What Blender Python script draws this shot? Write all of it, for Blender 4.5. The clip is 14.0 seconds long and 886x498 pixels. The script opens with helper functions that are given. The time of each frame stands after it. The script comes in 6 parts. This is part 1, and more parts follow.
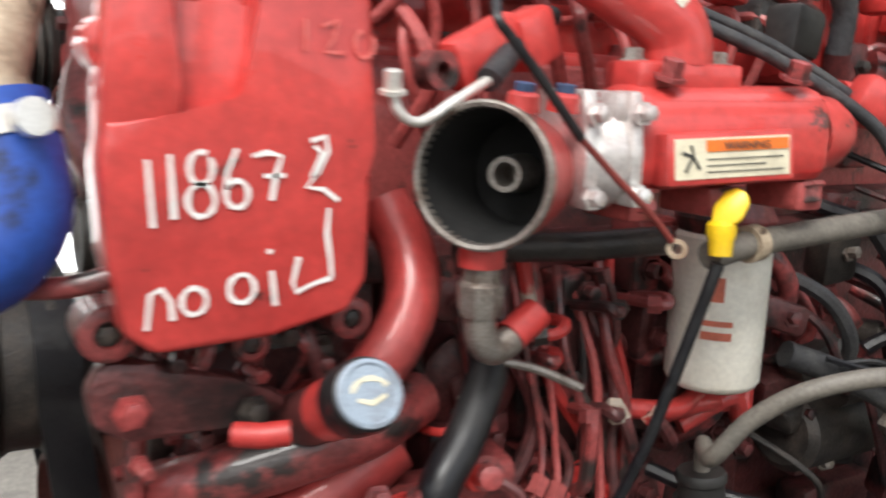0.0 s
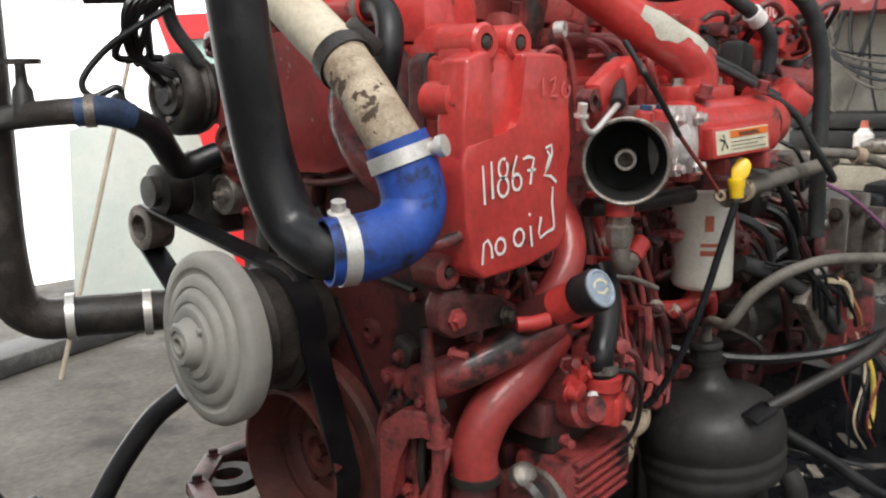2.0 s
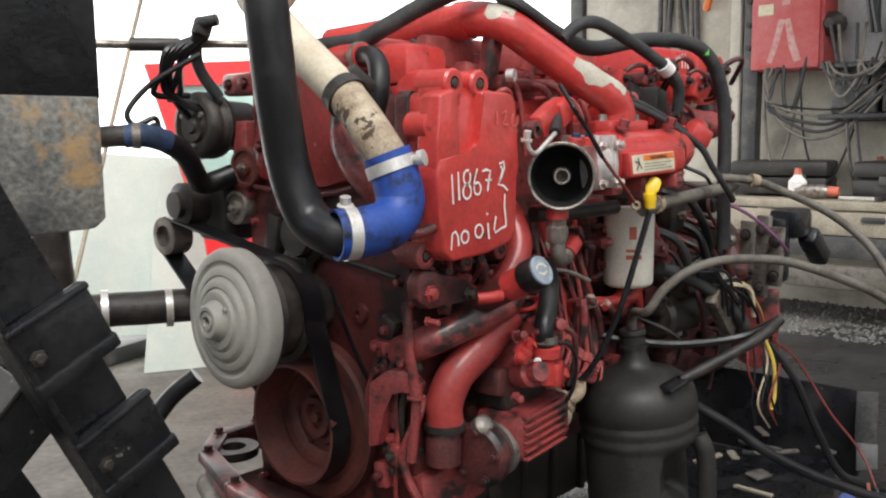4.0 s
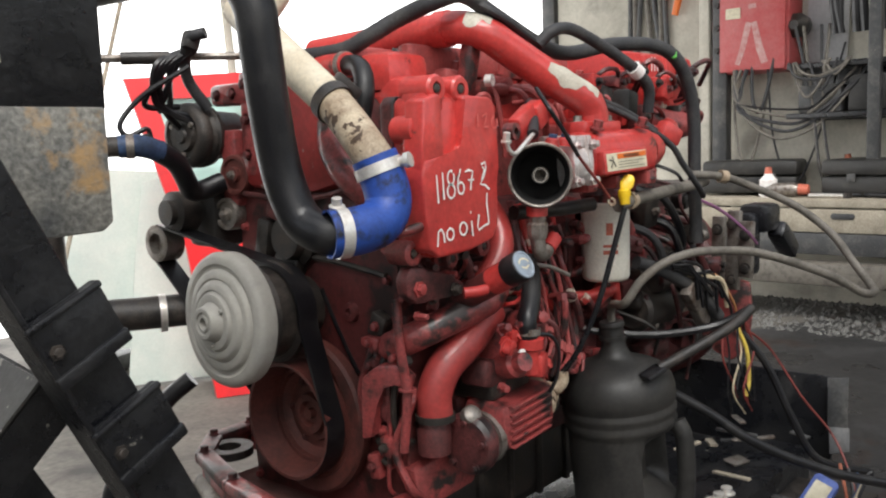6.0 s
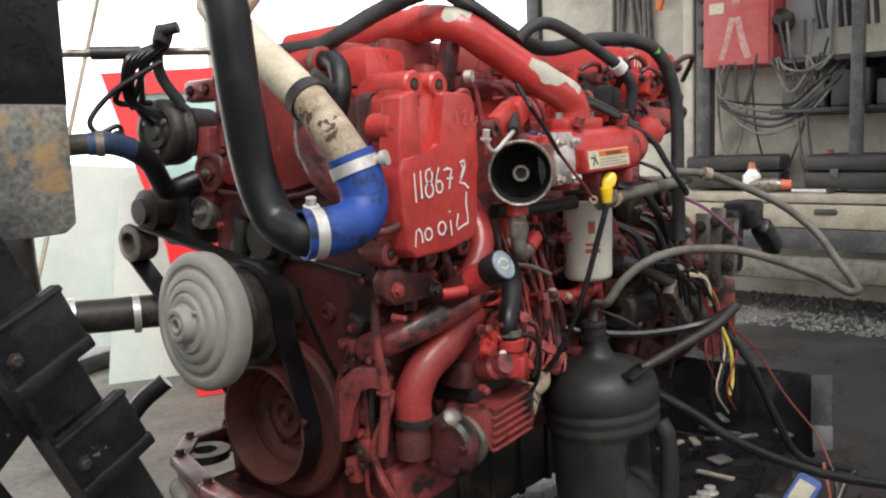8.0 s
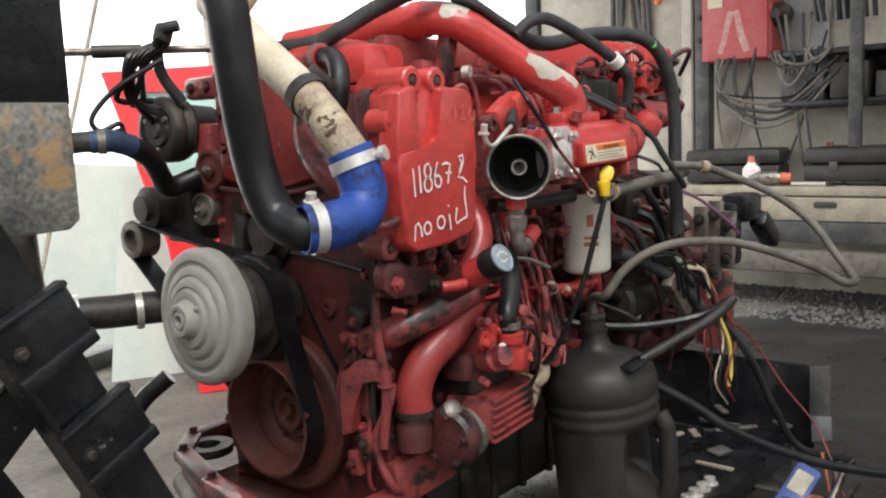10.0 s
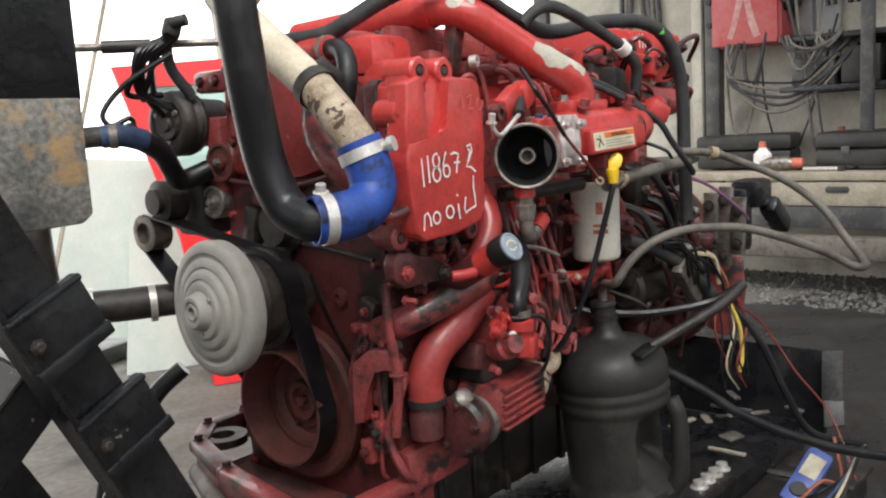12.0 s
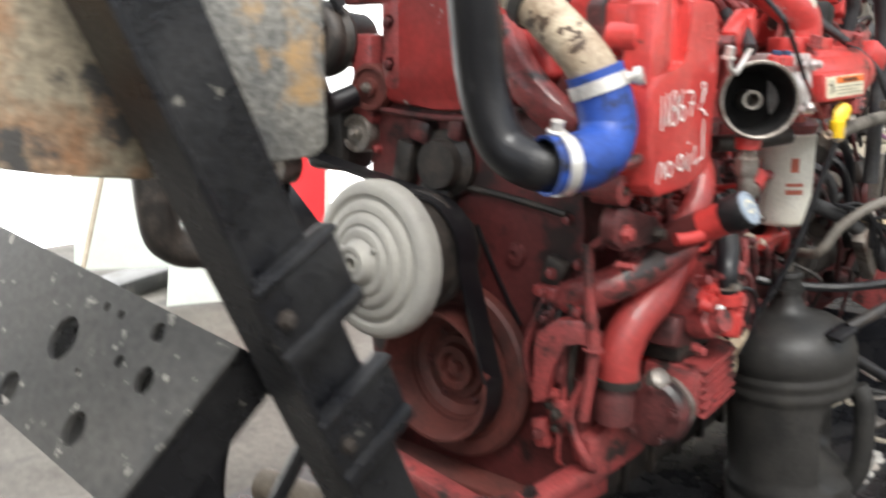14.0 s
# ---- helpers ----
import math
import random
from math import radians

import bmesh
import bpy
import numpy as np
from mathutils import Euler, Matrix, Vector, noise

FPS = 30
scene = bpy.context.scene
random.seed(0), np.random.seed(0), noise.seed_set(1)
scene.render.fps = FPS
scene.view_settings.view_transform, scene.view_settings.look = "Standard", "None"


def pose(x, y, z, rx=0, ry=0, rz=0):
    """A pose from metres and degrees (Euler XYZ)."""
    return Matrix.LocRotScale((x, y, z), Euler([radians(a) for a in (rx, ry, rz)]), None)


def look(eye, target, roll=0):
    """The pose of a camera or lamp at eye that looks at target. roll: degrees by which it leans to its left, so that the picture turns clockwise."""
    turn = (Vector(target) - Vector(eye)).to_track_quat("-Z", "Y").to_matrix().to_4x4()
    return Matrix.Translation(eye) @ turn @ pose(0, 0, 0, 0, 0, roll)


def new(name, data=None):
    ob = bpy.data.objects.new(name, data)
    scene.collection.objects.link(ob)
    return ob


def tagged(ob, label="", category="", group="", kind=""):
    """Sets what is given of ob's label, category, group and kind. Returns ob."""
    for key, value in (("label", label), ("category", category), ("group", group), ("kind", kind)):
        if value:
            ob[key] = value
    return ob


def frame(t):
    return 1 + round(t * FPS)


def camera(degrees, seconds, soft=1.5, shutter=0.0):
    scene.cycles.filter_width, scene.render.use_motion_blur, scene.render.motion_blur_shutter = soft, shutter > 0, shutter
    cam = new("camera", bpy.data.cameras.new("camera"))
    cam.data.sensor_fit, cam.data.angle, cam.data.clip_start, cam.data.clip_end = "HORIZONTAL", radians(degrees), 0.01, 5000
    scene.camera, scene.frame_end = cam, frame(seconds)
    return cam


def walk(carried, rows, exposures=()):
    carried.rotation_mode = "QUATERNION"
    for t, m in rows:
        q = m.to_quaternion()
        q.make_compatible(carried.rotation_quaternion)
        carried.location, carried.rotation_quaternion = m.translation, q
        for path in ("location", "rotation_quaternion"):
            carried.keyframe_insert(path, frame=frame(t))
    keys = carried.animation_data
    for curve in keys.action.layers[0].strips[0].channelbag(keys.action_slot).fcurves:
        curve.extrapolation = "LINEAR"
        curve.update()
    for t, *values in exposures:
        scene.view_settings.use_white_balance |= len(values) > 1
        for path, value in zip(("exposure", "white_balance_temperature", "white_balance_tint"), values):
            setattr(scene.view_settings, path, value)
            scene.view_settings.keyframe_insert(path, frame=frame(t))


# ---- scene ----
cam = camera(53.4, 14.0, soft=2.1, shutter=0.4)
PATH = [
    (0, (0.157, -1.116, 1.474), (1.178, 0.567, 1.116), 2.1),
    (0.1, (0.097, -1.106, 1.484), (1.142, 0.557, 1.108), 2.5),
    (0.3, (-0.020, -1.069, 1.490), (1.089, 0.533, 1.036), 0.6),
    (0.5, (-0.093, -1.023, 1.549), (1.105, 0.459, 0.941), 2.8),
    (0.8, (-0.215, -1.108, 1.539), (1.027, 0.379, 1.072), 2.6),
    (1, (-0.260, -1.115, 1.541), (1.006, 0.357, 1.062), 2.1),
    (1.5, (-0.391, -1.185, 1.536), (0.946, 0.260, 1.184), 0.6),
    (2, (-0.543, -1.211, 1.520), (0.847, 0.178, 1.151), -1.2),
    (2.2, (-0.582, -1.226, 1.528), (0.874, 0.104, 1.192), -0.2),
    (2.5, (-0.632, -1.293, 1.516), (0.831, 0.033, 1.202), 0.5),
    (3, (-0.695, -1.397, 1.494), (0.766, -0.083, 1.123), 1.4),
    (3.2, (-0.725, -1.410, 1.492), (0.731, -0.082, 1.149), 0.8),
    (5.3, (-0.913, -1.508, 1.465), (0.562, -0.178, 1.231), -1.5),
    (5.5, (-0.913, -1.504, 1.467), (0.565, -0.176, 1.231), -1.5),
    (6, (-0.904, -1.498, 1.470), (0.596, -0.197, 1.233), -2.0),
    (6.5, (-0.899, -1.494, 1.470), (0.610, -0.202, 1.240), -1.7),
    (7, (-0.891, -1.486, 1.472), (0.620, -0.200, 1.219), -1.3),
    (7.5, (-0.879, -1.482, 1.471), (0.647, -0.211, 1.231), -1.7),
    (8, (-0.867, -1.484, 1.475), (0.653, -0.209, 1.225), -2.0),
    (10.5, (-0.885, -1.502, 1.472), (0.630, -0.224, 1.212), -2.6),
    (11, (-0.890, -1.506, 1.473), (0.616, -0.214, 1.221), -2.8),
    (11.5, (-0.890, -1.507, 1.473), (0.605, -0.204, 1.212), -3.0),
    (12, (-0.884, -1.507, 1.472), (0.614, -0.212, 1.193), -3.3),
    (12.5, (-0.879, -1.504, 1.471), (0.621, -0.214, 1.178), -3.3),
    (13, (-0.892, -1.469, 1.472), (0.616, -0.196, 1.147), -2.8),
    (13.3, (-0.926, -1.395, 1.473), (0.549, -0.110, 1.063), -1.6),
    (13.5, (-0.926, -1.316, 1.477), (0.568, -0.074, 1.001), -0.6),
    (13.7, (-0.882, -1.257, 1.483), (0.562, 0.034, 0.987), 1.5),
    (14, (-0.909, -1.062, 1.463), (0.568, 0.221, 1.049), -0.1),
]
walk(cam, [(t, look(eye, target, roll)) for t, eye, target, roll in PATH], [(0, 1.15), (0.5, 1.12), (1.0, 0.75), (1.6, 0.52), (2.4, 0.5), (3, 0.52), (12.8, 0.57), (13.4, 1.08), (14, 1.25)])

# ---- light ----
world = bpy.data.worlds.new("sky")
scene.world = world
world.use_nodes = True
_n = world.node_tree.nodes
_sky = _n.new("ShaderNodeTexSky")
_sky.sky_type, _sky.sun_disc = "NISHITA", False
_sky.sun_elevation, _sky.sun_rotation = radians(47), radians(217.6)
_n["Background"].inputs["Strength"].default_value = 0.15
_sky.dust_density, _sky.air_density = 4.0, 1.0
_haze = _n.new("ShaderNodeMix")
_haze.data_type = "RGBA"
_haze.inputs["Factor"].default_value, _haze.inputs["B"].default_value = 0.6, (5.9, 6.0, 5.95, 1)
world.node_tree.links.new(_sky.outputs["Color"], _haze.inputs["A"])
world.node_tree.links.new(_haze.outputs["Result"], _n["Background"].inputs["Color"])
sun_data = bpy.data.lights.new("sun", "SUN")
sun_data.energy, sun_data.angle, sun_data.color = 2.4, radians(35), (0.98, 0.99, 0.97)
sun = new("sun", sun_data)
sun.matrix_world = look((-5, -6.5, 9.8), (0, 0, 1))


# ---- materials ----
def mat(name, base, rough=0.5, metal=0.0, second=None, scale=18.0, spread=0.5, mix=1.0, grain=0.25, bump=0.15, coat=0.0, patch=None, patch_scale=5.0, patch_at=0.62, patch_soft=0.025, rough2=None):
    """A paint, rubber, metal or stone: base with a second colour in blotches, fine grain, relief, and patches of wear with ragged edges."""
    m = bpy.data.materials.new(name)
    m.use_nodes = True
    nt = m.node_tree
    nd, ln = nt.nodes, nt.links
    b = nd["Principled BSDF"]
    tc = nd.new("ShaderNodeTexCoord")
    big = nd.new("ShaderNodeTexNoise")
    big.inputs["Scale"].default_value, big.inputs["Detail"].default_value, big.inputs["Roughness"].default_value = scale, 8, 0.65
    fine = nd.new("ShaderNodeTexNoise")
    fine.inputs["Scale"].default_value, fine.inputs["Detail"].default_value = scale * 14, 4
    for t in (big, fine):
        ln.new(tc.outputs["Object"], t.inputs["Vector"])
    ramp = nd.new("ShaderNodeMapRange")
    ramp.inputs["From Min"].default_value, ramp.inputs["From Max"].default_value = 0.62 - 0.3 * spread, 0.62 + 0.12 * spread
    ramp.inputs["To Max"].default_value = mix
    ln.new(big.outputs["Fac"], ramp.inputs["Value"])
    mx = nd.new("ShaderNodeMix")
    mx.data_type = "RGBA"
    sec = second or tuple(c * 0.6 for c in base)
    mx.inputs["A"].default_value, mx.inputs["B"].default_value = (*base, 1), (*sec, 1)
    ln.new(ramp.outputs["Result"], mx.inputs["Factor"])
    gm = nd.new("ShaderNodeMix")
    gm.data_type, gm.blend_type = "RGBA", "MULTIPLY"
    gr = nd.new("ShaderNodeMapRange")
    gr.inputs["From Min"].default_value, gr.inputs["From Max"].default_value = 0.3, 0.7
    gr.inputs["To Min"].default_value, gr.inputs["To Max"].default_value = 1 - grain, 1 + grain * 0.5
    ln.new(fine.outputs["Fac"], gr.inputs["Value"])
    gm.inputs["Factor"].default_value = 1
    ln.new(mx.outputs["Result"], gm.inputs["A"])
    ln.new(gr.outputs["Result"], gm.inputs["B"])
    out = gm.outputs["Result"]
    rr = nd.new("ShaderNodeMapRange")
    rr.inputs["To Min"].default_value, rr.inputs["To Max"].default_value = rough, min(1, (rough2 if rough2 is not None else rough + 0.25))
    ln.new(ramp.outputs["Result"], rr.inputs["Value"])
    if patch:
        pn = nd.new("ShaderNodeTexNoise")
        pn.inputs["Scale"].default_value, pn.inputs["Detail"].default_value, pn.inputs["Roughness"].default_value = patch_scale, 9, 0.6
        ln.new(tc.outputs["Object"], pn.inputs["Vector"])
        st = nd.new("ShaderNodeMapRange")
        st.inputs["From Min"].default_value, st.inputs["From Max"].default_value = patch_at, patch_at + patch_soft
        ln.new(pn.outputs["Fac"], st.inputs["Value"])
        pm = nd.new("ShaderNodeMix")
        pm.data_type = "RGBA"
        ln.new(st.outputs["Result"], pm.inputs["Factor"])
        ln.new(out, pm.inputs["A"])
        pm.inputs["B"].default_value = (*patch, 1)
        out = pm.outputs["Result"]
    ln.new(out, b.inputs["Base Color"])
    ln.new(rr.outputs["Result"], b.inputs["Roughness"])
    b.inputs["Metallic"].default_value = metal
    b.inputs["Coat Weight"].default_value = coat
    if bump:
        bp = nd.new("ShaderNodeBump")
        bp.inputs["Strength"].default_value, bp.inputs["Distance"].default_value = bump, 0.004
        add = nd.new("ShaderNodeMath")
        ln.new(big.outputs["Fac"], add.inputs[0])
        ln.new(fine.outputs["Fac"], add.inputs[1])
        ln.new(add.outputs["Value"], bp.inputs["Height"])
        ln.new(bp.outputs["Normal"], b.inputs["Normal"])
    return m


RED = mat("red_engine_paint", (0.64, 0.062, 0.055), 0.27, second=(0.36, 0.03, 0.027), scale=7, spread=0.9, grain=0.16, bump=0.1, coat=0.45, patch=(0.10, 0.025, 0.02), patch_scale=14, patch_at=0.66)
RED_WORN = mat("worn_red_paint", (0.54, 0.04, 0.035), 0.36, second=(0.36, 0.03, 0.027), scale=8, spread=0.9, grain=0.15, bump=0.12, coat=0.1, patch=(0.5, 0.44, 0.36), patch_scale=7, patch_at=0.60)
RED_DIRTY = mat("grimy_red_paint", (0.37, 0.062, 0.060), 0.34, second=(0.13, 0.036, 0.035), scale=11, spread=1.0, grain=0.3, bump=0.3, coat=0.35, patch=(0.022, 0.015, 0.014), patch_scale=15, patch_at=0.515, patch_soft=0.10)
# Oily red; its darkness also stands in for shade low on the engine.
RED_DARK = mat("oily_shaded_red_paint", (0.17, 0.042, 0.042), 0.33, second=(0.05, 0.019, 0.018), scale=11, spread=1.0, grain=0.35, bump=0.35, coat=0.1, patch=(0.014, 0.01, 0.01), patch_scale=13, patch_at=0.48, patch_soft=0.14)
RED_RUST = mat("dull_rusty_red_paint", (0.135, 0.036, 0.029), 0.5, second=(0.075, 0.026, 0.022), scale=8, spread=0.9, grain=0.25, bump=0.2, patch=(0.045, 0.018, 0.015), patch_scale=11, patch_at=0.55, patch_soft=0.15)
# Paler, pinker red, mostly for the head and rocker parts.
RED_PALE = mat("pale_pinkish_red_paint", (0.46, 0.085, 0.080), 0.42, second=(0.26, 0.05, 0.046), scale=10, spread=1.0, grain=0.25, bump=0.25, coat=0.2, patch=(0.06, 0.024, 0.022), patch_scale=16, patch_at=0.57, patch_soft=0.10)
RED_PIPE = mat("dull_red_pipe_paint", (0.42, 0.050, 0.046), 0.36, second=(0.22, 0.034, 0.032), scale=6, spread=1.0, grain=0.2, bump=0.15, coat=0.25, patch=(0.10, 0.028, 0.025), patch_scale=9, patch_at=0.58, patch_soft=0.18)
BLACK_RUBBER = mat("black_rubber", (0.008, 0.008, 0.010), 0.34, second=(0.019, 0.018, 0.018), scale=14, grain=0.3, bump=0.12)
BLACK_PAINT = mat("chipped_black_paint", (0.010, 0.0105, 0.013), 0.27, second=(0.026, 0.026, 0.027), scale=9, grain=0.4, bump=0.22, rough2=0.55, patch=(0.20, 0.19, 0.165), patch_scale=24, patch_at=0.685)
BLACK_GREASE = mat("greasy_black_metal", (0.025, 0.022, 0.02), 0.4, second=(0.07, 0.055, 0.045), scale=20, grain=0.4, bump=0.3)
LOOM = mat("black_corrugated_loom", (0.03, 0.03, 0.033), 0.55, second=(0.07, 0.068, 0.065), scale=20, grain=0.4, bump=0.3)
GREY_CAST = mat("grey_cast_fan_hub", (0.375, 0.36, 0.32), 0.55, second=(0.29, 0.28, 0.26), scale=9, spread=0.7, grain=0.05, bump=0.12)
STEEL = mat("bare_steel", (0.8, 0.78, 0.74), 0.3, metal=0.55, second=(0.55, 0.5, 0.45), scale=25, grain=0.12, bump=0.08)
STEEL_DULL = mat("dull_stained_steel", (0.34, 0.31, 0.28), 0.42, metal=0.75, second=(0.12, 0.085, 0.065), scale=24, grain=0.3, bump=0.25)
ALU = mat("bare_aluminium", (0.78, 0.77, 0.75), 0.28, metal=0.6, second=(0.5, 0.4, 0.38), scale=16, spread=0.7, grain=0.15, bump=0.12, patch=(0.42, 0.06, 0.05), patch_scale=18, patch_at=0.6)
WHITE_FILTER = mat("white_filter_paint", (0.87, 0.85, 0.76), 0.32, second=(0.74, 0.70, 0.60), scale=11, spread=0.6, grain=0.1, bump=0.05)
BLUE_SILICONE = mat("blue_silicone_hose", (0.022, 0.085, 0.42), 0.40, second=(0.016, 0.045, 0.19), scale=9, spread=1.0, grain=0.2, bump=0.12, patch=(0.012, 0.014, 0.025), patch_scale=10, patch_at=0.565, patch_soft=0.07)
BLUE_WORN = mat("worn_blue_hose", (0.05, 0.1, 0.22), 0.5, second=(0.02, 0.022, 0.03), scale=9, spread=1.0, grain=0.3, bump=0.15)
CREAM_PIPE = mat("cream_stained_pipe", (0.72, 0.66, 0.53), 0.45, second=(0.5, 0.41, 0.29), scale=9, spread=1.0, grain=0.15, bump=0.15)
RUST_PIPE = mat("rusty_cream_pipe", (0.52, 0.43, 0.31), 0.55, second=(0.16, 0.09, 0.05), scale=16, spread=0.8, grain=0.25, bump=0.3, patch=(0.06, 0.035, 0.02), patch_scale=30, patch_at=0.60)
RUST_SHEET = mat("scuffed_grey_sheet", (0.27, 0.26, 0.23), 0.55, second=(0.03, 0.037, 0.048), scale=9, spread=0.8, grain=0.5, bump=0.4, patch=(0.42, 0.27, 0.13), patch_scale=11, patch_at=0.55, patch_soft=0.10)
RUST_TAN = mat("rusty_tan_sheet", (0.44, 0.38, 0.28), 0.6, second=(0.46, 0.17, 0.05), scale=8, spread=0.6, grain=0.35, bump=0.4, patch=(0.10, 0.095, 0.09), patch_scale=9, patch_at=0.57, patch_soft=0.05)
YELLOW = mat("yellow_plastic", (0.85, 0.55, 0.015), 0.38, second=(0.6, 0.38, 0.02), scale=20, grain=0.08, bump=0.03)
CAP_FACE = mat("blue_grey_cap_face", (0.30, 0.36, 0.43), 0.4, second=(0.2, 0.22, 0.25), scale=30, grain=0.15, bump=0.05)
BLACK_PLASTIC = mat("dusty_black_plastic", (0.016, 0.016, 0.016), 0.40, second=(0.042, 0.039, 0.035), scale=7, spread=1.0, grain=0.3, bump=0.12, patch=(0.06, 0.055, 0.048), patch_scale=9, patch_at=0.60, patch_soft=0.15)
GREY_HOSE = mat("dusty_grey_hose", (0.165, 0.148, 0.125), 0.55, second=(0.08, 0.072, 0.06), scale=16, grain=0.25, bump=0.1)
PAINT_MARK = mat("white_paint_marker", (0.85, 0.83, 0.8), 0.55, second=(0.72, 0.62, 0.6), scale=40, grain=0.1, bump=0)
FAINT_MARK = mat("worn_paint_marker", (0.68, 0.16, 0.14), 0.55, second=(0.58, 0.045, 0.04), scale=60, grain=0.2, bump=0)
DECAL_WHITE = mat("cream_decal", (0.68, 0.62, 0.46), 0.4, second=(0.5, 0.45, 0.33), scale=30, grain=0.1, bump=0)
DECAL_ORANGE = mat("orange_decal", (0.75, 0.17, 0.02), 0.4, second=(0.6, 0.14, 0.03), scale=30, grain=0.1, bump=0)
DECAL_DARK = mat("dark_print", (0.05, 0.05, 0.045), 0.5, grain=0.1, bump=0)
DECAL_RED = mat("faded_red_print", (0.6, 0.16, 0.1), 0.5, grain=0.1, bump=0)
COPPER = mat("orange_loom_tape", (0.45, 0.2, 0.08), 0.5, second=(0.25, 0.1, 0.05), scale=40, grain=0.3, bump=0.1)
WIRE_RED = mat("red_wire", (0.22, 0.035, 0.028), 0.5, grain=0.1, bump=0)
WIRE_YELLOW = mat("yellow_wire", (0.75, 0.55, 0.1), 0.5, grain=0.1, bump=0)
WIRE_PURPLE = mat("purple_wire", (0.32, 0.13, 0.26), 0.5, grain=0.1, bump=0)
WIRE_PALE = mat("pale_wire", (0.6, 0.5, 0.34), 0.5, grain=0.1, bump=0)
GREEN = mat("green_clip", (0.12, 0.55, 0.08), 0.4, grain=0.1, bump=0)
RED_CABINET = mat("faded_red_cabinet_paint", (0.45, 0.045, 0.045), 0.4, second=(0.5, 0.16, 0.16), scale=4, spread=0.9, grain=0.12, bump=0.05)
DOOR_RED = mat("bright_red_door_paint", (0.75, 0.03, 0.035), 0.3, second=(0.6, 0.025, 0.03), scale=4, grain=0.05, bump=0.02, coat=0.3)
CONCRETE = mat("worn_concrete_floor", (0.15, 0.138, 0.12), 0.7, second=(0.085, 0.078, 0.07), scale=2.2, spread=1.0, grain=0.25, bump=0.2, patch=(0.05, 0.047, 0.044), patch_scale=1.3, patch_at=0.55, patch_soft=0.1)
# Paler second colour stands in for sheen this wet floor doesn't reflect.
WET = mat("oily_wet_floor", (0.014, 0.0145, 0.016), 0.10, second=(0.05, 0.049, 0.050), scale=1.6, spread=1.0, grain=0.3, bump=0.08, rough2=0.7, patch=(0.03, 0.016, 0.012), patch_scale=2.0, patch_at=0.58, patch_soft=0.1)
WET.node_tree.nodes["Principled BSDF"].inputs["Specular IOR Level"].default_value = 0.35
GRAVEL = mat("grey_gravel", (0.16, 0.155, 0.145), 0.6, second=(0.06, 0.058, 0.055), scale=12, spread=1.0, grain=0.4, bump=0.1)
WALL_PAINT = mat("dirty_cream_wall_paint", (0.60, 0.57, 0.49), 0.7, second=(0.33, 0.31, 0.26), scale=2.5, spread=1.0, grain=0.08, bump=0.08, patch=(0.24, 0.22, 0.19), patch_scale=1.6, patch_at=0.56, patch_soft=0.15)
CEILING_PAINT = mat("grey_ceiling_sheet", (0.5, 0.5, 0.5), 0.7, scale=3, grain=0.1, bump=0.05)
SHEET_PALE = mat("pale_green_sheet", (0.50, 0.57, 0.53), 0.45, second=(0.62, 0.65, 0.6), scale=5, spread=0.9, grain=0.05, bump=0.08, patch=(0.34, 0.38, 0.36), patch_scale=26, patch_at=0.72)
BENCH_WOOD = mat("dusty_beige_bench_wood", (0.42, 0.37, 0.29), 0.7, second=(0.25, 0.22, 0.17), scale=6, spread=0.9, grain=0.25, bump=0.2)
DARK_STEEL = mat("dark_dusty_steel", (0.055, 0.056, 0.058), 0.45, second=(0.14, 0.135, 0.125), scale=7, grain=0.4, bump=0.15, patch=(0.3, 0.28, 0.25), patch_scale=40, patch_at=0.70)
ORANGE_TOOL = mat("dusty_orange_paint", (0.42, 0.12, 0.06), 0.5, second=(0.2, 0.1, 0.07), scale=22, grain=0.3, bump=0.2)
METER_BLUE = mat("blue_meter_case", (0.09, 0.14, 0.42), 0.4, grain=0.1, bump=0.03)
CARDBOARD = mat("cardboard_scrap", (0.42, 0.33, 0.22), 0.8, second=(0.3, 0.22, 0.14), scale=12, grain=0.2, bump=0.1)


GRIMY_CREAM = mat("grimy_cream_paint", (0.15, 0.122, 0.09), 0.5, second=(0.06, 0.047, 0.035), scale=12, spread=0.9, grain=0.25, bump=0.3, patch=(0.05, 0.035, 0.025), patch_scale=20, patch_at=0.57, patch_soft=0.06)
CHALK = mat("faded_chalk_on_red", (0.56, 0.36, 0.34), 0.6, second=(0.45, 0.12, 0.12), scale=14, spread=0.8, grain=0.2, bump=0.02)
FLAKED = mat("flaked_primer", (0.55, 0.52, 0.44), 0.5, second=(0.40, 0.34, 0.27), scale=22, spread=0.8, grain=0.2, bump=0.2)
RED_PANEL = mat("scratched_dull_red_paint", (0.44, 0.042, 0.039), 0.36, second=(0.17, 0.018, 0.017), scale=5, spread=1.0, grain=0.2, bump=0.15, patch=(0.40, 0.33, 0.30), patch_scale=11, patch_at=0.655)
# Near-black, rough colour for the inside of the inlet bore.
BORE_BLACK = mat("matte_bore_black", (0.006, 0.006, 0.006), 0.8, second=(0.012, 0.011, 0.01), scale=30, grain=0.3, bump=0.1)
MAROON = mat("dull_maroon_casting", (0.14, 0.032, 0.031), 0.36, second=(0.06, 0.013, 0.012), scale=7, spread=1.0, grain=0.2, bump=0.2, patch=(0.022, 0.012, 0.011), patch_scale=11, patch_at=0.53, patch_soft=0.09)
PLATE = mat("scuffed_grey_plate", (0.05, 0.05, 0.05), 0.42, second=(0.11, 0.105, 0.095), scale=6, spread=1.0, grain=0.35, bump=0.2, patch=(0.42, 0.4, 0.35), patch_scale=42, patch_at=0.645)


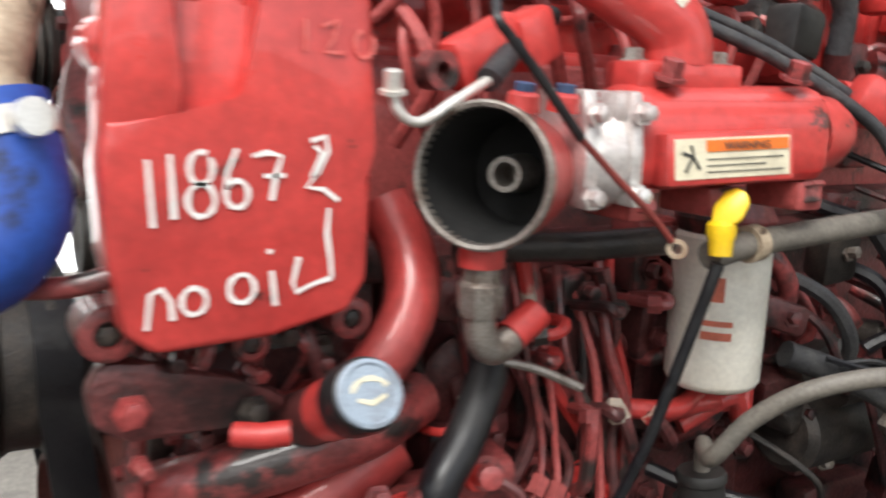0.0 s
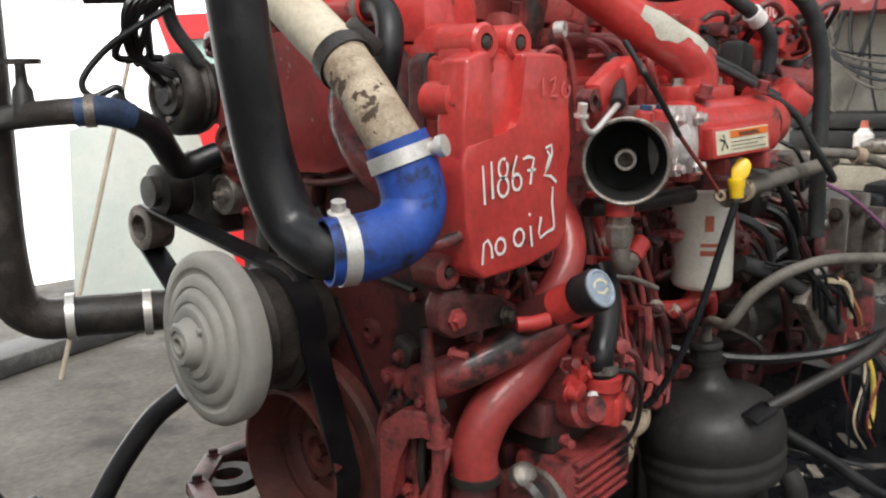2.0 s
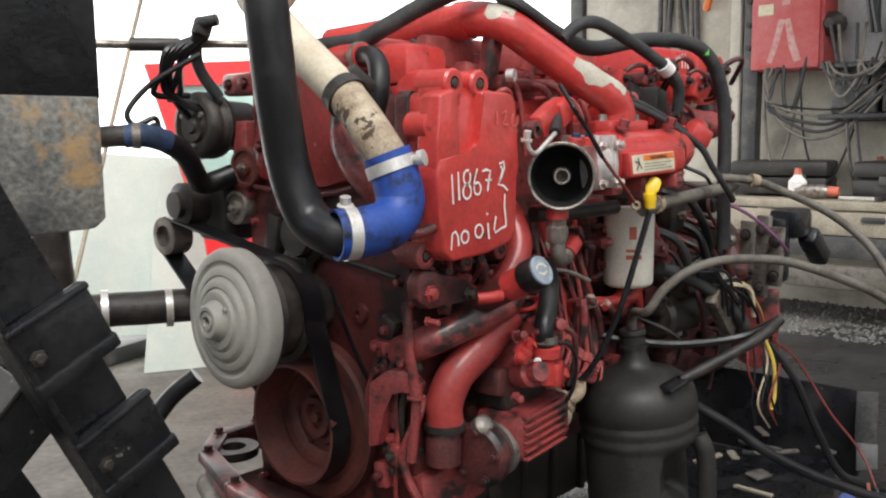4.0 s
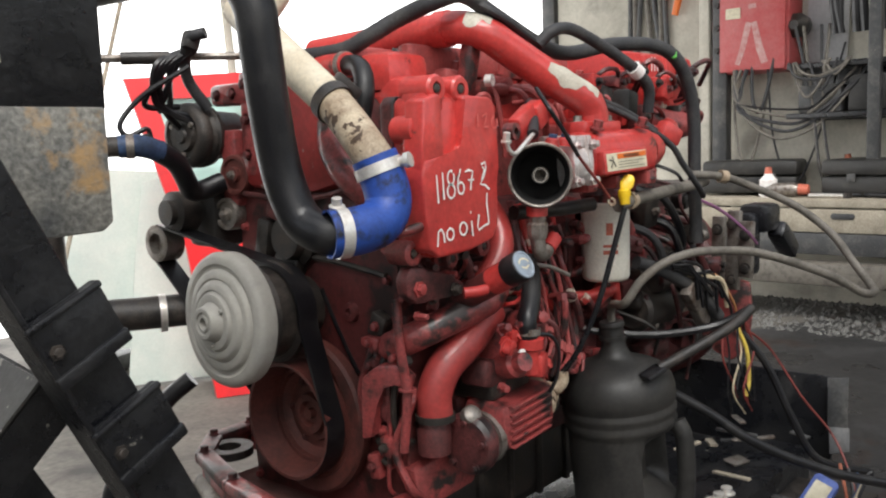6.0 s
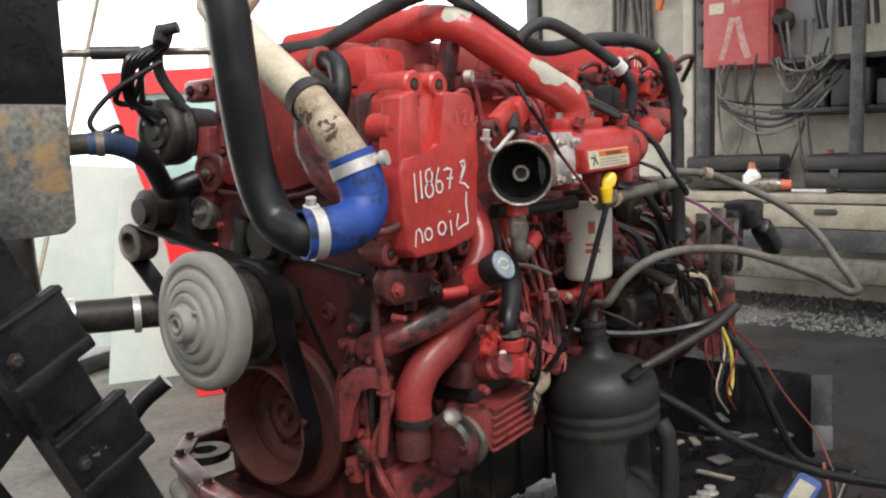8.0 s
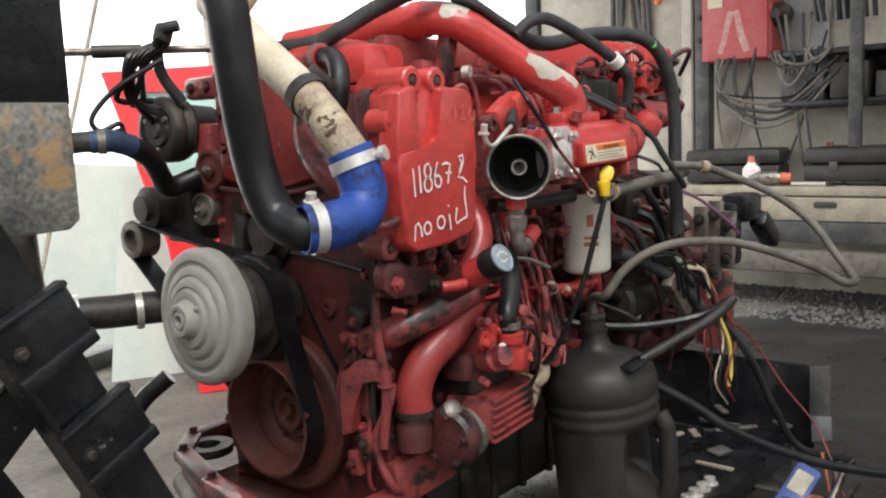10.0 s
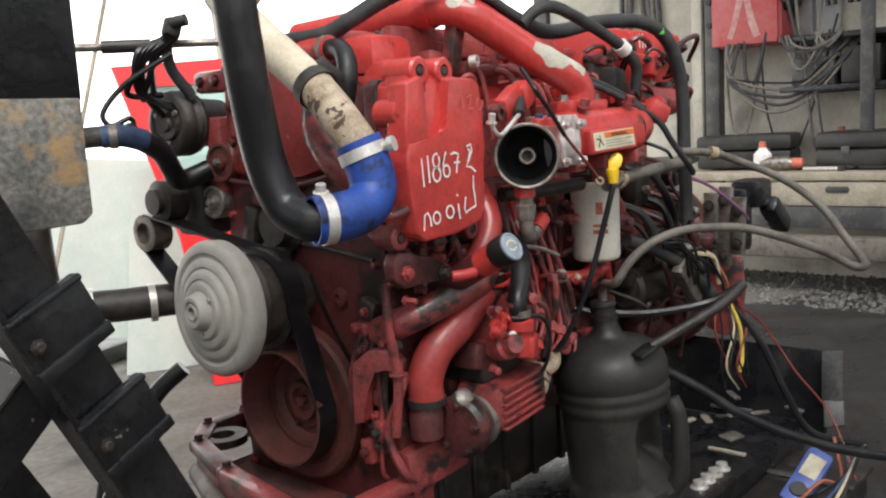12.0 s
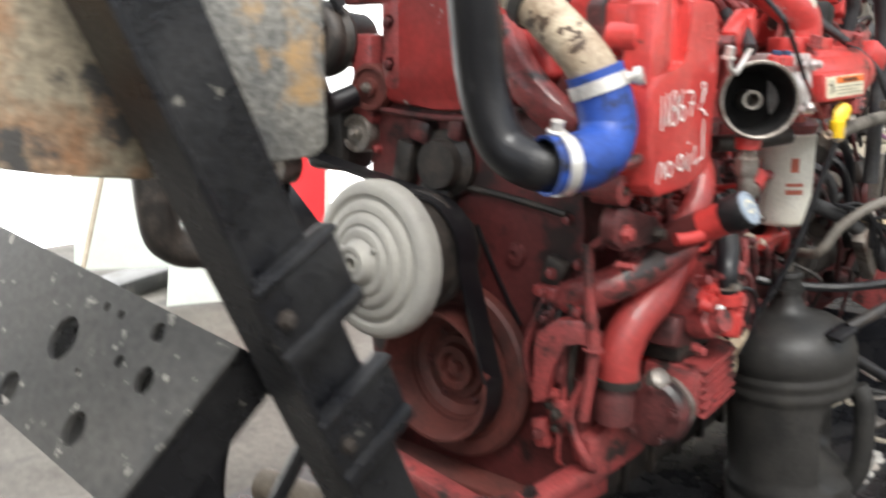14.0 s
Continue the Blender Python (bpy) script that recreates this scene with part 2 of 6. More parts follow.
def glass_material():
    m = bpy.data.materials.new("tinted_glass")
    m.use_nodes = True
    b = m.node_tree.nodes["Principled BSDF"]
    b.inputs["Base Color"].default_value, b.inputs["Roughness"].default_value = (0.42, 0.56, 0.52, 1), 0.08
    b.inputs["Transmission Weight"].default_value, b.inputs["IOR"].default_value = 0.35, 1.2
    return m


GLASS = glass_material()


def bright_outside():
    m = bpy.data.materials.new("bright_daylight_outside")
    m.use_nodes = True
    nt = m.node_tree
    e = nt.nodes.new("ShaderNodeEmission")
    e.inputs["Color"].default_value, e.inputs["Strength"].default_value = (1.0, 0.995, 0.98, 1), OUTSIDE
    nt.links.new(e.outputs["Emission"], nt.nodes["Material Output"].inputs["Surface"])
    return m


OUTSIDE = 2.2
DAYLIGHT = bright_outside()


# ---- builders ----
SPOT = Matrix.Identity(4)


def V(*a):
    return Vector(a)


def finish(name, bm, material):
    bmesh.ops.recalc_face_normals(bm, faces=bm.faces)
    bm.transform(SPOT)
    me = bpy.data.meshes.new(name)
    bm.to_mesh(me)
    bm.free()
    me.materials.append(material)
    me.polygons.foreach_set("use_smooth", [True] * len(me.polygons))
    me.set_sharp_from_angle(angle=radians(38))
    return me


def thing(name, at, label, category, group="", kind=""):
    e = new(name)
    e.location = SPOT @ Vector(at)
    e.empty_display_size = 0.05
    return tagged(e, label, category, group, kind)


def part(name, bm, material, parent, label=""):
    ob = new(name, finish(name, bm, material))
    ob.parent = parent
    m = Matrix.Translation(parent.location) if parent.type == "EMPTY" else Matrix.Identity(4)
    ob.matrix_parent_inverse = m.inverted()
    return tagged(ob, label)


def alone(name, bm, material, label, category, group="", kind=""):
    return tagged(new(name, finish(name, bm, material)), label, category, group, kind)


def frame_of(axis, up=(0, 0, 1)):
    """A rotation whose z runs along axis."""
    return Vector(axis).normalized().to_track_quat("Z", "Y").to_matrix().to_4x4()


def box(c, s, rot=(0, 0, 0), bev=0.003, bm=None):
    bm = bm or bmesh.new()
    one = bmesh.new()
    bmesh.ops.create_cube(one, size=1)
    bmesh.ops.scale(one, vec=s, verts=one.verts)
    if bev:
        bmesh.ops.bevel(one, geom=one.edges[:], offset=min(bev, min(s) * 0.4), segments=2, profile=0.5, affect="EDGES")
    one.transform(pose(*c, *rot))
    me = bpy.data.meshes.new("t")
    one.to_mesh(me)
    one.free()
    bm.from_mesh(me)
    bpy.data.meshes.remove(me)
    return bm


def spline(pts, n=8):
    p = [Vector(q) for q in pts]
    if len(p) < 3:
        return p
    q = [p[0] * 2 - p[1]] + p + [p[-1] * 2 - p[-2]]
    out = []
    for i in range(1, len(q) - 2):
        a, b, c, d = q[i - 1:i + 3]
        for k in range(n):
            t = k / n
            out.append(0.5 * ((2 * b) + (c - a) * t + (2 * a - 5 * b + 4 * c - d) * t * t + (3 * b - a - 3 * c + d) * t ** 3))
    return out + [p[-1]]


def tube(pts, r, seg=14, n=8, smooth=True, hollow=0.0, bm=None, ridges=0.0, every=2):
    """A round tube along a bent line; r a number or a function of 0..1; hollow: wall thickness; ridges: corrugation depth."""
    bm = bm or bmesh.new()
    p = spline(pts, n) if smooth else [Vector(q) for q in pts]
    if ridges:
        fine = []
        for a, b in zip(p, p[1:]):
            steps = max(1, int((b - a).length / 0.006))
            fine += [a.lerp(b, k / steps) for k in range(steps)]
        p = fine + [p[-1]]
    t0 = (p[1] - p[0]).normalized()
    side = t0.orthogonal().normalized()
    rings = []
    for i, c in enumerate(p):
        t = ((p[min(i + 1, len(p) - 1)] - p[max(i - 1, 0)])).normalized()
        side = (side - t * side.dot(t)).normalized()
        other = t.cross(side)
        rad = r(i / (len(p) - 1)) if callable(r) else r
        if ridges:
            rad -= ridges * (i % 2)
        rings.append([bm.verts.new(c + (side * math.cos(2 * math.pi * k / seg) + other * math.sin(2 * math.pi * k / seg)) * rad) for k in range(seg)])
    for a, b in zip(rings, rings[1:]):
        for k in range(seg):
            bm.faces.new((a[k], a[(k + 1) % seg], b[(k + 1) % seg], b[k]))
    for ring, c, tw in ((rings[0], p[0], 1), (rings[-1], p[-1], -1)):
        if not hollow:
            bm.faces.new(ring)
        else:
            d = ((p[1] - p[0]) if tw == 1 else (p[-2] - p[-1])).normalized()
            inner = [bm.verts.new(c + (v.co - c) * (1 - hollow)) for v in ring]
            deep = [bm.verts.new(v.co + d * 0.03) for v in inner]
            for k in range(seg):
                j = (k + 1) % seg
                bm.faces.new((ring[k], ring[j], inner[j], inner[k]))
                bm.faces.new((inner[k], inner[j], deep[j], deep[k]))
            bm.faces.new(deep)
    return bm


def lathe(profile, at, axis, seg=40, bm=None):
    """Revolves (along, radius) pairs round the axis through at; ends close where the radius is zero."""
    bm = bm or bmesh.new()
    m = Matrix.Translation(at) @ frame_of(axis)
    rings = []
    for a, r in profile:
        if r <= 1e-6:
            rings.append([bm.verts.new(m @ V(0, 0, a))])
        else:
            rings.append([bm.verts.new(m @ V(r * math.cos(2 * math.pi * k / seg), r * math.sin(2 * math.pi * k / seg), a)) for k in range(seg)])
    for a, b in zip(rings, rings[1:]):
        for k in range(seg):
            j = (k + 1) % seg
            if len(a) == 1 and len(b) > 1:
                bm.faces.new((a[0], b[j], b[k]))
            elif len(b) == 1 and len(a) > 1:
                bm.faces.new((a[k], a[j], b[0]))
            elif len(a) > 1:
                bm.faces.new((a[k], a[j], b[j], b[k]))
    return bm


def slab(outline, m, depth, bev=0.004, taper=1.0, segs=2, bm=None):
    """An outline in the plane z = 0 of m, thickened to z = depth, its far face scaled by taper about the middle."""
    bm = bm or bmesh.new()
    one = bmesh.new()
    cx, cy = sum(p[0] for p in outline) / len(outline), sum(p[1] for p in outline) / len(outline)
    lo = [one.verts.new((x, y, 0)) for x, y in outline]
    hi = [one.verts.new((cx + (x - cx) * taper, cy + (y - cy) * taper, depth)) for x, y in outline]
    one.faces.new(lo[::-1])
    one.faces.new(hi)
    n = len(lo)
    for k in range(n):
        one.faces.new((lo[k], lo[(k + 1) % n], hi[(k + 1) % n], hi[k]))
    if bev:
        bmesh.ops.bevel(one, geom=one.edges[:], offset=bev, segments=segs, profile=0.5, affect="EDGES")
    one.transform(m)
    me = bpy.data.meshes.new("t")
    one.to_mesh(me)
    one.free()
    bm.from_mesh(me)
    bpy.data.meshes.remove(me)
    return bm


def facing(at, out, up=(0, 0, 1)):
    """A pose at a point whose z looks along out and whose y runs up."""
    z = Vector(out).normalized()
    x = Vector(up).cross(z).normalized()
    y = z.cross(x)
    return Matrix.Translation(at) @ Matrix((x, y, z)).transposed().to_4x4()


def hexbolt(at, axis, r=0.009, h=0.008, bm=None):
    bm = lathe([(-0.002, r * 1.5), (0.002, r * 1.5), (0.002, r), (h, r), (h + 0.001, r * 0.8), (h + 0.001, 0)], at, axis, 12 if r > 0.011 else 6, bm)
    return bm


def bolts(name, spots, axis, parent, material, r=0.009, h=0.012):
    """One bolt object at each spot, all with the same shape."""
    for q in spots:
        part(name, hexbolt(Vector(q), axis, r, h), material, parent)


def ribbon(strokes, m, w, lift=0.0012, bm=None):
    """Painted strokes: bent lines in the plane of m, w wide."""
    bm = bm or bmesh.new()
    for pts in strokes:
        p = [V(x, y, 0) for x, y in pts]
        L, R = [], []
        for i, c in enumerate(p):
            t = (p[min(i + 1, len(p) - 1)] - p[max(i - 1, 0)]).normalized()
            s = V(-t.y, t.x, 0) * w * (0.5 + 0.12 * math.sin(i * 2.3 + c.x * 90))
            L.append(bm.verts.new(m @ (c + s + V(0, 0, lift))))
            R.append(bm.verts.new(m @ (c - s + V(0, 0, lift))))
        for k in range(len(p) - 1):
            bm.faces.new((L[k], L[k + 1], R[k + 1], R[k]))
    return bm


def arc(cx, cy, rx, ry, a0, a1, n=12):
    return [(cx + rx * math.cos(radians(a0 + (a1 - a0) * k / n)), cy + ry * math.sin(radians(a0 + (a1 - a0) * k / n))) for k in range(n + 1)]

# ---- the hall ----
floor = alone("floor", box((3, 0, -0.1), (20, 16, 0.2), bev=0), CONCRETE, "worn grey concrete workshop floor with dark stains", "floor", kind="structure")
# South and west walls are unseen, added; their high openings shape the light.
bm = box((1.5, -5.3, 1.05), (13, 0.2, 2.1), bev=0)
for x in (-4.6, 0.0, 4.0, 7.8):
    box((x, -5.3, 3.0), (0.4, 0.2, 3.2), bev=0, bm=bm)
wall_south = alone("wall_south", bm, WALL_PAINT, "unseen cream wall, added, with openings that let light in above a low sill", "wall", kind="structure")
bm = box((-4.8, -0.4, 1.05), (0.2, 9.6, 2.1), bev=0)
for y in (-3.0, 2.0):
    box((-4.8, y, 3.0), (0.2, 0.4, 3.2), bev=0, bm=bm)
wall_west = alone("wall_west", bm, WALL_PAINT, "unseen cream end wall, added, with openings that let light in above a low sill", "wall", kind="structure")
bm = box((-3.0, 4.4, 2.3), (3.4, 0.2, 4.6), bev=0)
box((3.2, 4.4, 4.1), (9.0, 0.2, 1.0), bev=0, bm=bm)
wall_north = alone("wall_north", bm, WALL_PAINT, "cream wall with a wide open bay door", "wall", kind="structure")
# Unseen roof, added; the gap lets sky and sun down onto the engine.
bm = box((1.5, 3.3, 4.7), (13, 2.2, 0.2), bev=0)
box((1.5, -4.4, 4.7), (13, 1.8, 0.2), bev=0, bm=bm)
box((-4.0, -0.65, 4.7), (1.8, 5.7, 0.2), bev=0, bm=bm)
box((6.4, -0.65, 4.7), (3.2, 5.7, 0.2), bev=0, bm=bm)
ceiling = alone("ceiling", bm, CEILING_PAINT, "unseen grey sheet-metal roof, added, with a wide gap for overhead light", "ceiling", kind="structure")
yard = alone("backdrop", box((5.0, 6.0, 2.2), (16, 0.05, 7.6), bev=0), DAYLIGHT, "glaring white daylight outside the open bay door", "backdrop", kind="structure")
bm = bmesh.new()
bmesh.ops.create_grid(bm, x_segments=40, y_segments=40, size=1)
for v in bm.verts:
    a = math.atan2(v.co.y, v.co.x)
    f = 1 + 0.16 * math.sin(a * 3 + 1) + 0.07 * math.sin(a * 7)
    l = v.co.length
    mx = max(abs(v.co.x), abs(v.co.y))
    if l > 0:
        v.co *= mx / l * f
    v.co = V(v.co.x * 2.6 + 4.0, v.co.y * 2.2 - 0.5, 0.003)
wet_patch = alone("oil_puddle", bm, WET, "black oily wet patch on the concrete floor", "puddle", kind="structure")
# loose dark gravel strip under the bench
bm = bmesh.new()
rg = random.Random(4)
for k in range(2600):
    x, y = rg.uniform(5.6, 7.0), rg.uniform(-1.2, 2.4)
    s = rg.uniform(0.012, 0.035)
    vs = [bm.verts.new((x + s * rg.uniform(0.5, 1) * a, y + s * rg.uniform(0.5, 1) * b, 0.002 + s * rg.uniform(0.4, 0.9) * c)) for a, b, c in ((1, 0, 0), (0, 1, 0), (-1, 0, 0), (0, -1, 0), (0, 0, 1))]
    for i in range(4):
        bm.faces.new((vs[i], vs[(i + 1) % 4], vs[4]))
gravel = alone("gravel", bm, GRAVEL, "loose dark gravel and swarf on the floor", "gravel", kind="stuff")

# ---- engine ----
engine = thing("truck_engine", (0.95, 0, 0.5), "large red-painted diesel truck engine, partly stripped and oily", "engine")

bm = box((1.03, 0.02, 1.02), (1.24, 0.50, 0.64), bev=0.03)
block = part("block", bm, RED_DARK, engine, "oily cylinder block, its red darkened for shade")
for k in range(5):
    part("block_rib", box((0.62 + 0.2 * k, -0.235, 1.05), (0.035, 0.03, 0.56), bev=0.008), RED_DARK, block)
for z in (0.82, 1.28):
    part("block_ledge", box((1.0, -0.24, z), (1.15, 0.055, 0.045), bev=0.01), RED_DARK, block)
bm = box((1.03, 0.03, 1.40), (1.22, 0.46, 0.22), bev=0.02)
for k in range(6):
    box((0.54 + 0.19 * k, -0.20, 1.43), (0.08, 0.05, 0.12), bev=0.012, bm=bm)
part("cylinder_head", bm, RED_PALE, engine)
bm = box((0.98, 0.05, 1.555), (1.16, 0.40, 0.10), bev=0.025)
box((0.98, -0.15, 1.515), (1.2, 0.05, 0.025), bev=0.006, bm=bm)
box((0.98, 0.05, 1.612), (1.06, 0.28, 0.05), bev=0.02, bm=bm)
cover_top = part("rocker_cover", bm, RED, engine)
bolts("cover_bolt", [(0.45 + 0.14 * k, -0.158, 1.53) for k in range(9)], (0, 0, 1), cover_top, RED_DIRTY, 0.008)
part("raised_cover", box((0.84, 0.02, 1.652), (0.90, 0.26, 0.07), bev=0.022), RED_PALE, cover_top)
part("cover_ridge", box((0.82, -0.09, 1.668), (0.84, 0.05, 0.03), bev=0.008), RED_PALE, cover_top)
part("cover_rail", box((0.80, -0.195, 1.652), (0.62, 0.035, 0.065), bev=0.01), RED_PALE, cover_top)
# rear raised housing with chalked figures
bm = box((1.46, -0.045, 1.605), (0.52, 0.48, 0.21), bev=0.03)
for k in range(4):
    box((1.26 + 0.13 * k, -0.27, 1.60), (0.03, 0.05, 0.20), bev=0.01, bm=bm)
rear_box = part("rear_housing", bm, RED_WORN, engine)
part("marking", ribbon([[(-0.03, -0.02), (-0.03, 0.02)], [(-0.012, -0.02), (-0.012, 0.02)], arc(0.014, -0.008, 0.012, 0.012, 90, 420)], facing((1.455, -0.288, 1.675), (0, -1, 0)), 0.006), PAINT_MARK, rear_box, "white paint-pen figures")

# gear case on the front
front = [(-0.26, 0.66), (-0.29, 0.9), (-0.285, 1.12), (-0.26, 1.2), (-0.24, 1.4), (-0.20, 1.56), (-0.1, 1.635), (0.12, 1.64), (0.2, 1.58), (0.24, 1.3), (0.27, 1.0), (0.24, 0.66)]
m_front = facing((0.47, 0, 0), (-1, 0, 0))
bm = slab([(-y, z) for y, z in front], m_front, 0.10, bev=0.012)
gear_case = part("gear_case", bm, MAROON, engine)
bm = slab([(-y, z) for y, z in [(-0.06, 1.375), (-0.17, 1.395), (-0.225, 1.44), (-0.205, 1.50), (-0.16, 1.57), (-0.07, 1.615), (0.1, 1.615), (0.185, 1.56), (0.20, 1.40), (0.17, 1.383), (0.05, 1.372)]], facing((0.372, 0, 0), (-1, 0, 0)), 0.028, bev=0.008, taper=0.95)
part("gear_cover", bm, RED_PANEL, engine, "red cover plate with scraped paint")
bolts("case_bolt", [(0.37, y * 0.93, 1.12 + (z - 1.12) * 0.95) for y, z in front], (-1, 0, 0), gear_case, RED_DIRTY, 0.008)
part("cover_lip", tube([(0.342, 0.185, 1.372), (0.342, 0.05, 1.362), (0.342, -0.07, 1.366), (0.345, -0.18, 1.388)], 0.006, 8), RED_DARK, engine)
# added castings, mostly black, stand in for the dark hollow under the cover plate
bm = lathe([(0, 0.0), (0, 0.062), (0.02, 0.066), (0.03, 0.05), (0.05, 0.045), (0.05, 0)], (0.375, 0.03, 1.275), (-1, 0, 0), 28)
part("hollow_filler", bm, BLACK_GREASE, engine, "black casting added to fill the dark hollow")
for y, z, w, h in ((0.085, 1.335, 0.05, 0.045), (-0.005, 1.345, 0.035, 0.05), (0.13, 1.27, 0.045, 0.09), (0.05, 1.215, 0.08, 0.04)):
    part("filler_lug", box((0.358, y, z), (0.04, w, h), rot=(12, 0, 0), bev=0.01), (RED_DARK if z > 1.3 else BLACK_GREASE), engine)
# flange line across the lower case
part("case_seam", tube([(0.366, 0.02, 1.235), (0.366, -0.10, 1.225), (0.366, -0.24, 1.205)], 0.007, 8), BLACK_GREASE, gear_case)
part("case_boss", lathe([(0, 0), (0, 0.028), (0.012, 0.026), (0.014, 0.012), (0.006, 0.011), (0.006, 0)], (0.372, -0.20, 1.03), (-1, 0, 0), 24), RED_DARK, gear_case)
part("case_boss", lathe([(0, 0), (0, 0.022), (0.012, 0.02), (0.014, 0.009), (0.006, 0.008), (0.006, 0)], (0.372, -0.13, 1.12), (-1, 0, 0), 24), MAROON, gear_case)
# filler branch on the gear cover
part("breather_tube", tube([(0.36, -0.11, 1.52), (0.325, -0.15, 1.47), (0.315, -0.20, 1.415), (0.335, -0.25, 1.37), (0.37, -0.29, 1.35)], 0.034, 18), RED_DIRTY, engine)

# crank pulley: dished front pulley and heavy damper ring behind
crank = V(0.375, 0.0, 0.878)
AX = V(-1.0, -0.02, 0.0)
bm = lathe([(-0.02, 0.05), (-0.02, 0.170), (-0.012, 0.178), (0.0, 0.178), (0.004, 0.172), (0.012, 0.172), (0.016, 0.178), (0.036, 0.178), (0.043, 0.171), (0.043, 0.145), (0.036, 0.14), (0.036, 0.1), (-0.01, 0.09), (-0.01, 0.0)], crank, AX, 64)
damper = part("damper_ring", bm, RED_RUST, engine, "rusty dark red vibration damper")
bm = lathe([(-0.02, 0.120), (0.01, 0.124), (0.035, 0.130), (0.09, 0.130), (0.098, 0.130), (0.098, 0.123), (0.05, 0.112), (0.028, 0.108), (0.022, 0.09), (0.012, 0.082), (0.012, 0.066), (0.02, 0.062), (0.02, 0.048), (0.034, 0.044), (0.034, 0.03), (0.02, 0.026), (0.02, 0.012), (0.036, 0.012), (0.036, 0.0)], crank, AX, 64)
pulley = part("crank_pulley", bm, RED_RUST, engine, "dull red dished crank pulley")
bolts("pulley_bolt", [crank + frame_of(AX).to_3x3() @ V(0.075 * math.cos(k * math.pi / 3), 0.075 * math.sin(k * math.pi / 3), 0.012) for k in range(6)], AX, pulley, RED_DARK, 0.007, 0.006)

# fan hub
hub = V(0.15, 0.03, 1.122)
HX = V(-1.0, 0.02, 0.02)
bm = lathe([(-0.045, 0.04), (-0.045, 0.130), (-0.036, 0.141), (-0.010, 0.143), (-0.002, 0.139), (0.003, 0.131), (0.004, 0.119), (-0.001, 0.113), (-0.001, 0.108), (0.006, 0.105), (0.009, 0.100), (0.010, 0.090), (0.007, 0.087), (0.009, 0.084), (0.015, 0.081), (0.018, 0.076), (0.019, 0.067), (0.016, 0.064), (0.018, 0.061), (0.024, 0.058), (0.026, 0.053), (0.024, 0.042), (0.030, 0.038), (0.043, 0.0345), (0.046, 0.031), (0.046, 0.024), (0.042, 0.0225), (0.042, 0.018), (0.046, 0.0165), (0.046, 0.012), (0.040, 0.0105), (0.02, 0.0105), (0.02, 0.0)], hub, HX, 72)
fan_hub = part("fan_hub", bm, GREY_CAST, engine, "stepped grey cast fan hub")
for k in range(3):
    a = k * 2.09 + 0.6
    q = hub + frame_of(HX).to_3x3() @ V(0.047 * math.cos(a), 0.047 * math.sin(a), 0.025)
    part("stud", lathe([(0, 0.005), (0.006, 0.004), (0.006, 0)], q, HX, 10), GREY_CAST, fan_hub)
bm = lathe([(0, 0.05), (0, 0.108), (0.012, 0.112), (0.02, 0.1), (0.06, 0.1), (0.068, 0.112), (0.08, 0.112), (0.085, 0.07), (0.22, 0.07), (0.22, 0.0)], hub + V(0.06, 0.0, 0), -HX, 56)
part("fan_pulley", bm, BLACK_GREASE, engine, "greasy black fan drive pulley")


def belt(points, width, thick=0.006):
    """A flat belt that lies round a loop of points in the plane across the crank line."""
    b = bmesh.new()
    n = len(points)
    rows = []
    for i, (x, y, z) in enumerate(points):
        a, c = Vector(points[i - 1]), Vector(points[(i + 1) % n])
        t = (c - a).normalized()
        out = V(0, t.z, -t.y) * thick
        rows.append([b.verts.new(V(x + dx, y, z) + out * o) for dx, o in ((-width / 2, 0), (width / 2, 0), (width / 2, 1), (-width / 2, 1))])
    for i in range(n):
        p, q = rows[i], rows[(i + 1) % n]
        for k in range(4):
            b.faces.new((p[k], p[(k + 1) % 4], q[(k + 1) % 4], q[k]))
    return b


loop = [(0.305, 0.133 * math.cos(a), 0.878 + 0.133 * math.sin(a)) for a in [radians(20 - 12 * k) for k in range(18)]]
loop += [(0.285, 0.02 + 0.106 * math.cos(a), 1.122 + 0.106 * math.sin(a)) for a in [radians(190 - 12 * k) for k in range(9)]]
loop += [(0.275, 0.42, 1.30), (0.275, 0.455, 1.285), (0.275, 0.468, 1.255), (0.275, 0.455, 1.22), (0.275, 0.43, 1.205)]
part("fan_belt", belt(loop, 0.05), BLACK_RUBBER, engine, "wide black ribbed fan belt")
# second strip to the right of the damper
part("rear_belt", belt([(0.40, -0.035, 1.16), (0.40, -0.075, 1.085), (0.40, -0.115, 1.02), (0.40, -0.14, 0.985), (0.40, -0.146, 0.989), (0.40, -0.121, 1.024), (0.40, -0.081, 1.089), (0.40, -0.041, 1.164)], 0.07, 0.002), BLACK_RUBBER, engine)


def idler(at, r, w, material, name="idler_pulley"):
    b = lathe([(-w, 0.012), (-w, r * 0.95), (-w * 0.9, r), (-0.004, r), (0, r * 0.95), (0, r * 0.8), (-0.006, r * 0.74), (-0.006, r * 0.4), (0.004, r * 0.36), (0.004, 0.0)], at, (-1, -0.1, 0), 36)
    p = part(name, b, material, engine)
    part("pulley_bolt", hexbolt(V(*at) + V(-0.004, 0, 0), (-1, -0.1, 0), 0.008, 0.01), STEEL_DULL, p)
    return p


idler((0.335, 0.215, 1.415), 0.047, 0.04, RED_RUST)
idler((0.335, 0.255, 1.322), 0.039, 0.04, STEEL_DULL)
# tensioner bush at the far end of the belt
bm = lathe([(-0.05, 0.045), (0, 0.045), (0.002, 0.040), (0.002, 0.026), (-0.02, 0.024), (-0.02, 0)], (0.25, 0.425, 1.253), (-1, -0.05, 0), 32)
part("tensioner_bush", bm, STEEL_DULL, engine, "worn steel bush ring")
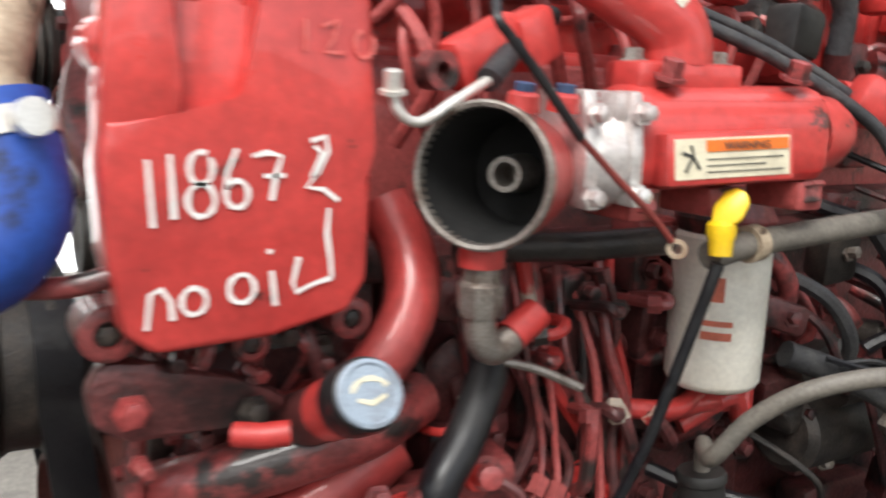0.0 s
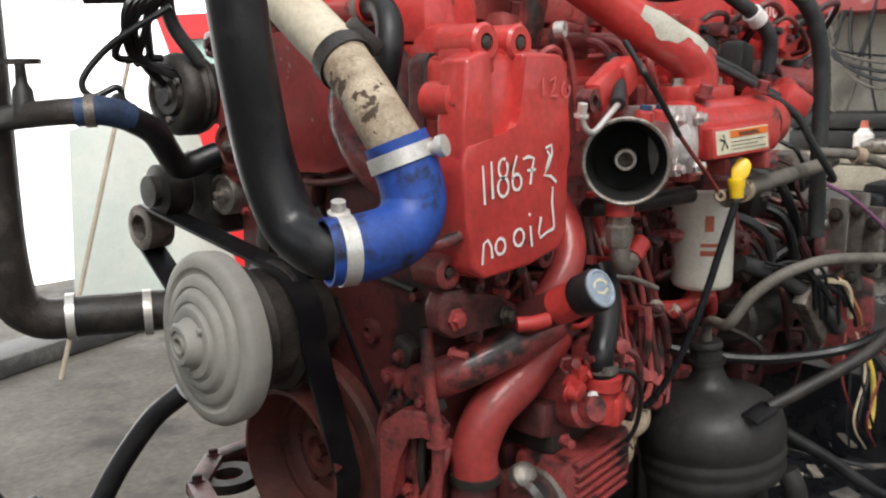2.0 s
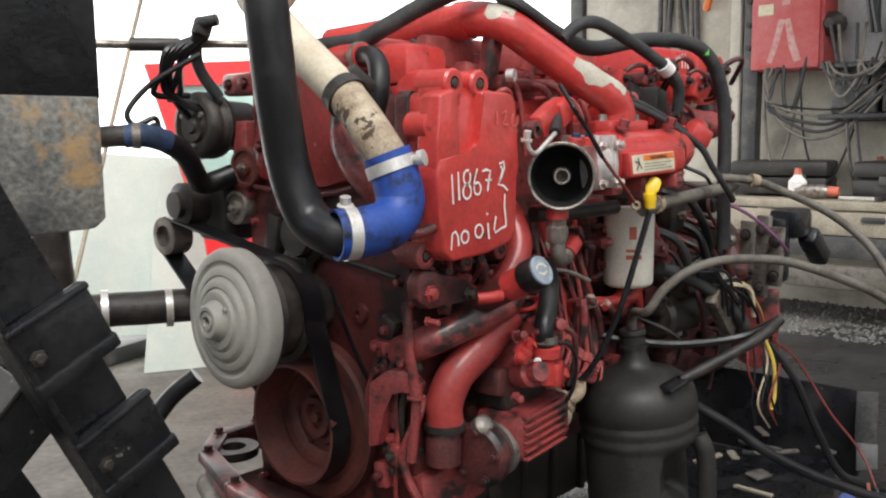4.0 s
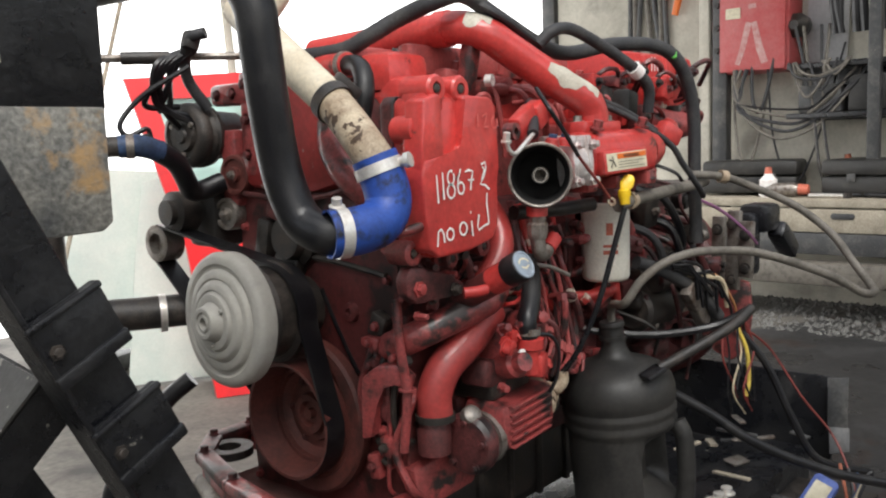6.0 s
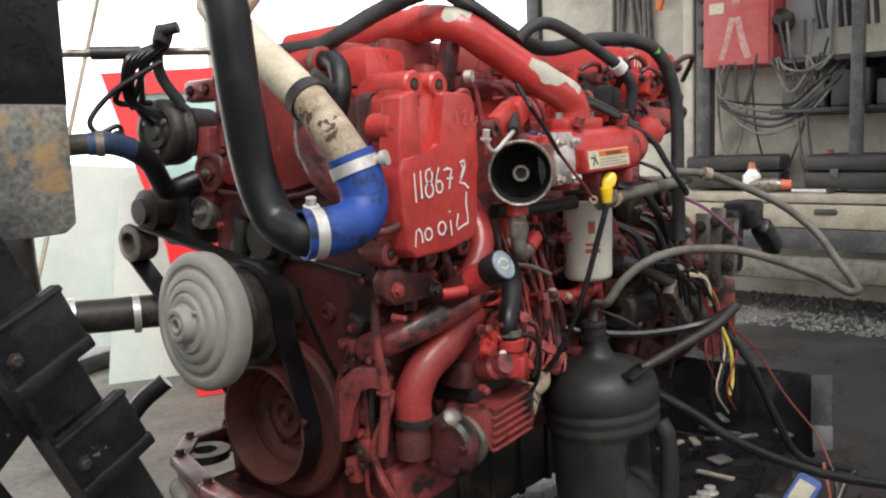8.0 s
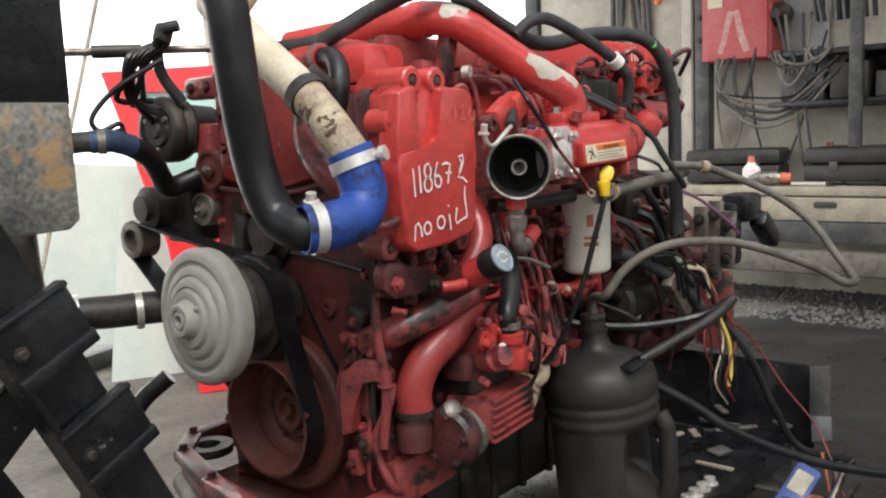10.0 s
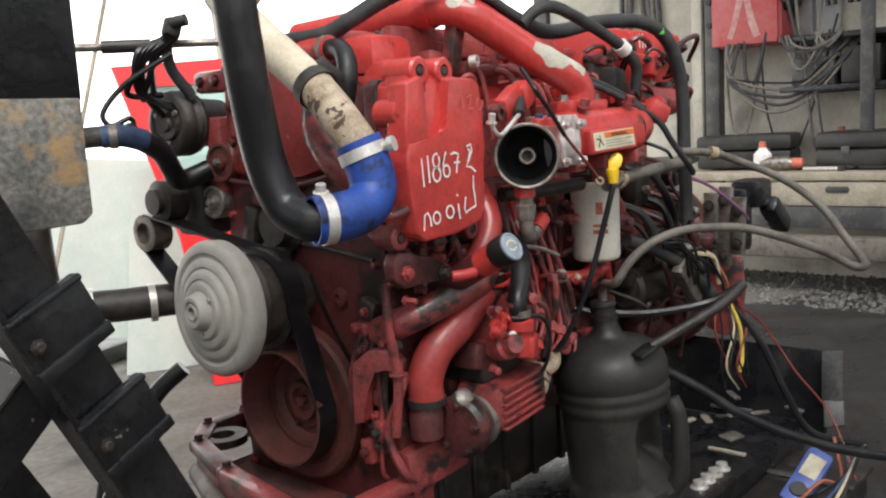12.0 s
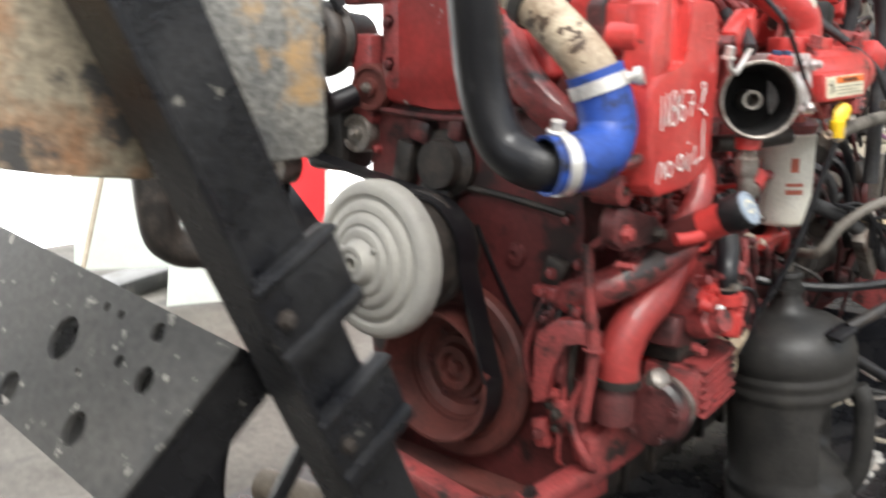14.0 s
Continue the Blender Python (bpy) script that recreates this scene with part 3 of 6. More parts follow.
# refrigerant compressor
cp = V(0.27, 0.32, 1.51)
bm = lathe([(-0.16, 0.0), (-0.16, 0.055), (-0.075, 0.06), (-0.07, 0.074), (-0.058, 0.077), (-0.052, 0.070), (-0.046, 0.077), (-0.038, 0.070), (-0.032, 0.077), (-0.024, 0.077), (-0.014, 0.074), (-0.006, 0.066), (-0.004, 0.056), (-0.012, 0.052), (-0.012, 0.040), (-0.002, 0.036), (-0.002, 0.020), (0.004, 0.016), (0.004, 0)], cp, (-1, -0.1, 0), 40)
compressor = part("compressor", bm, BLACK_GREASE, engine, "greasy dark refrigerant compressor")
for k in range(3):
    a = 0.5 + k * 2.094
    part("clutch_rivet", lathe([(0, 0.007), (0.006, 0.006), (0.006, 0)], cp + V(0.006, 0.045 * math.cos(a), 0.045 * math.sin(a)), (-1, -0.1, 0), 10), STEEL_DULL, compressor)
bm = box((0.37, 0.16, 1.53), (0.06, 0.05, 0.24), bev=0.012)
box((0.36, 0.22, 1.60), (0.05, 0.14, 0.05), bev=0.012, bm=bm)
box((0.37, 0.245, 1.43), (0.05, 0.06, 0.18), bev=0.012, bm=bm)
bracket = part("compressor_bracket", bm, RED_DIRTY, engine)
bolts("bracket_bolt", ((0.342, 0.16, 1.62), (0.342, 0.16, 1.54), (0.337, 0.2, 1.6), (0.342, 0.16, 1.46), (0.337, 0.26, 1.6)), (-1, 0, 0), bracket, RED_DARK, 0.010)
bm = box((0.37, 0.34, 1.32), (0.10, 0.12, 0.16), bev=0.02)
lathe([(0, 0.05), (0.05, 0.05), (0.055, 0.03), (0.07, 0.03), (0.07, 0)], (0.31, 0.36, 1.33), (-1, 0, 0), 24, bm)
part("alternator_mount", bm, BLACK_GREASE, engine)

# ---- breather cover with the painted figures ----
CF = V(0.405, -0.436, 1.41)
CM = facing(CF, (0, -1, 0))
outline = [(-0.118, -0.135), (-0.095, -0.152), (0.0, -0.148), (0.09, -0.132), (0.112, -0.105), (0.116, -0.02), (0.109, 0.01), (0.115, 0.05), (0.113, 0.135), (0.09, 0.150), (-0.085, 0.152), (-0.122, 0.14), (-0.128, 0.06), (-0.134, 0.0), (-0.13, -0.07)]
outline = [(x * 0.80 if x > 0 else x, y) for x, y in outline]
rear_outline = [(max(x, -0.098), y) for x, y in outline]
face = outline[:10] + [(-0.012, 0.152), (-0.015, 0.060), (-0.020, 0.050), (-0.030, 0.044), (-0.080, 0.038), (-0.129, 0.034)] + outline[13:]
column = [(-0.1315, 0.004), (-0.074, 0.004), (-0.070, 0.060), (-0.073, 0.150), (-0.088, 0.152), (-0.122, 0.14), (-0.128, 0.06)]
bm = slab(rear_outline, CM @ pose(0, 0, -0.105), 0.085, bev=0.012, taper=0.985, segs=2)
slab(face, CM @ pose(0, 0, -0.05), 0.05, bev=0.007, taper=0.985, segs=4, bm=bm)
slab(column, CM @ pose(0, 0, -0.05), 0.0487, bev=0.006, taper=0.985, segs=3, bm=bm)
breather = part("breather_cover", bm, RED, engine, "bright red cast cover with white painted figures")
for ex in (-0.069, 0.0):
    lug = lathe([(-0.07, 0.0), (-0.07, 0.026), (0.0, 0.026), (0.004, 0.022), (0.004, 0.012), (-0.01, 0.011), (-0.01, 0.0)], CF + V(ex, 0.018, 0.162), (0, -1, 0), 24)
    box(CF + V(ex, 0.052, 0.14), (0.05, 0.066, 0.045), bev=0.008, bm=lug)
    l = part("mounting_lug", lug, RED, breather)
    part("lug_bolt", hexbolt(CF + V(ex, 0.024, 0.162), (0, -1, 0), 0.0095, 0.01), BLACK_GREASE, l)
for q, r in (((-0.108, 0.03, 0.088), 0.026), ((-0.122, 0.04, -0.14), 0.024), ((0.095, 0.045, -0.15), 0.02), ((0.0, 0.05, -0.165), 0.017)):
    lug = lathe([(-0.05, 0), (-0.05, r), (0, r), (0.003, r * 0.8), (0.003, r * 0.5), (-0.008, r * 0.45), (-0.008, 0)], CF + V(*q), (0, -1, 0), 20)
    l = part("mounting_lug", lug, RED if q[2] > 0 else RED_DIRTY, breather)
    part("lug_bolt", hexbolt(CF + V(*q) + V(0, 0.006, 0), (0, -1, 0), 0.008, 0.008), BLACK_GREASE, l)
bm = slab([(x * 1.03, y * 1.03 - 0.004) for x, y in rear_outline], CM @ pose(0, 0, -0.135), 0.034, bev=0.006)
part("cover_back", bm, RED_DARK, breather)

# figures, painted by hand
fm = CM @ pose(0, 0, 0.0)
digits = [[(-0.094, 0.004), (-0.090, -0.048)], [(-0.074, 0.008), (-0.071, -0.042)]]
digits += [arc(-0.046, -0.003, 0.011, 0.013, 60, 400), arc(-0.046, -0.028, 0.013, 0.013, 80, 440)]
digits += [[(-0.012, 0.012), (-0.021, -0.006), (-0.023, -0.022)] + arc(-0.012, -0.024, 0.011, 0.011, 180, 520)]
digits += [[(0.003, 0.006), (0.017, 0.009), (0.032, 0.006), (0.026, -0.010), (0.022, -0.030)], [(0.014, -0.010), (0.036, -0.010)]]
digits += [[(0.062, 0.018), (0.078, 0.022), (0.080, 0.010), (0.070, -0.008), (0.058, -0.020), (0.076, -0.022), (0.092, -0.032)], [(0.066, 0.014), (0.074, 0.008), (0.064, -0.012)]]
digits += [[(0.082, -0.038), (0.080, -0.060), (0.084, -0.082), (0.086, -0.098)]]
digits += [[(-0.098, -0.128), (-0.094, -0.100), (-0.084, -0.096), (-0.076, -0.106), (-0.074, -0.122)], arc(-0.054, -0.108, 0.012, 0.011, 70, 430)]
digits += [arc(-0.008, -0.101, 0.013, 0.012, 80, 440), [(0.022, -0.088), (0.026, -0.118)], [(0.019, -0.074), (0.021, -0.070)], [(0.050, -0.078), (0.044, -0.100), (0.048, -0.108), (0.066, -0.102), (0.086, -0.098)]]
digits = [[(-0.098 + (x + 0.094) * 0.84, y) for x, y in d] for d in digits]
part("painted_marking", ribbon(digits, fm, 0.0042, lift=0.0022), PAINT_MARK, breather, "white hand-painted figures 118672 and no oil")
part("worn_marking", ribbon([[(0.028, 0.09), (0.028, 0.115)], [(0.042, 0.11), (0.056, 0.116), (0.052, 0.1), (0.044, 0.09), (0.062, 0.09)], arc(0.08, 0.098, 0.009, 0.011, 100, 400)], CM @ pose(0, 0, 0.0), 0.0035, lift=0.002), FAINT_MARK, breather, "worn pale paint figures")

# bracket work under the cover
bm = slab([(-0.10, -0.012), (-0.07, -0.030), (0.02, -0.028), (0.065, -0.022), (0.07, -0.008), (0.02, 0.016), (-0.05, 0.040), (-0.09, 0.045), (-0.105, 0.02)], facing((0.37, -0.36, 1.20), (0, -1, 0)), 0.03, bev=0.008)
part("support_bracket", bm, RED_DARK, engine)
part("rod", tube([(0.372, -0.44, 1.186), (0.39, -0.455, 1.187), (0.412, -0.463, 1.189)], 0.011, 10, smooth=False), RED_WORN, engine)
part("rod_nut", hexbolt((0.30, -0.392, 1.20), (0.1, -1, 0), 0.011, 0.010), RED_DIRTY, engine)
part("rod_nut", hexbolt((0.405, -0.392, 1.185), (0.1, -1, 0), 0.010, 0.012), BLACK_GREASE, engine)
part("arm", tube([(0.20, -0.37, 1.31), (0.25, -0.41, 1.315), (0.29, -0.42, 1.325)], 0.009, 10), RED_DIRTY, engine)
# curved oil return pipe beside the cover
part("return_pipe", tube([(0.56, -0.33, 1.36), (0.575, -0.36, 1.31), (0.565, -0.385, 1.26), (0.53, -0.39, 1.21), (0.50, -0.36, 1.17), (0.47, -0.32, 1.15)], 0.028, 18), RED_PIPE, engine)

# oil filler
fp = V(0.455, -0.515, 1.232)
fa = V(0.0, -0.87, 0.45)
filler = part("filler_neck", tube([fp - fa.normalized() * 0.075, fp - fa.normalized() * 0.05, fp - fa.normalized() * 0.02], 0.028, 20), RED, engine)
part("neck_pipe", tube([(0.47, -0.30, 1.13), (0.462, -0.38, 1.165), fp - fa.normalized() * 0.06], 0.027, 18), MAROON, engine)
bm = lathe([(-0.034, 0), (-0.034, 0.028), (-0.028, 0.031), (0.0, 0.0315), (0.006, 0.030), (0.008, 0.027), (0.008, 0.0)], fp, fa, 32)
cap = part("filler_cap", bm, BLACK_RUBBER, engine, "black oil filler cap")
part("cap_face", lathe([(0.004, 0.029), (0.010, 0.0278), (0.011, 0.0245), (0.009, 0.0225), (0.009, 0.0)], fp, fa, 32), CAP_FACE, cap, "blue-grey cap face with a worn symbol")
part("cap_symbol", ribbon([arc(0, 0, 0.016, 0.012, 20, 170, 8), [(-0.012, -0.004), (0.0, -0.008), (0.013, -0.003)]], facing(fp + fa.normalized() * 0.009, fa), 0.004, lift=0.001), DECAL_WHITE, cap)

# coolant pipes low on the side
part("upper_coolant_pipe", tube([(0.36, -0.25, 1.06), (0.355, -0.31, 1.085), (0.41, -0.35, 1.11), (0.52, -0.375, 1.14), (0.6, -0.34, 1.15)], 0.031, 18), RED_DIRTY, engine)
lowp = part("lower_coolant_pipe", tube([(0.56, -0.355, 1.115), (0.48, -0.36, 1.065), (0.42, -0.345, 1.02), (0.395, -0.335, 0.965), (0.395, -0.335, 0.92)], 0.037, 20), RED_PIPE, engine)
part("hose_clamp", lathe([(0, 0.037), (0, 0.041), (0.014, 0.041), (0.014, 0.037)], (0.395, -0.335, 0.912), (0, 0, 1), 28), BLACK_GREASE, lowp)
part("lower_joint", lathe([(0, 0), (0, 0.034), (0.05, 0.036), (0.07, 0.03), (0.07, 0)], (0.395, -0.33, 0.842), (0, 0, 1), 24), RED_DARK, engine)
# arch bracket beside the damper
bm = slab([(-0.05, -0.11), (-0.02, -0.1), (-0.015, -0.03), (0.005, 0.01), (0.035, 0.02), (0.06, 0.0), (0.07, 0.03), (0.04, 0.055), (-0.005, 0.05), (-0.045, 0.02)], facing((0.335, -0.262, 0.985), (-1, -0.25, 0)), 0.03, bev=0.006)
part("arch_bracket", bm, RED_DIRTY, engine)
part("front_tube", tube([(0.32, -0.31, 1.17), (0.315, -0.32, 1.08), (0.325, -0.325, 0.98), (0.325, -0.31, 0.86)], 0.010, 10), RED_DIRTY, engine)
part("tube_union", hexbolt((0.325, -0.325, 0.99), (0, 0, 1), 0.012, 0.03), RED_DIRTY, engine)

# gear-driven air pump with cooling fins
px = V(0.455, -0.375, 0.862)
bm = lathe([(0, 0.0), (0, 0.03), (0.004, 0.058), (0.014, 0.066), (0.03, 0.066), (0.034, 0.05), (0.06, 0.05), (0.06, 0.0)], px + V(-0.02, 0, -0.01), (1, 0.06, 0.05), 32)
pump_flange = part("pump_flange", bm, RED_DARK, engine)
bolts("flange_bolt", [px + V(-0.018, 0.05 * math.cos(a), -0.01 + 0.05 * math.sin(a)) for a in (0.4, 1.65, 2.9, 4.15, 5.4)], (-1, 0, 0), pump_flange, RED_DARK, 0.007, 0.008)
part("pump_collar", lathe([(0, 0.05), (0, 0.058), (0.018, 0.059), (0.024, 0.05)], px + V(0.035, 0.003, -0.01), (1, 0.06, 0.05), 32), STEEL_DULL, engine)
part("pump_boss", lathe([(0, 0), (0, 0.022), (0.018, 0.021), (0.024, 0.015), (0.026, 0.006), (0.026, 0)], (0.455, -0.375, 0.908), (-0.2, -0.75, 0.6), 24), STEEL_DULL, engine, "bare scraped metal boss")
pump = box((0.60, -0.372, 0.882), (0.20, 0.11, 0.10), rot=(0, -3, 3), bev=0.016)
pump = part("pump_body", pump, RED_DIRTY, engine)
for k in range(6):
    part("pump_fin", box((0.595, -0.43, 0.84 + 0.017 * k), (0.15, 0.016, 0.006), rot=(0, -3, 3), bev=0.002), RED_DIRTY, pump)
part("pump_end", lathe([(0, 0.0), (0, 0.045), (0.02, 0.05), (0.03, 0.035), (0.06, 0.03), (0.06, 0)], (0.69, -0.37, 0.885), (1, 0, 0.05), 20), RUST_PIPE, engine)
part("pump_elbow", tube([(0.74, -0.39, 0.9), (0.76, -0.40, 0.915), (0.765, -0.40, 0.94)], 0.016, 12), RUST_PIPE, engine)
part("pump_head", box((0.585, -0.34, 0.955), (0.15, 0.10, 0.05), rot=(0, -3, 3), bev=0.012), BLACK_GREASE, engine)

# fuel pump cluster
rg = random.Random(11)
bm = box((0.585, -0.375, 1.02), (0.10, 0.09, 0.10), rot=(0, 8, 12), bev=0.014)
fuel_pump = part("fuel_pump", bm, RED_DIRTY, engine)
part("pump_cap", lathe([(0, 0), (0, 0.030), (0.04, 0.030), (0.046, 0.022), (0.066, 0.020), (0.066, 0)], (0.55, -0.40, 1.0), (-0.2, -0.9, 0.3), 20), RED_DIRTY, fuel_pump)
part("pump_block", box((0.65, -0.38, 1.03), (0.07, 0.07, 0.14), rot=(6, 0, -8), bev=0.012), RED_DIRTY, fuel_pump)
part("pump_block", box((0.53, -0.36, 0.985), (0.08, 0.07, 0.06), rot=(0, 12, 0), bev=0.012), RED_DARK, fuel_pump)
for k in range(24):
    q = V(rg.uniform(0.5, 0.69), -0.415 - rg.uniform(0, 0.02), rg.uniform(0.96, 1.09))
    hexbolt(q, (rg.uniform(-0.4, 0.2), -1, rg.uniform(-0.2, 0.6)), rg.uniform(0.008, 0.014), rg.uniform(0.01, 0.028), bm := bmesh.new())
    part("pump_fitting", bm, (RED, RED_DIRTY)[k % 2], fuel_pump)
part("sensor_tip", lathe([(0, 0), (0, 0.008), (0.006, 0.009), (0.008, 0)], (0.545, -0.445, 1.035), (-0.3, -1, 0.1), 12), PAINT_MARK, fuel_pump, "small white sensor tip")
part("pump_pipe", tube([(0.64, -0.43, 1.09), (0.665, -0.45, 1.07), (0.675, -0.45, 1.02), (0.66, -0.44, 0.96)], 0.006, 8), RED_DARK, engine)
bm = lathe([(0, 0), (0, 0.022), (0.05, 0.022), (0.055, 0.03), (0.075, 0.03), (0.08, 0.02), (0.095, 0.02), (0.095, 0)], (0.578, -0.44, 0.985), (0.02, -0.05, 1), 20)
box((0.60, -0.445, 1.0), (0.05, 0.04, 0.05), rot=(0, 0, 20), bev=0.008, bm=bm)
part("regulator", bm, RED, engine)
# black hose to the pump
suction = part("suction_hose", tube([(0.66, -0.38, 1.215), (0.65, -0.40, 1.185), (0.605, -0.43, 1.135), (0.568, -0.445, 1.095), (0.575, -0.445, 1.05)], 0.021, 16), BLACK_RUBBER, engine, "black rubber suction hose")
part("hose_clamp", lathe([(0, 0.021), (0, 0.025), (0.014, 0.025), (0.014, 0.021)], (0.572, -0.446, 1.068), (0.05, 0, 1), 24), STEEL_DULL, suction)
part("thin_rod", tube([(0.64, -0.40, 1.205), (0.69, -0.42, 1.195), (0.745, -0.437, 1.17)], 0.005, 8), STEEL_DULL, engine)

# ---- air inlet, mixer tank and crossover pipe ----
IA = V(-0.83, -0.56, 0.04)
ip = V(0.585, -0.475, 1.400)
bm = lathe([(-0.13, 0.0), (-0.13, 0.040), (-0.11, 0.052), (-0.07, 0.059), (-0.05, 0.062), (-0.012, 0.064), (0.0, 0.064)], ip, IA, 56)
inlet = part("air_inlet", bm, RED, engine)
part("inlet_lip", lathe([(-0.006, 0.0645), (0.002, 0.067), (0.007, 0.066), (0.008, 0.064), (0.007, 0.0605), (-0.004, 0.0595), (-0.004, 0.0645)], ip, IA, 56), STEEL_DULL, inlet, "bare worn metal lip")
part("inlet_bore", lathe([(0.003, 0.0602), (-0.02, 0.058), (-0.10, 0.050), (-0.105, 0.02), (-0.105, 0.0)], ip, IA, 48), BORE_BLACK, inlet, "matte near-black bore")
part("inlet_shaft", lathe([(-0.104, 0.019), (-0.055, 0.0175), (-0.05, 0.0165), (-0.05, 0.0118), (-0.056, 0.011), (-0.098, 0.010), (-0.098, 0.0)], ip, IA, 28), STEEL_DULL, inlet, "dull hollow metal valve shaft")
TX = V(0.98, -0.19, 0.04)
t0 = V(0.665, -0.438, 1.415)
bm = lathe([(0, 0.0), (0.0, 0.044), (0.012, 0.053), (0.04, 0.055), (0.048, 0.049), (0.06, 0.05), (0.06, 0.0)], t0 + TX * 0.03, TX, 40)
box(t0 + TX * 0.065 + V(0, -0.02, 0.045), (0.025, 0.05, 0.03), bev=0.006, bm=bm)
joint = part("inlet_joint", bm, ALU, engine, "bare scraped aluminium joint")
for a, h in ((0.026, 0.062), (0.074, 0.06)):
    part("joint_flange", slab([(-0.052, -0.048), (0.052, -0.048), (0.056, 0.0), (0.05, h), (-0.05, h), (-0.056, 0.0)], facing(t0 + TX * a, TX), 0.014, bev=0.004), ALU, joint)
for a in (0.03, 0.078):
    for z in (0.05, -0.045):
        part("joint_bolt", hexbolt(t0 + TX * a + V(-0.008, -0.058, z * 0.8), (0, -1, 0.1), 0.008, 0.012), ALU, joint)
m_tank = facing(t0 + TX * 0.08 + V(0, 0, 0.012), TX)
bm = slab([(-0.035, -0.05), (0.035, -0.05), (0.047, -0.035), (0.05, 0.0), (0.046, 0.03), (0.03, 0.05), (0.0, 0.056), (-0.03, 0.05), (-0.046, 0.03), (-0.05, 0.0), (-0.047, -0.035)], m_tank, 0.24, bev=0.014, taper=0.93, segs=3)
lathe([(0, 0.045), (0.03, 0.04), (0.05, 0.028), (0.06, 0.0)], t0 + TX * 0.315 + V(0, 0, 0.012), TX, 28, bm)
mixer = part("mixer_tank", bm, RED, engine)
for a, z in ((0.10, -0.05), (0.2, -0.052), (0.3, -0.05), (0.12, 0.06), (0.27, 0.058)):
    part("tank_bolt", hexbolt(t0 + TX * a + V(0, -0.03, z + 0.012), (0, -0.3, 1 if z > 0 else -1), 0.011, 0.018), RED_DIRTY, mixer)
for a in (0.1, 0.19, 0.3):
    part("tank_boss", box(t0 + TX * a + V(0, 0.0, -0.05), (0.04, 0.07, 0.03), bev=0.004), RED_PALE, mixer)
# warning plate on the tank
pm = facing((0.826, -0.537, 1.420), (-0.19, -0.98, 0.08)) @ pose(0, 0, 0, 0, 0, 3) @ Matrix.Diagonal((1.04, 1.0, 1.0, 1.0))
plate = part("warning_plate", slab([(-0.070, -0.025), (0.070, -0.025), (0.070, 0.025), (-0.070, 0.025)], pm @ pose(0, 0, -0.03), 0.032, bev=0.003), RED, mixer)
part("decal", slab([(-0.063, -0.019), (0.063, -0.019), (0.063, 0.019), (-0.063, 0.019)], pm, 0.003, bev=0), DECAL_WHITE, plate, "cream and orange warning decal")
part("decal_band", slab([(-0.03, 0.006), (0.061, 0.006), (0.061, 0.017), (-0.03, 0.017)], pm, 0.0042, bev=0), DECAL_ORANGE, plate)
bm = ribbon([[(-0.053, -0.012), (-0.044, 0.003), (-0.047, 0.013)], [(-0.056, 0.006), (-0.044, 0.002), (-0.038, -0.010)]], pm, 0.003, lift=0.0042)
for k in range(3):
    ribbon([[(-0.03, -0.001 - 0.006 * k), (0.02, -0.001 - 0.006 * k), (0.055 - 0.02 * (k % 2), -0.001 - 0.006 * k)]], pm, 0.0014, lift=0.0042, bm=bm)
part("decal_print", bm, DECAL_DARK, plate)
fc = bpy.data.curves.new("warning_word", "FONT")
fc.body, fc.size, fc.align_x, fc.extrude = "WARNING", 0.0105, "CENTER", 0.0003
fo = bpy.data.objects.new("t", fc)
scene.collection.objects.link(fo)
bpy.context.view_layer.update()
wm = bpy.data.meshes.new_from_object(fo)
bpy.data.objects.remove(fo)
wm.transform(pm @ pose(0.014, 0.0075, 0.0052))
wm.materials.append(DECAL_DARK)
word = new("decal_word", wm)
word.parent = plate
tagged(word, "dark printed word WARNING")
# bosses with blue caps on the inlet
for dx in (0.03, 0.075):
    b = part("inlet_boss", lathe([(0, 0.016), (0.014, 0.014), (0.017, 0.010), (0.017, 0)], ip + V(dx, -0.01, 0.058), (0, -0.15, 1), 18), RED, inlet)
    part("boss_cap", lathe([(0.017, 0.0), (0.017, 0.009), (0.024, 0.009), (0.025, 0)], ip + V(dx, -0.01, 0.058), (0, -0.15, 1), 14), BLUE_WORN, b, "small blue cap")

# crossover pipe
CROSS = [(0.828, -0.452, 1.505), (0.826, -0.451, 1.530), (0.808, -0.445, 1.556), (0.77, -0.422, 1.582), (0.71, -0.386, 1.625), (0.65, -0.352, 1.668), (0.612, -0.325, 1.698), (0.585, -0.275, 1.716), (0.576, -0.20, 1.714), (0.57, -0.08, 1.707), (0.56, 0.05, 1.70), (0.55, 0.15, 1.695)]
cross = part("crossover_pipe", tube(CROSS, 0.036, 24, 8), RED, engine, "red crossover pipe with paint worn to cream metal")
for start, stop, turn in ((14, 33, -0.55), (47, 56, -0.45)):
    bm = bmesh.new()
    way = spline(CROSS, 8)[start:stop]
    last = None
    for k in range(1, len(way) - 1):
        t = (Vector(way[k + 1]) - Vector(way[k - 1])).normalized()
        up = V(-0.05, -0.35, 0.9)
        up = (up - t * up.dot(t)).normalized()
        f = k / (len(way) - 1)
        half = 0.8 * math.sin(math.pi * f) ** 0.5 * (1 + 0.25 * math.sin(11 * f + 1) + 0.12 * math.sin(29 * f))
        mid_a = turn + 0.35 * math.sin(5 * f)
        row = []
        for i in range(9):
            g = mid_a + half * (i / 4 - 1)
            row.append(bm.verts.new(Vector(way[k]) + (up * math.cos(g) + t.cross(up) * math.sin(g)) * 0.0366))
        if last:
            for i in range(8):
                bm.faces.new((last[i], last[i + 1], row[i + 1], row[i]))
        last = row
    part("flaked_patch", bm, FLAKED, cross, "bare cream patch where the red paint flaked off")
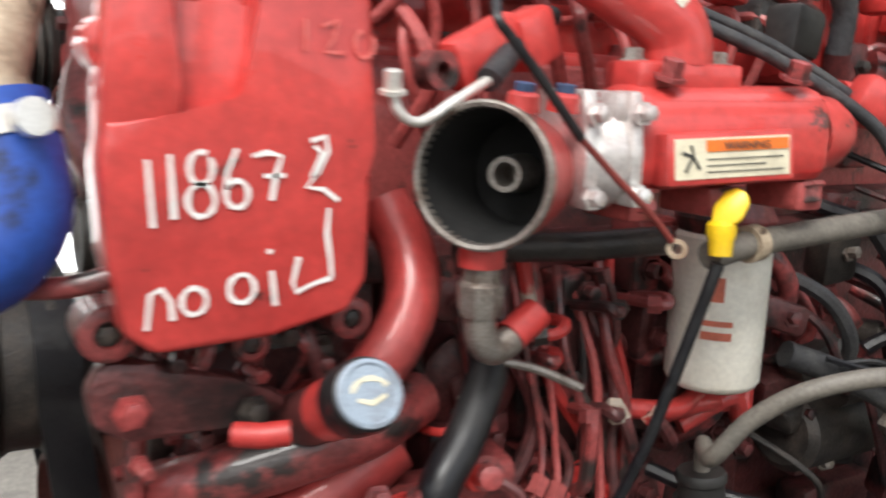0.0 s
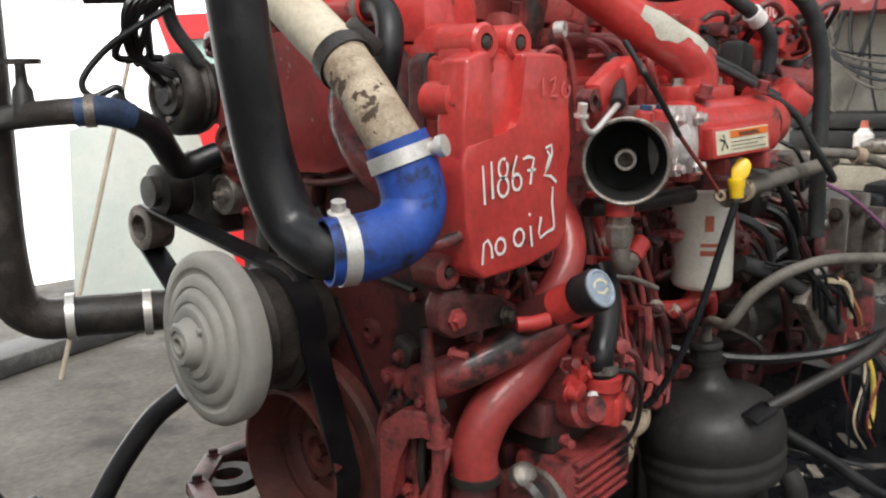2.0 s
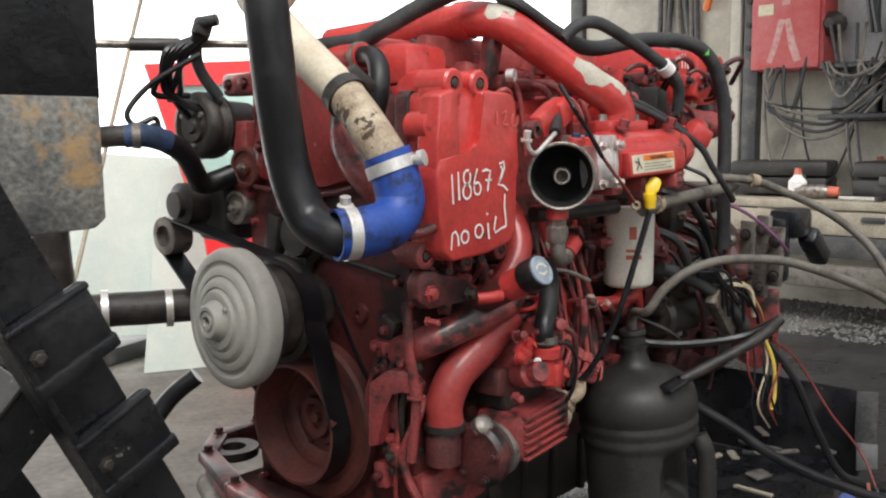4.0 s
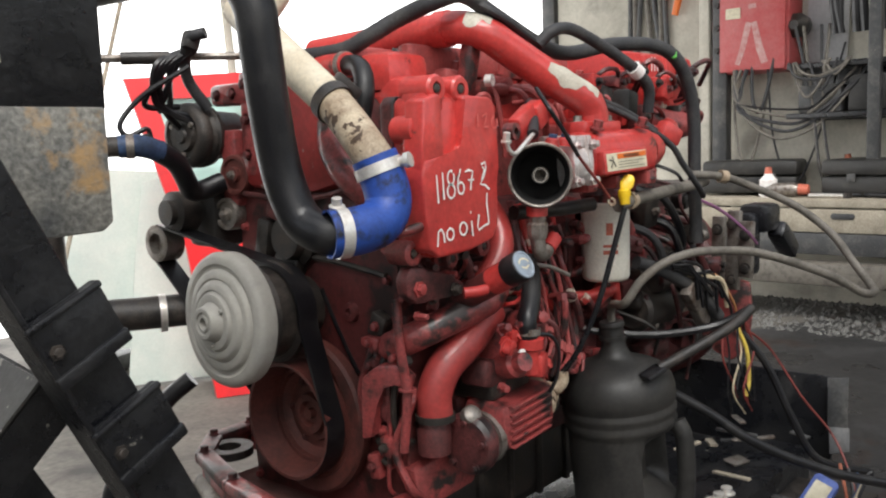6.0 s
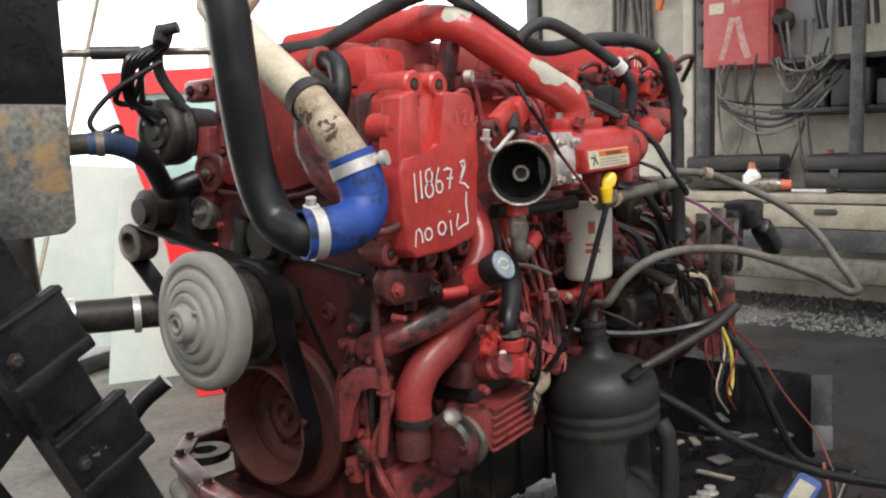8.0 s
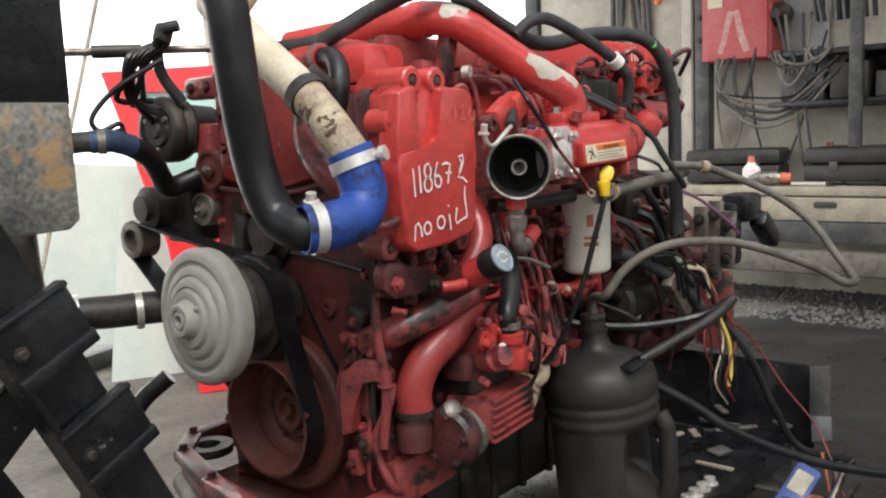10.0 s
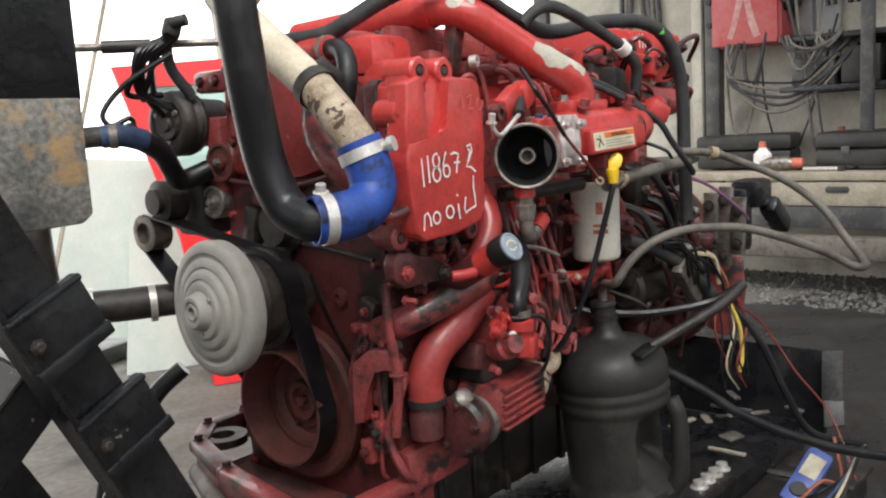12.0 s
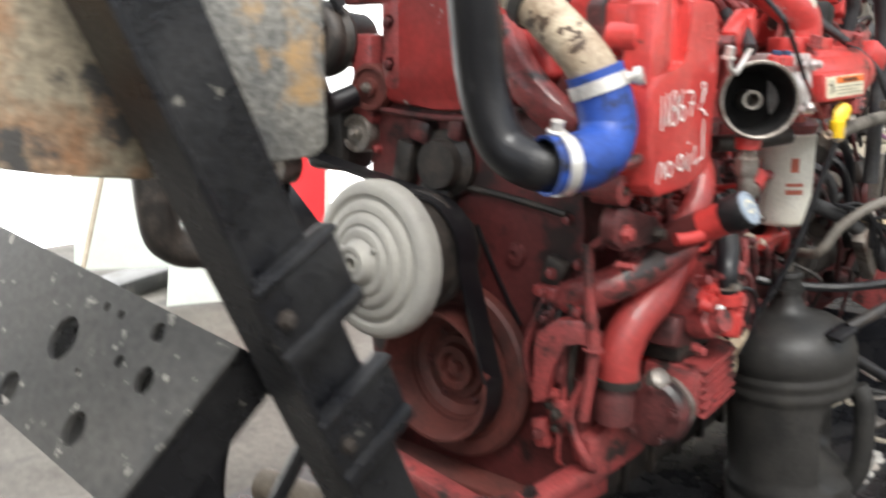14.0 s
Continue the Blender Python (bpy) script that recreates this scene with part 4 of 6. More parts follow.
part("pipe_flange", slab([(-0.06, -0.035), (0.06, -0.035), (0.07, 0.0), (0.06, 0.035), (-0.06, 0.035), (-0.07, 0.0)], Matrix.Translation((0.825, -0.452, 1.478)) @ pose(0, 0, 0, 0, 0, -10), 0.03, bev=0.005), RED, cross)
bolts("flange_bolt", [(0.825 + dx, -0.455 - dx * 0.17, 1.508) for dx in (-0.05, 0.05)], (0, 0, 1), cross, STEEL_DULL, 0.010)
part("pipe_stay", box((0.60, -0.285, 1.635), (0.035, 0.035, 0.12), rot=(8, 4, 0), bev=0.008), RED_DIRTY, cross)
part("stay_foot", box((0.61, -0.27, 1.59), (0.09, 0.05, 0.03), bev=0.008), RED_DIRTY, cross)
part("pipe_band", lathe([(-0.016, 0.036), (-0.016, 0.0395), (0.016, 0.0395), (0.016, 0.036)], (0.581, -0.235, 1.716), (0.1, -0.9, 0.02), 28), RED, cross)
# coolant stub and elbow at the front of the head
part("coolant_stub", tube([(0.40, 0.06, 1.635), (0.385, -0.05, 1.64), (0.372, -0.15, 1.638)], 0.026, 18), RED, engine)
part("stub_hose", tube([(0.374, -0.135, 1.638), (0.366, -0.18, 1.634), (0.35, -0.215, 1.612), (0.338, -0.228, 1.57), (0.335, -0.215, 1.52)], 0.021, 18), BLACK_RUBBER, engine)
part("hose_clamp", lathe([(-0.006, 0.0255), (-0.006, 0.029), (0.006, 0.029), (0.006, 0.0255)], (0.373, -0.14, 1.638), (0.1, 1, 0), 24), STEEL_DULL, engine)
bm = box((0.475, -0.13, 1.61), (0.13, 0.2, 0.11), bev=0.025)
box((0.47, -0.2, 1.56), (0.12, 0.14, 0.10), bev=0.025, bm=bm)
part("thermostat_housing", bm, RED, engine)
part("nameplate", box((0.60, -0.155, 1.665), (0.14, 0.07, 0.008), rot=(28, 0, 0), bev=0.002), DARK_STEEL, engine, "dark blue-grey nameplate")

# injector lines and clutter between head and cover
rg = random.Random(23)
for k in range(9):
    x = 0.55 + 0.065 * k
    a = V(x, -0.2, 1.56 + rg.uniform(-0.02, 0.02))
    b = V(x + rg.uniform(-0.05, 0.06), -0.30 - rg.uniform(0, 0.05), 1.52 + rg.uniform(-0.04, 0.05))
    c = V(x + rg.uniform(-0.02, 0.08), -0.30, 1.42 + rg.uniform(-0.03, 0.03))
    part("injector_line", tube([a, (a + b) / 2 + V(0, -0.03, 0.03), b, c], rg.choice((0.006, 0.008)), 8), RED_PALE, engine)
for k in range(6):
    x = 0.60 + 0.17 * k
    b = box((x, -0.22, 1.60 - 0.01 * (k % 2)), (0.07, 0.07, 0.06), rot=(0, rg.uniform(-10, 10), rg.uniform(-10, 10)), bev=0.012)
    hexbolt((x - 0.015, -0.26, 1.60), (0, -1, 0.3), 0.012, 0.02, b)
    hexbolt((x + 0.02, -0.23, 1.63), (0, -0.2, 1), 0.010, 0.02, b)
    part("injector_block", b, RED_PALE, engine)
part("fuel_rail", tube([(0.52, -0.27, 1.585), (0.9, -0.27, 1.59), (1.4, -0.25, 1.585)], 0.014, 12), RED_PALE, engine)
part("front_link", box((0.62, -0.41, 1.51), (0.085, 0.03, 0.05), rot=(0, -25, 10), bev=0.008), RED, engine)
part("front_link", box((0.68, -0.40, 1.525), (0.05, 0.04, 0.055), rot=(0, -25, 10), bev=0.008), RED, engine)
part("link_eye", lathe([(-0.012, 0.008), (-0.012, 0.018), (0.012, 0.018), (0.012, 0.008), (-0.012, 0.008)], (0.565, -0.42, 1.49), (0.1, -1, 0), 18), RED_DIRTY, engine)
part("steel_line", tube([(0.505, -0.450, 1.475), (0.510, -0.452, 1.456), (0.522, -0.453, 1.446), (0.538, -0.452, 1.447), (0.565, -0.450, 1.462), (0.607, -0.445, 1.484)], 0.0048, 10), STEEL, engine, "bare steel pressure line")
part("line_nut", hexbolt((0.506, -0.450, 1.470), (-0.1, -0.2, 1), 0.008, 0.018), STEEL, engine)
part("steel_loop", tube([(0.56, -0.30, 1.54), (0.585, -0.33, 1.57), (0.61, -0.33, 1.56), (0.62, -0.32, 1.52), (0.60, -0.31, 1.48)], 0.006, 8), RED_PALE, engine)
part("loop_end", lathe([(-0.008, 0.005), (-0.008, 0.013), (0.008, 0.013), (0.008, 0.005), (-0.008, 0.005)], (0.60, -0.34, 1.60), (0.3, -1, 0), 14), STEEL, engine)

# tee and drain under the inlet
bm = lathe([(0, 0), (0, 0.019), (0.012, 0.022), (0.03, 0.022), (0.034, 0.018), (0.05, 0.018), (0.05, 0)], (0.60, -0.455, 1.268), (0, 0, 1), 8)
part("drain_union", bm, STEEL_DULL, engine, "dull steel pipe union")
part("drain_neck", lathe([(0, 0), (0, 0.022), (0.02, 0.022), (0.02, 0)], (0.60, -0.455, 1.315), (0, 0, 1), 20), RED, engine)
part("drain_elbow", tube([(0.60, -0.455, 1.275), (0.604, -0.455, 1.245), (0.622, -0.452, 1.232), (0.655, -0.45, 1.248)], 0.0155, 14), STEEL_DULL, engine)
part("drain_hose", tube([(0.64, -0.452, 1.242), (0.672, -0.448, 1.262)], 0.017, 14, smooth=False), RED_WORN, engine)

# filter
fx, fy = 1.015, -0.372
head = part("filter_head", lathe([(0, 0), (0, 0.055), (0.02, 0.062), (0.045, 0.05), (0.06, 0.05), (0.06, 0)], (fx, fy, 1.312), (0, 0, 1), 32), RED_DIRTY, engine)
filt = part("fuel_filter", lathe([(0, 0), (0.0, 0.048), (0.004, 0.055), (0.012, 0.059), (0.185, 0.060), (0.192, 0.061), (0.197, 0.058), (0.197, 0)], (fx, fy, 1.117), (0, 0, 1), 48), WHITE_FILTER, engine, "white spin-on fuel filter with faded red print")
for z0, z1, a0, a1 in ((1.235, 1.265, 212, 228), (1.205, 1.212, 205, 240), (1.188, 1.198, 205, 240)):
    b = bmesh.new()
    vs = [[b.verts.new((fx + 0.0606 * math.cos(radians(a)), fy + 0.0606 * math.sin(radians(a)), z)) for z in (z0, z1)] for a in [a0 + (a1 - a0) * k / 8 for k in range(9)]]
    for p, q in zip(vs, vs[1:]):
        b.faces.new((p[0], q[0], q[1], p[1]))
    part("filter_print", b, DECAL_RED, filt)
for k in range(3):
    part("filter_pipe", tube([(0.90 + 0.05 * k, -0.34, 1.09 - 0.02 * k), (0.97 + 0.05 * k, -0.36, 1.085), (1.06 + 0.03 * k, -0.34, 1.10 - 0.03 * k), (1.16, -0.31, 1.06 + 0.03 * k)], 0.013, 12), RED, engine)
# fuel lines down the side
rg = random.Random(31)
for k in range(6):
    x = 0.70 + 0.034 * k + rg.uniform(-0.02, 0.02)
    e, g = rg.uniform(-0.03, 0.03), rg.uniform(-0.05, 0.05)
    pts = [(x + e, -0.29, 1.30 + g), (x + 0.01, -0.315, 1.18 + e), (x + 0.05 + g, -0.33, 1.07 + e), (x + 0.02 - e, -0.345, 1.0 + g * 0.5), (x - 0.07 + g, -0.37, 0.95 + e)]
    ln = part("fuel_line", tube(pts, rg.choice((0.006, 0.0075, 0.01)), 8), (RED_DIRTY, RED_DARK, RED_WORN)[k % 3], engine)
    part("line_nut", lathe([(-0.012, 0.0), (-0.012, 0.012), (0.012, 0.012), (0.012, 0)], pts[3], V(*pts[4]) - V(*pts[3]), 6), RED_WORN, ln)
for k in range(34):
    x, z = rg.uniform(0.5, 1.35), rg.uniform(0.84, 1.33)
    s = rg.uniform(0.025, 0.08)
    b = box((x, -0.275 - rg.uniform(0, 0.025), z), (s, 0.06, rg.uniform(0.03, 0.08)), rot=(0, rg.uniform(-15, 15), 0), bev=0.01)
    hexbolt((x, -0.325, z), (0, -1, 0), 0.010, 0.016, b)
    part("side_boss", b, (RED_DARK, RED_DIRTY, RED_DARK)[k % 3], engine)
for k in range(10):
    x, z = 0.95 + 0.06 * k, 1.2 + rg.uniform(-0.1, 0.12)
    part("red_hose", tube([(x, -0.28, z), (x + 0.02, -0.34, z - 0.03), (x + 0.05, -0.35, z - 0.09), (x + 0.02, -0.31, z - 0.14), (x, -0.27, z - 0.12)], rg.choice((0.008, 0.011, 0.014)), 10), RED_DIRTY, engine)
# small pipes, clips and nuts that crowd the side of the block
rg = random.Random(77)
for k in range(26):
    x, z = rg.uniform(0.47, 0.92), rg.uniform(0.90, 1.27)
    y = -0.325 - rg.uniform(0.0, 0.05)
    dx, dz = rg.uniform(-0.07, 0.07), rg.uniform(-0.10, 0.02)
    r = rg.choice((0.004, 0.005, 0.007, 0.009))
    p = part("small_pipe", tube([(x, y + 0.06, z), (x + dx * 0.2, y, z + 0.005), (x + dx * 0.7, y - 0.01, z + dz * 0.5), (x + dx, y, z + dz), (x + dx * 1.05, y + 0.06, z + dz - 0.01)], r, 8), rg.choice((RED_DIRTY, RED_DIRTY, RED_DARK, RED_WORN, BLACK_GREASE)), engine)
    part("pipe_nut", lathe([(-0.008, 0.0), (-0.008, r + 0.005), (0.008, r + 0.005), (0.008, 0)], (x + dx * 0.2, y, z + 0.005), (dx * 0.5, -0.01, dz * 0.5 - 0.005), 6), rg.choice((RED_DIRTY, RED_WORN, BLACK_GREASE)), p)
for k in range(14):
    x, z = rg.uniform(0.29, 0.50), rg.uniform(1.14, 1.27)
    part("bracket_stud", hexbolt((x, -0.345 - rg.uniform(0, 0.03), z), (rg.uniform(-0.5, 0.3), -1, rg.uniform(-0.3, 0.3)), rg.uniform(0.006, 0.011), rg.uniform(0.012, 0.03)), rg.choice((RED_DIRTY, RED_DARK, BLACK_GREASE)), engine)
for k in range(6):
    x = 0.30 + 0.035 * k
    part("oil_line", tube([(x, -0.30, 1.27), (x + rg.uniform(-0.02, 0.03), -0.37, 1.245), (x + rg.uniform(-0.03, 0.04), -0.365, 1.20 + rg.uniform(-0.03, 0.02)), (x + 0.02, -0.31, 1.16)], rg.choice((0.006, 0.008)), 8), (RED_DIRTY, RED_DARK)[k % 2], engine)
# fittings along the rear housing and the front of the gear case
rg = random.Random(21)
for k in range(12):
    x, z = 1.05 + 0.05 * k + rg.uniform(-0.02, 0.02), rg.uniform(1.50, 1.66)
    y = -0.30 - rg.uniform(0, 0.03)
    b = box((x, y, z), (rg.uniform(0.03, 0.06), 0.05, rg.uniform(0.03, 0.07)), rot=(0, rg.uniform(-20, 20), 0), bev=0.008)
    f = part("line_clamp", b, rg.choice((RED_DIRTY, RED_WORN, RED_DARK, BLACK_GREASE)), engine)
    part("clamp_bolt", hexbolt((x, y - 0.024, z), (0, -1, 0.1), 0.009, 0.012), rg.choice((RED_DARK, BLACK_GREASE)), f)
    part("rear_line", tube([(x, y, z), (x + 0.03, y - 0.03, z + 0.03), (x + 0.09, y - 0.03, z + rg.uniform(-0.03, 0.04)), (x + 0.13, y + 0.02, z - 0.03)], rg.choice((0.006, 0.008)), 8), rg.choice((RED_DIRTY, RED_DARK, BLACK_RUBBER)), engine)
for k in range(12):
    y, z = rg.uniform(-0.30, -0.19), rg.uniform(0.74, 1.12)
    x = 0.36 - rg.uniform(0, 0.025)
    b = box((x, y, z), (0.03, rg.uniform(0.02, 0.06), rg.uniform(0.02, 0.07)), rot=(rg.uniform(-30, 30), 0, 0), bev=0.006)
    f = part("case_bracket", b, rg.choice((RED_DIRTY, RED_DARK, RED_DARK, BLACK_GREASE)), engine)
    part("clamp_bolt", hexbolt((x - 0.014, y, z), (-1, -0.1, 0), 0.008, 0.012), rg.choice((RED_DARK, RED_DIRTY, BLACK_GREASE)), f)
for k in range(7):
    y, z = -0.20 - 0.017 * k, rg.uniform(0.92, 1.15)
    part("case_line", tube([(0.37, y, z), (0.345, y - 0.01, z - 0.03), (0.335, y + rg.uniform(-0.03, 0.03), z - 0.12), (0.345, y + rg.uniform(-0.02, 0.02), z - 0.2), (0.38, y, z - 0.23)], rg.choice((0.005, 0.007, 0.009)), 8), (RED_DIRTY, RED_DARK, BLACK_GREASE)[k % 3], engine)
rq = random.Random(58)
for k in range(7):
    x = 0.745 + 0.022 * k
    z = 1.27 - 0.02 * (k % 3)
    bend = rq.uniform(-0.03, 0.03)
    down = part("fuel_line", tube([(x, -0.30, z), (x + bend, -0.335, z - 0.10), (x + 0.02, -0.35, z - 0.19), (x + bend * 0.5, -0.37, 1.03 - 0.015 * k), (x - 0.05, -0.39, 0.985 - 0.01 * k), (x - 0.09, -0.385, 0.95)], rq.choice((0.0045, 0.006, 0.0075)), 8), (RED_DIRTY, RED_PALE, RED_DARK)[k % 3], engine)
    part("line_nut", lathe([(-0.012, 0.0), (-0.012, 0.0115), (0.012, 0.0115), (0.012, 0)], (x + bend * 0.5, -0.37, 1.03 - 0.015 * k), (-0.05, -0.02, -0.05), 6), RED_PALE, down)
part("thin_hose", tube([(0.585, -0.46, 1.07), (0.615, -0.475, 1.06), (0.64, -0.475, 1.02), (0.645, -0.465, 0.965), (0.64, -0.45, 0.93)], 0.0042, 8), BLACK_RUBBER, engine)
part("cooler_cover", lathe([(0, 0), (0, 0.058), (0.012, 0.062), (0.022, 0.05), (0.026, 0.03), (0.026, 0)], (0.70, -0.285, 1.14), (-0.1, -1, 0), 28), RED_DARK, engine)
# grey fuel pipe behind the dipstick
gp = part("grey_pipe", tube([(0.84, -0.508, 1.318), (0.90, -0.503, 1.325), (0.97, -0.50, 1.329), (1.118, -0.50, 1.337), (1.25, -0.50, 1.343), (1.31, -0.50, 1.350)], 0.0145, 14), GREY_HOSE, engine, "dusty grey fuel pipe")
part("pipe_clip", lathe([(0, 0.0145), (0, 0.020), (0.016, 0.020), (0.016, 0.0145)], (0.90, -0.503, 1.325), (1, 0.05, 0.08), 20), RUST_PIPE, gp, "rusty pipe clip")
part("long_black_pipe", tube([(0.62, -0.38, 1.318), (0.75, -0.40, 1.315), (0.86, -0.43, 1.32)], 0.016, 12), BLACK_GREASE, engine)

# dipstick
dp = V(0.829, -0.53, 1.345)
tubeb = part("dipstick_tube", tube([dp + V(0, 0, -0.03), (0.82, -0.515, 1.25), (0.795, -0.48, 1.10), (0.775, -0.43, 0.98), (0.77, -0.36, 0.9)], 0.0065, 12), BLACK_PAINT, engine, "black dipstick tube")
bm = lathe([(-0.022, 0), (-0.022, 0.011), (-0.008, 0.012), (0.0, 0.0145), (0.008, 0.0145), (0.012, 0.011), (0.012, 0)], dp, (0.05, 0.1, 1), 24)
slab([(-0.008, 0), (0.008, 0), (0.015, 0.016), (0.013, 0.034), (0.005, 0.042), (-0.005, 0.042), (-0.013, 0.034), (-0.015, 0.016)], facing(dp + V(-0.004, 0, 0.006), (-0.75, -0.5, 0.35), (0.25, -0.35, 1)), 0.006, bev=0.0025, bm=bm)
part("dipstick_handle", bm, YELLOW, tubeb, "yellow plastic dipstick handle")
# sensor lead over the inlet
lead = part("sensor_lead", tube([(0.60, -0.46, 1.575), (0.567, -0.510, 1.535), (0.578, -0.515, 1.518), (0.605, -0.520, 1.488), (0.650, -0.525, 1.436)], 0.0045, 8), BLACK_RUBBER, engine)
part("lead_sleeve", tube([(0.648, -0.525, 1.438), (0.690, -0.528, 1.402), (0.730, -0.531, 1.370), (0.760, -0.533, 1.342)], 0.0034, 8), WIRE_RED, lead)
part("ring_terminal", lathe([(-0.002, 0.005), (-0.002, 0.010), (0.002, 0.010), (0.002, 0.005), (-0.002, 0.005)], (0.766, -0.534, 1.334), (-0.5, -0.8, 0.3), 14), RUST_PIPE, lead)
part("sleeved_cable", tube([(0.76, -0.33, 1.555), (0.70, -0.37, 1.535), (0.65, -0.415, 1.512), (0.604, -0.446, 1.483)], 0.012, 12), LOOM, engine)

# front support casting below the crank
sup = [(0.14, -0.235), (0.22, -0.275), (0.44, -0.285), (0.54, -0.2), (0.52, 0.3), (0.48, 0.41), (0.36, 0.40), (0.27, 0.31), (0.20, 0.1)]
bm = box((0.40, 0.05, 0.66), (0.20, 0.5, 0.02), bev=0.005)
support = part("front_support", bm, RED_RUST, engine, "dull red front engine support")
for (x0, y0), (x1, y1) in zip(sup, sup[1:] + sup[:1]):
    a, b = V(x0, y0, 0.735), V(x1, y1, 0.735)
    d = b - a
    ang = math.degrees(math.atan2(d.y, d.x))
    part("support_flange", box((a + b) / 2, (d.length + 0.03, 0.045, 0.03), rot=(0, 0, ang), bev=0.008), RED_DIRTY if y0 + y1 < 0 else RED_DARK, support)
    part("support_web", box((a + b) / 2 + V(0, 0, -0.035), (d.length + 0.012, 0.016, 0.055), rot=(0, 0, ang), bev=0.004), RED_DIRTY, support)
part("support_eye", lathe([(0.0, 0.03), (0.0, 0.06), (0.02, 0.06), (0.02, 0.03), (0.0, 0.03)], (0.34, 0.31, 0.72), (0, 0, 1), 24), BLACK_GREASE, support)
bolts("support_bolt", [(x, y, 0.75) for x, y in sup], (0, 0, 1), support, RED_DARK, 0.011)
part("support_arm", box((0.45, -0.29, 0.77), (0.17, 0.05, 0.10), rot=(0, -8, -6), bev=0.014), RED_DIRTY, engine)
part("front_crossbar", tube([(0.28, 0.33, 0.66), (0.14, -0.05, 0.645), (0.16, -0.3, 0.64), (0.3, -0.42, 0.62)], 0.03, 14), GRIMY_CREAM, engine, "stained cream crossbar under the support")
oil_pan = part("oil_pan", box((0.98, 0.0, 0.62), (0.9, 0.34, 0.24), bev=0.05), BLACK_GREASE, engine, "greasy black oil pan")
for k in range(7):
    part("pan_rib", box((0.6 + 0.13 * k, -0.172, 0.62), (0.02, 0.02, 0.2), bev=0.005), BLACK_GREASE, oil_pan)

# bell housing at the back
bm = lathe([(0, 0.16), (0, 0.29), (0.02, 0.31), (0.05, 0.31), (0.055, 0.325), (0.075, 0.325), (0.08, 0.29), (0.08, 0.2), (0.02, 0.18), (0, 0.16)], (1.84, 0, 0.95), (1, 0, 0), 48)
part("bell_housing", bm, RED_DARK, engine)
ear = [(-0.06, -0.12), (0.0, -0.15), (0.05, -0.11), (0.062, 0.0), (0.055, 0.10), (0.0, 0.11), (-0.05, 0.10), (-0.03, 0.0)]
part("housing_ear", slab(ear, facing((1.76, -0.39, 0.91), (-1, -0.25, 0)), 0.03, bev=0.008), RED_DIRTY, engine, "chipped red flange of the flywheel housing")
for y, z0, z1 in ((-0.375, 1.02, 1.22), (-0.43, 1.0, 1.24), (-0.475, 1.04, 1.21)):
    pl = part("rear_stay", box((1.68 + (y + 0.4) * 0.3, y, (z0 + z1) / 2), (0.02, 0.042, z1 - z0), rot=(0, 3, -8), bev=0.004), STEEL_DULL, engine, "grimy bare steel stay")
    for z in (z0 + 0.03, z1 - 0.04):
        part("stay_bolt", hexbolt((1.667 + (y + 0.4) * 0.3, y, z), (-1, 0, 0), 0.012, 0.012), BLACK_GREASE, pl)
# starter motor and dark fittings low at the rear
part("starter_motor", lathe([(0, 0), (0, 0.05), (0.01, 0.062), (0.20, 0.062), (0.21, 0.05), (0.26, 0.046), (0.30, 0.04), (0.30, 0)], (1.22, -0.33, 1.0), (1, 0, 0), 28), BLACK_GREASE, engine, "greasy black starter motor")
part("starter_solenoid", lathe([(0, 0), (0, 0.028), (0.12, 0.028), (0.13, 0.015), (0.15, 0.015), (0.15, 0)], (1.26, -0.38, 1.075), (1, 0, 0), 20), BLACK_GREASE, engine)
rq = random.Random(12)
for k in range(26):
    x, z = rq.uniform(1.12, 1.62), rq.uniform(0.84, 1.3)
    y = -0.31 - rq.uniform(0, 0.07) - 0.04 * (x > 1.4)
    b = part("rear_fitting", box((x, y, z), (rq.uniform(0.03, 0.10), 0.05, rq.uniform(0.03, 0.10)), rot=(rq.uniform(-20, 20), rq.uniform(-30, 30), rq.uniform(-20, 20)), bev=0.01), rq.choice((BLACK_GREASE, BLACK_GREASE, BLACK_PLASTIC, RED_DARK)), engine)
    part("fitting_nut", hexbolt((x, y - 0.026, z), (rq.uniform(-0.5, 0.2), -1, 0.2), 0.009, 0.014), rq.choice((BLACK_GREASE, RED_DARK, STEEL_DULL)), b)
for k in range(14):
    x, z = rq.uniform(1.10, 1.5), rq.uniform(0.95, 1.42)
    part("rear_cable", tube([(x, -0.32, z), (x + 0.03, -0.39, z - 0.03), (x + rq.uniform(0.0, 0.12), -0.41, z - rq.uniform(0.05, 0.16)), (x + rq.uniform(0.05, 0.22), -0.38, z - rq.uniform(0.1, 0.25))], rq.choice((0.005, 0.007, 0.011)), 8), rq.choice((BLACK_RUBBER, LOOM, RED_DARK, BLACK_GREASE)), engine)
bm = box((1.7, -0.2, 1.12), (0.10, 0.16, 0.42), bev=0.02)
for k in range(5):
    hexbolt((1.645, -0.24 + 0.03 * (k % 2), 0.95 + 0.08 * k), (-1, 0, 0), 0.016, 0.016, bm)
part("rear_plate", bm, STEEL_DULL, engine)
bm = box((1.9, -0.42, 1.2), (0.12, 0.10, 0.09), bev=0.02)
box((1.84, -0.40, 1.12), (0.06, 0.08, 0.2), bev=0.02, bm=bm)
box((2.0, -0.46, 1.12), (0.16, 0.06, 0.06), rot=(0, 35, 0), bev=0.015, bm=bm)
part("rear_mount", bm, BLACK_PAINT, engine)
part("rear_turn_red", tube([(1.35, -0.3, 1.52), (1.48, -0.34, 1.50), (1.58, -0.32, 1.53)], 0.04, 16), RED_DIRTY, engine)
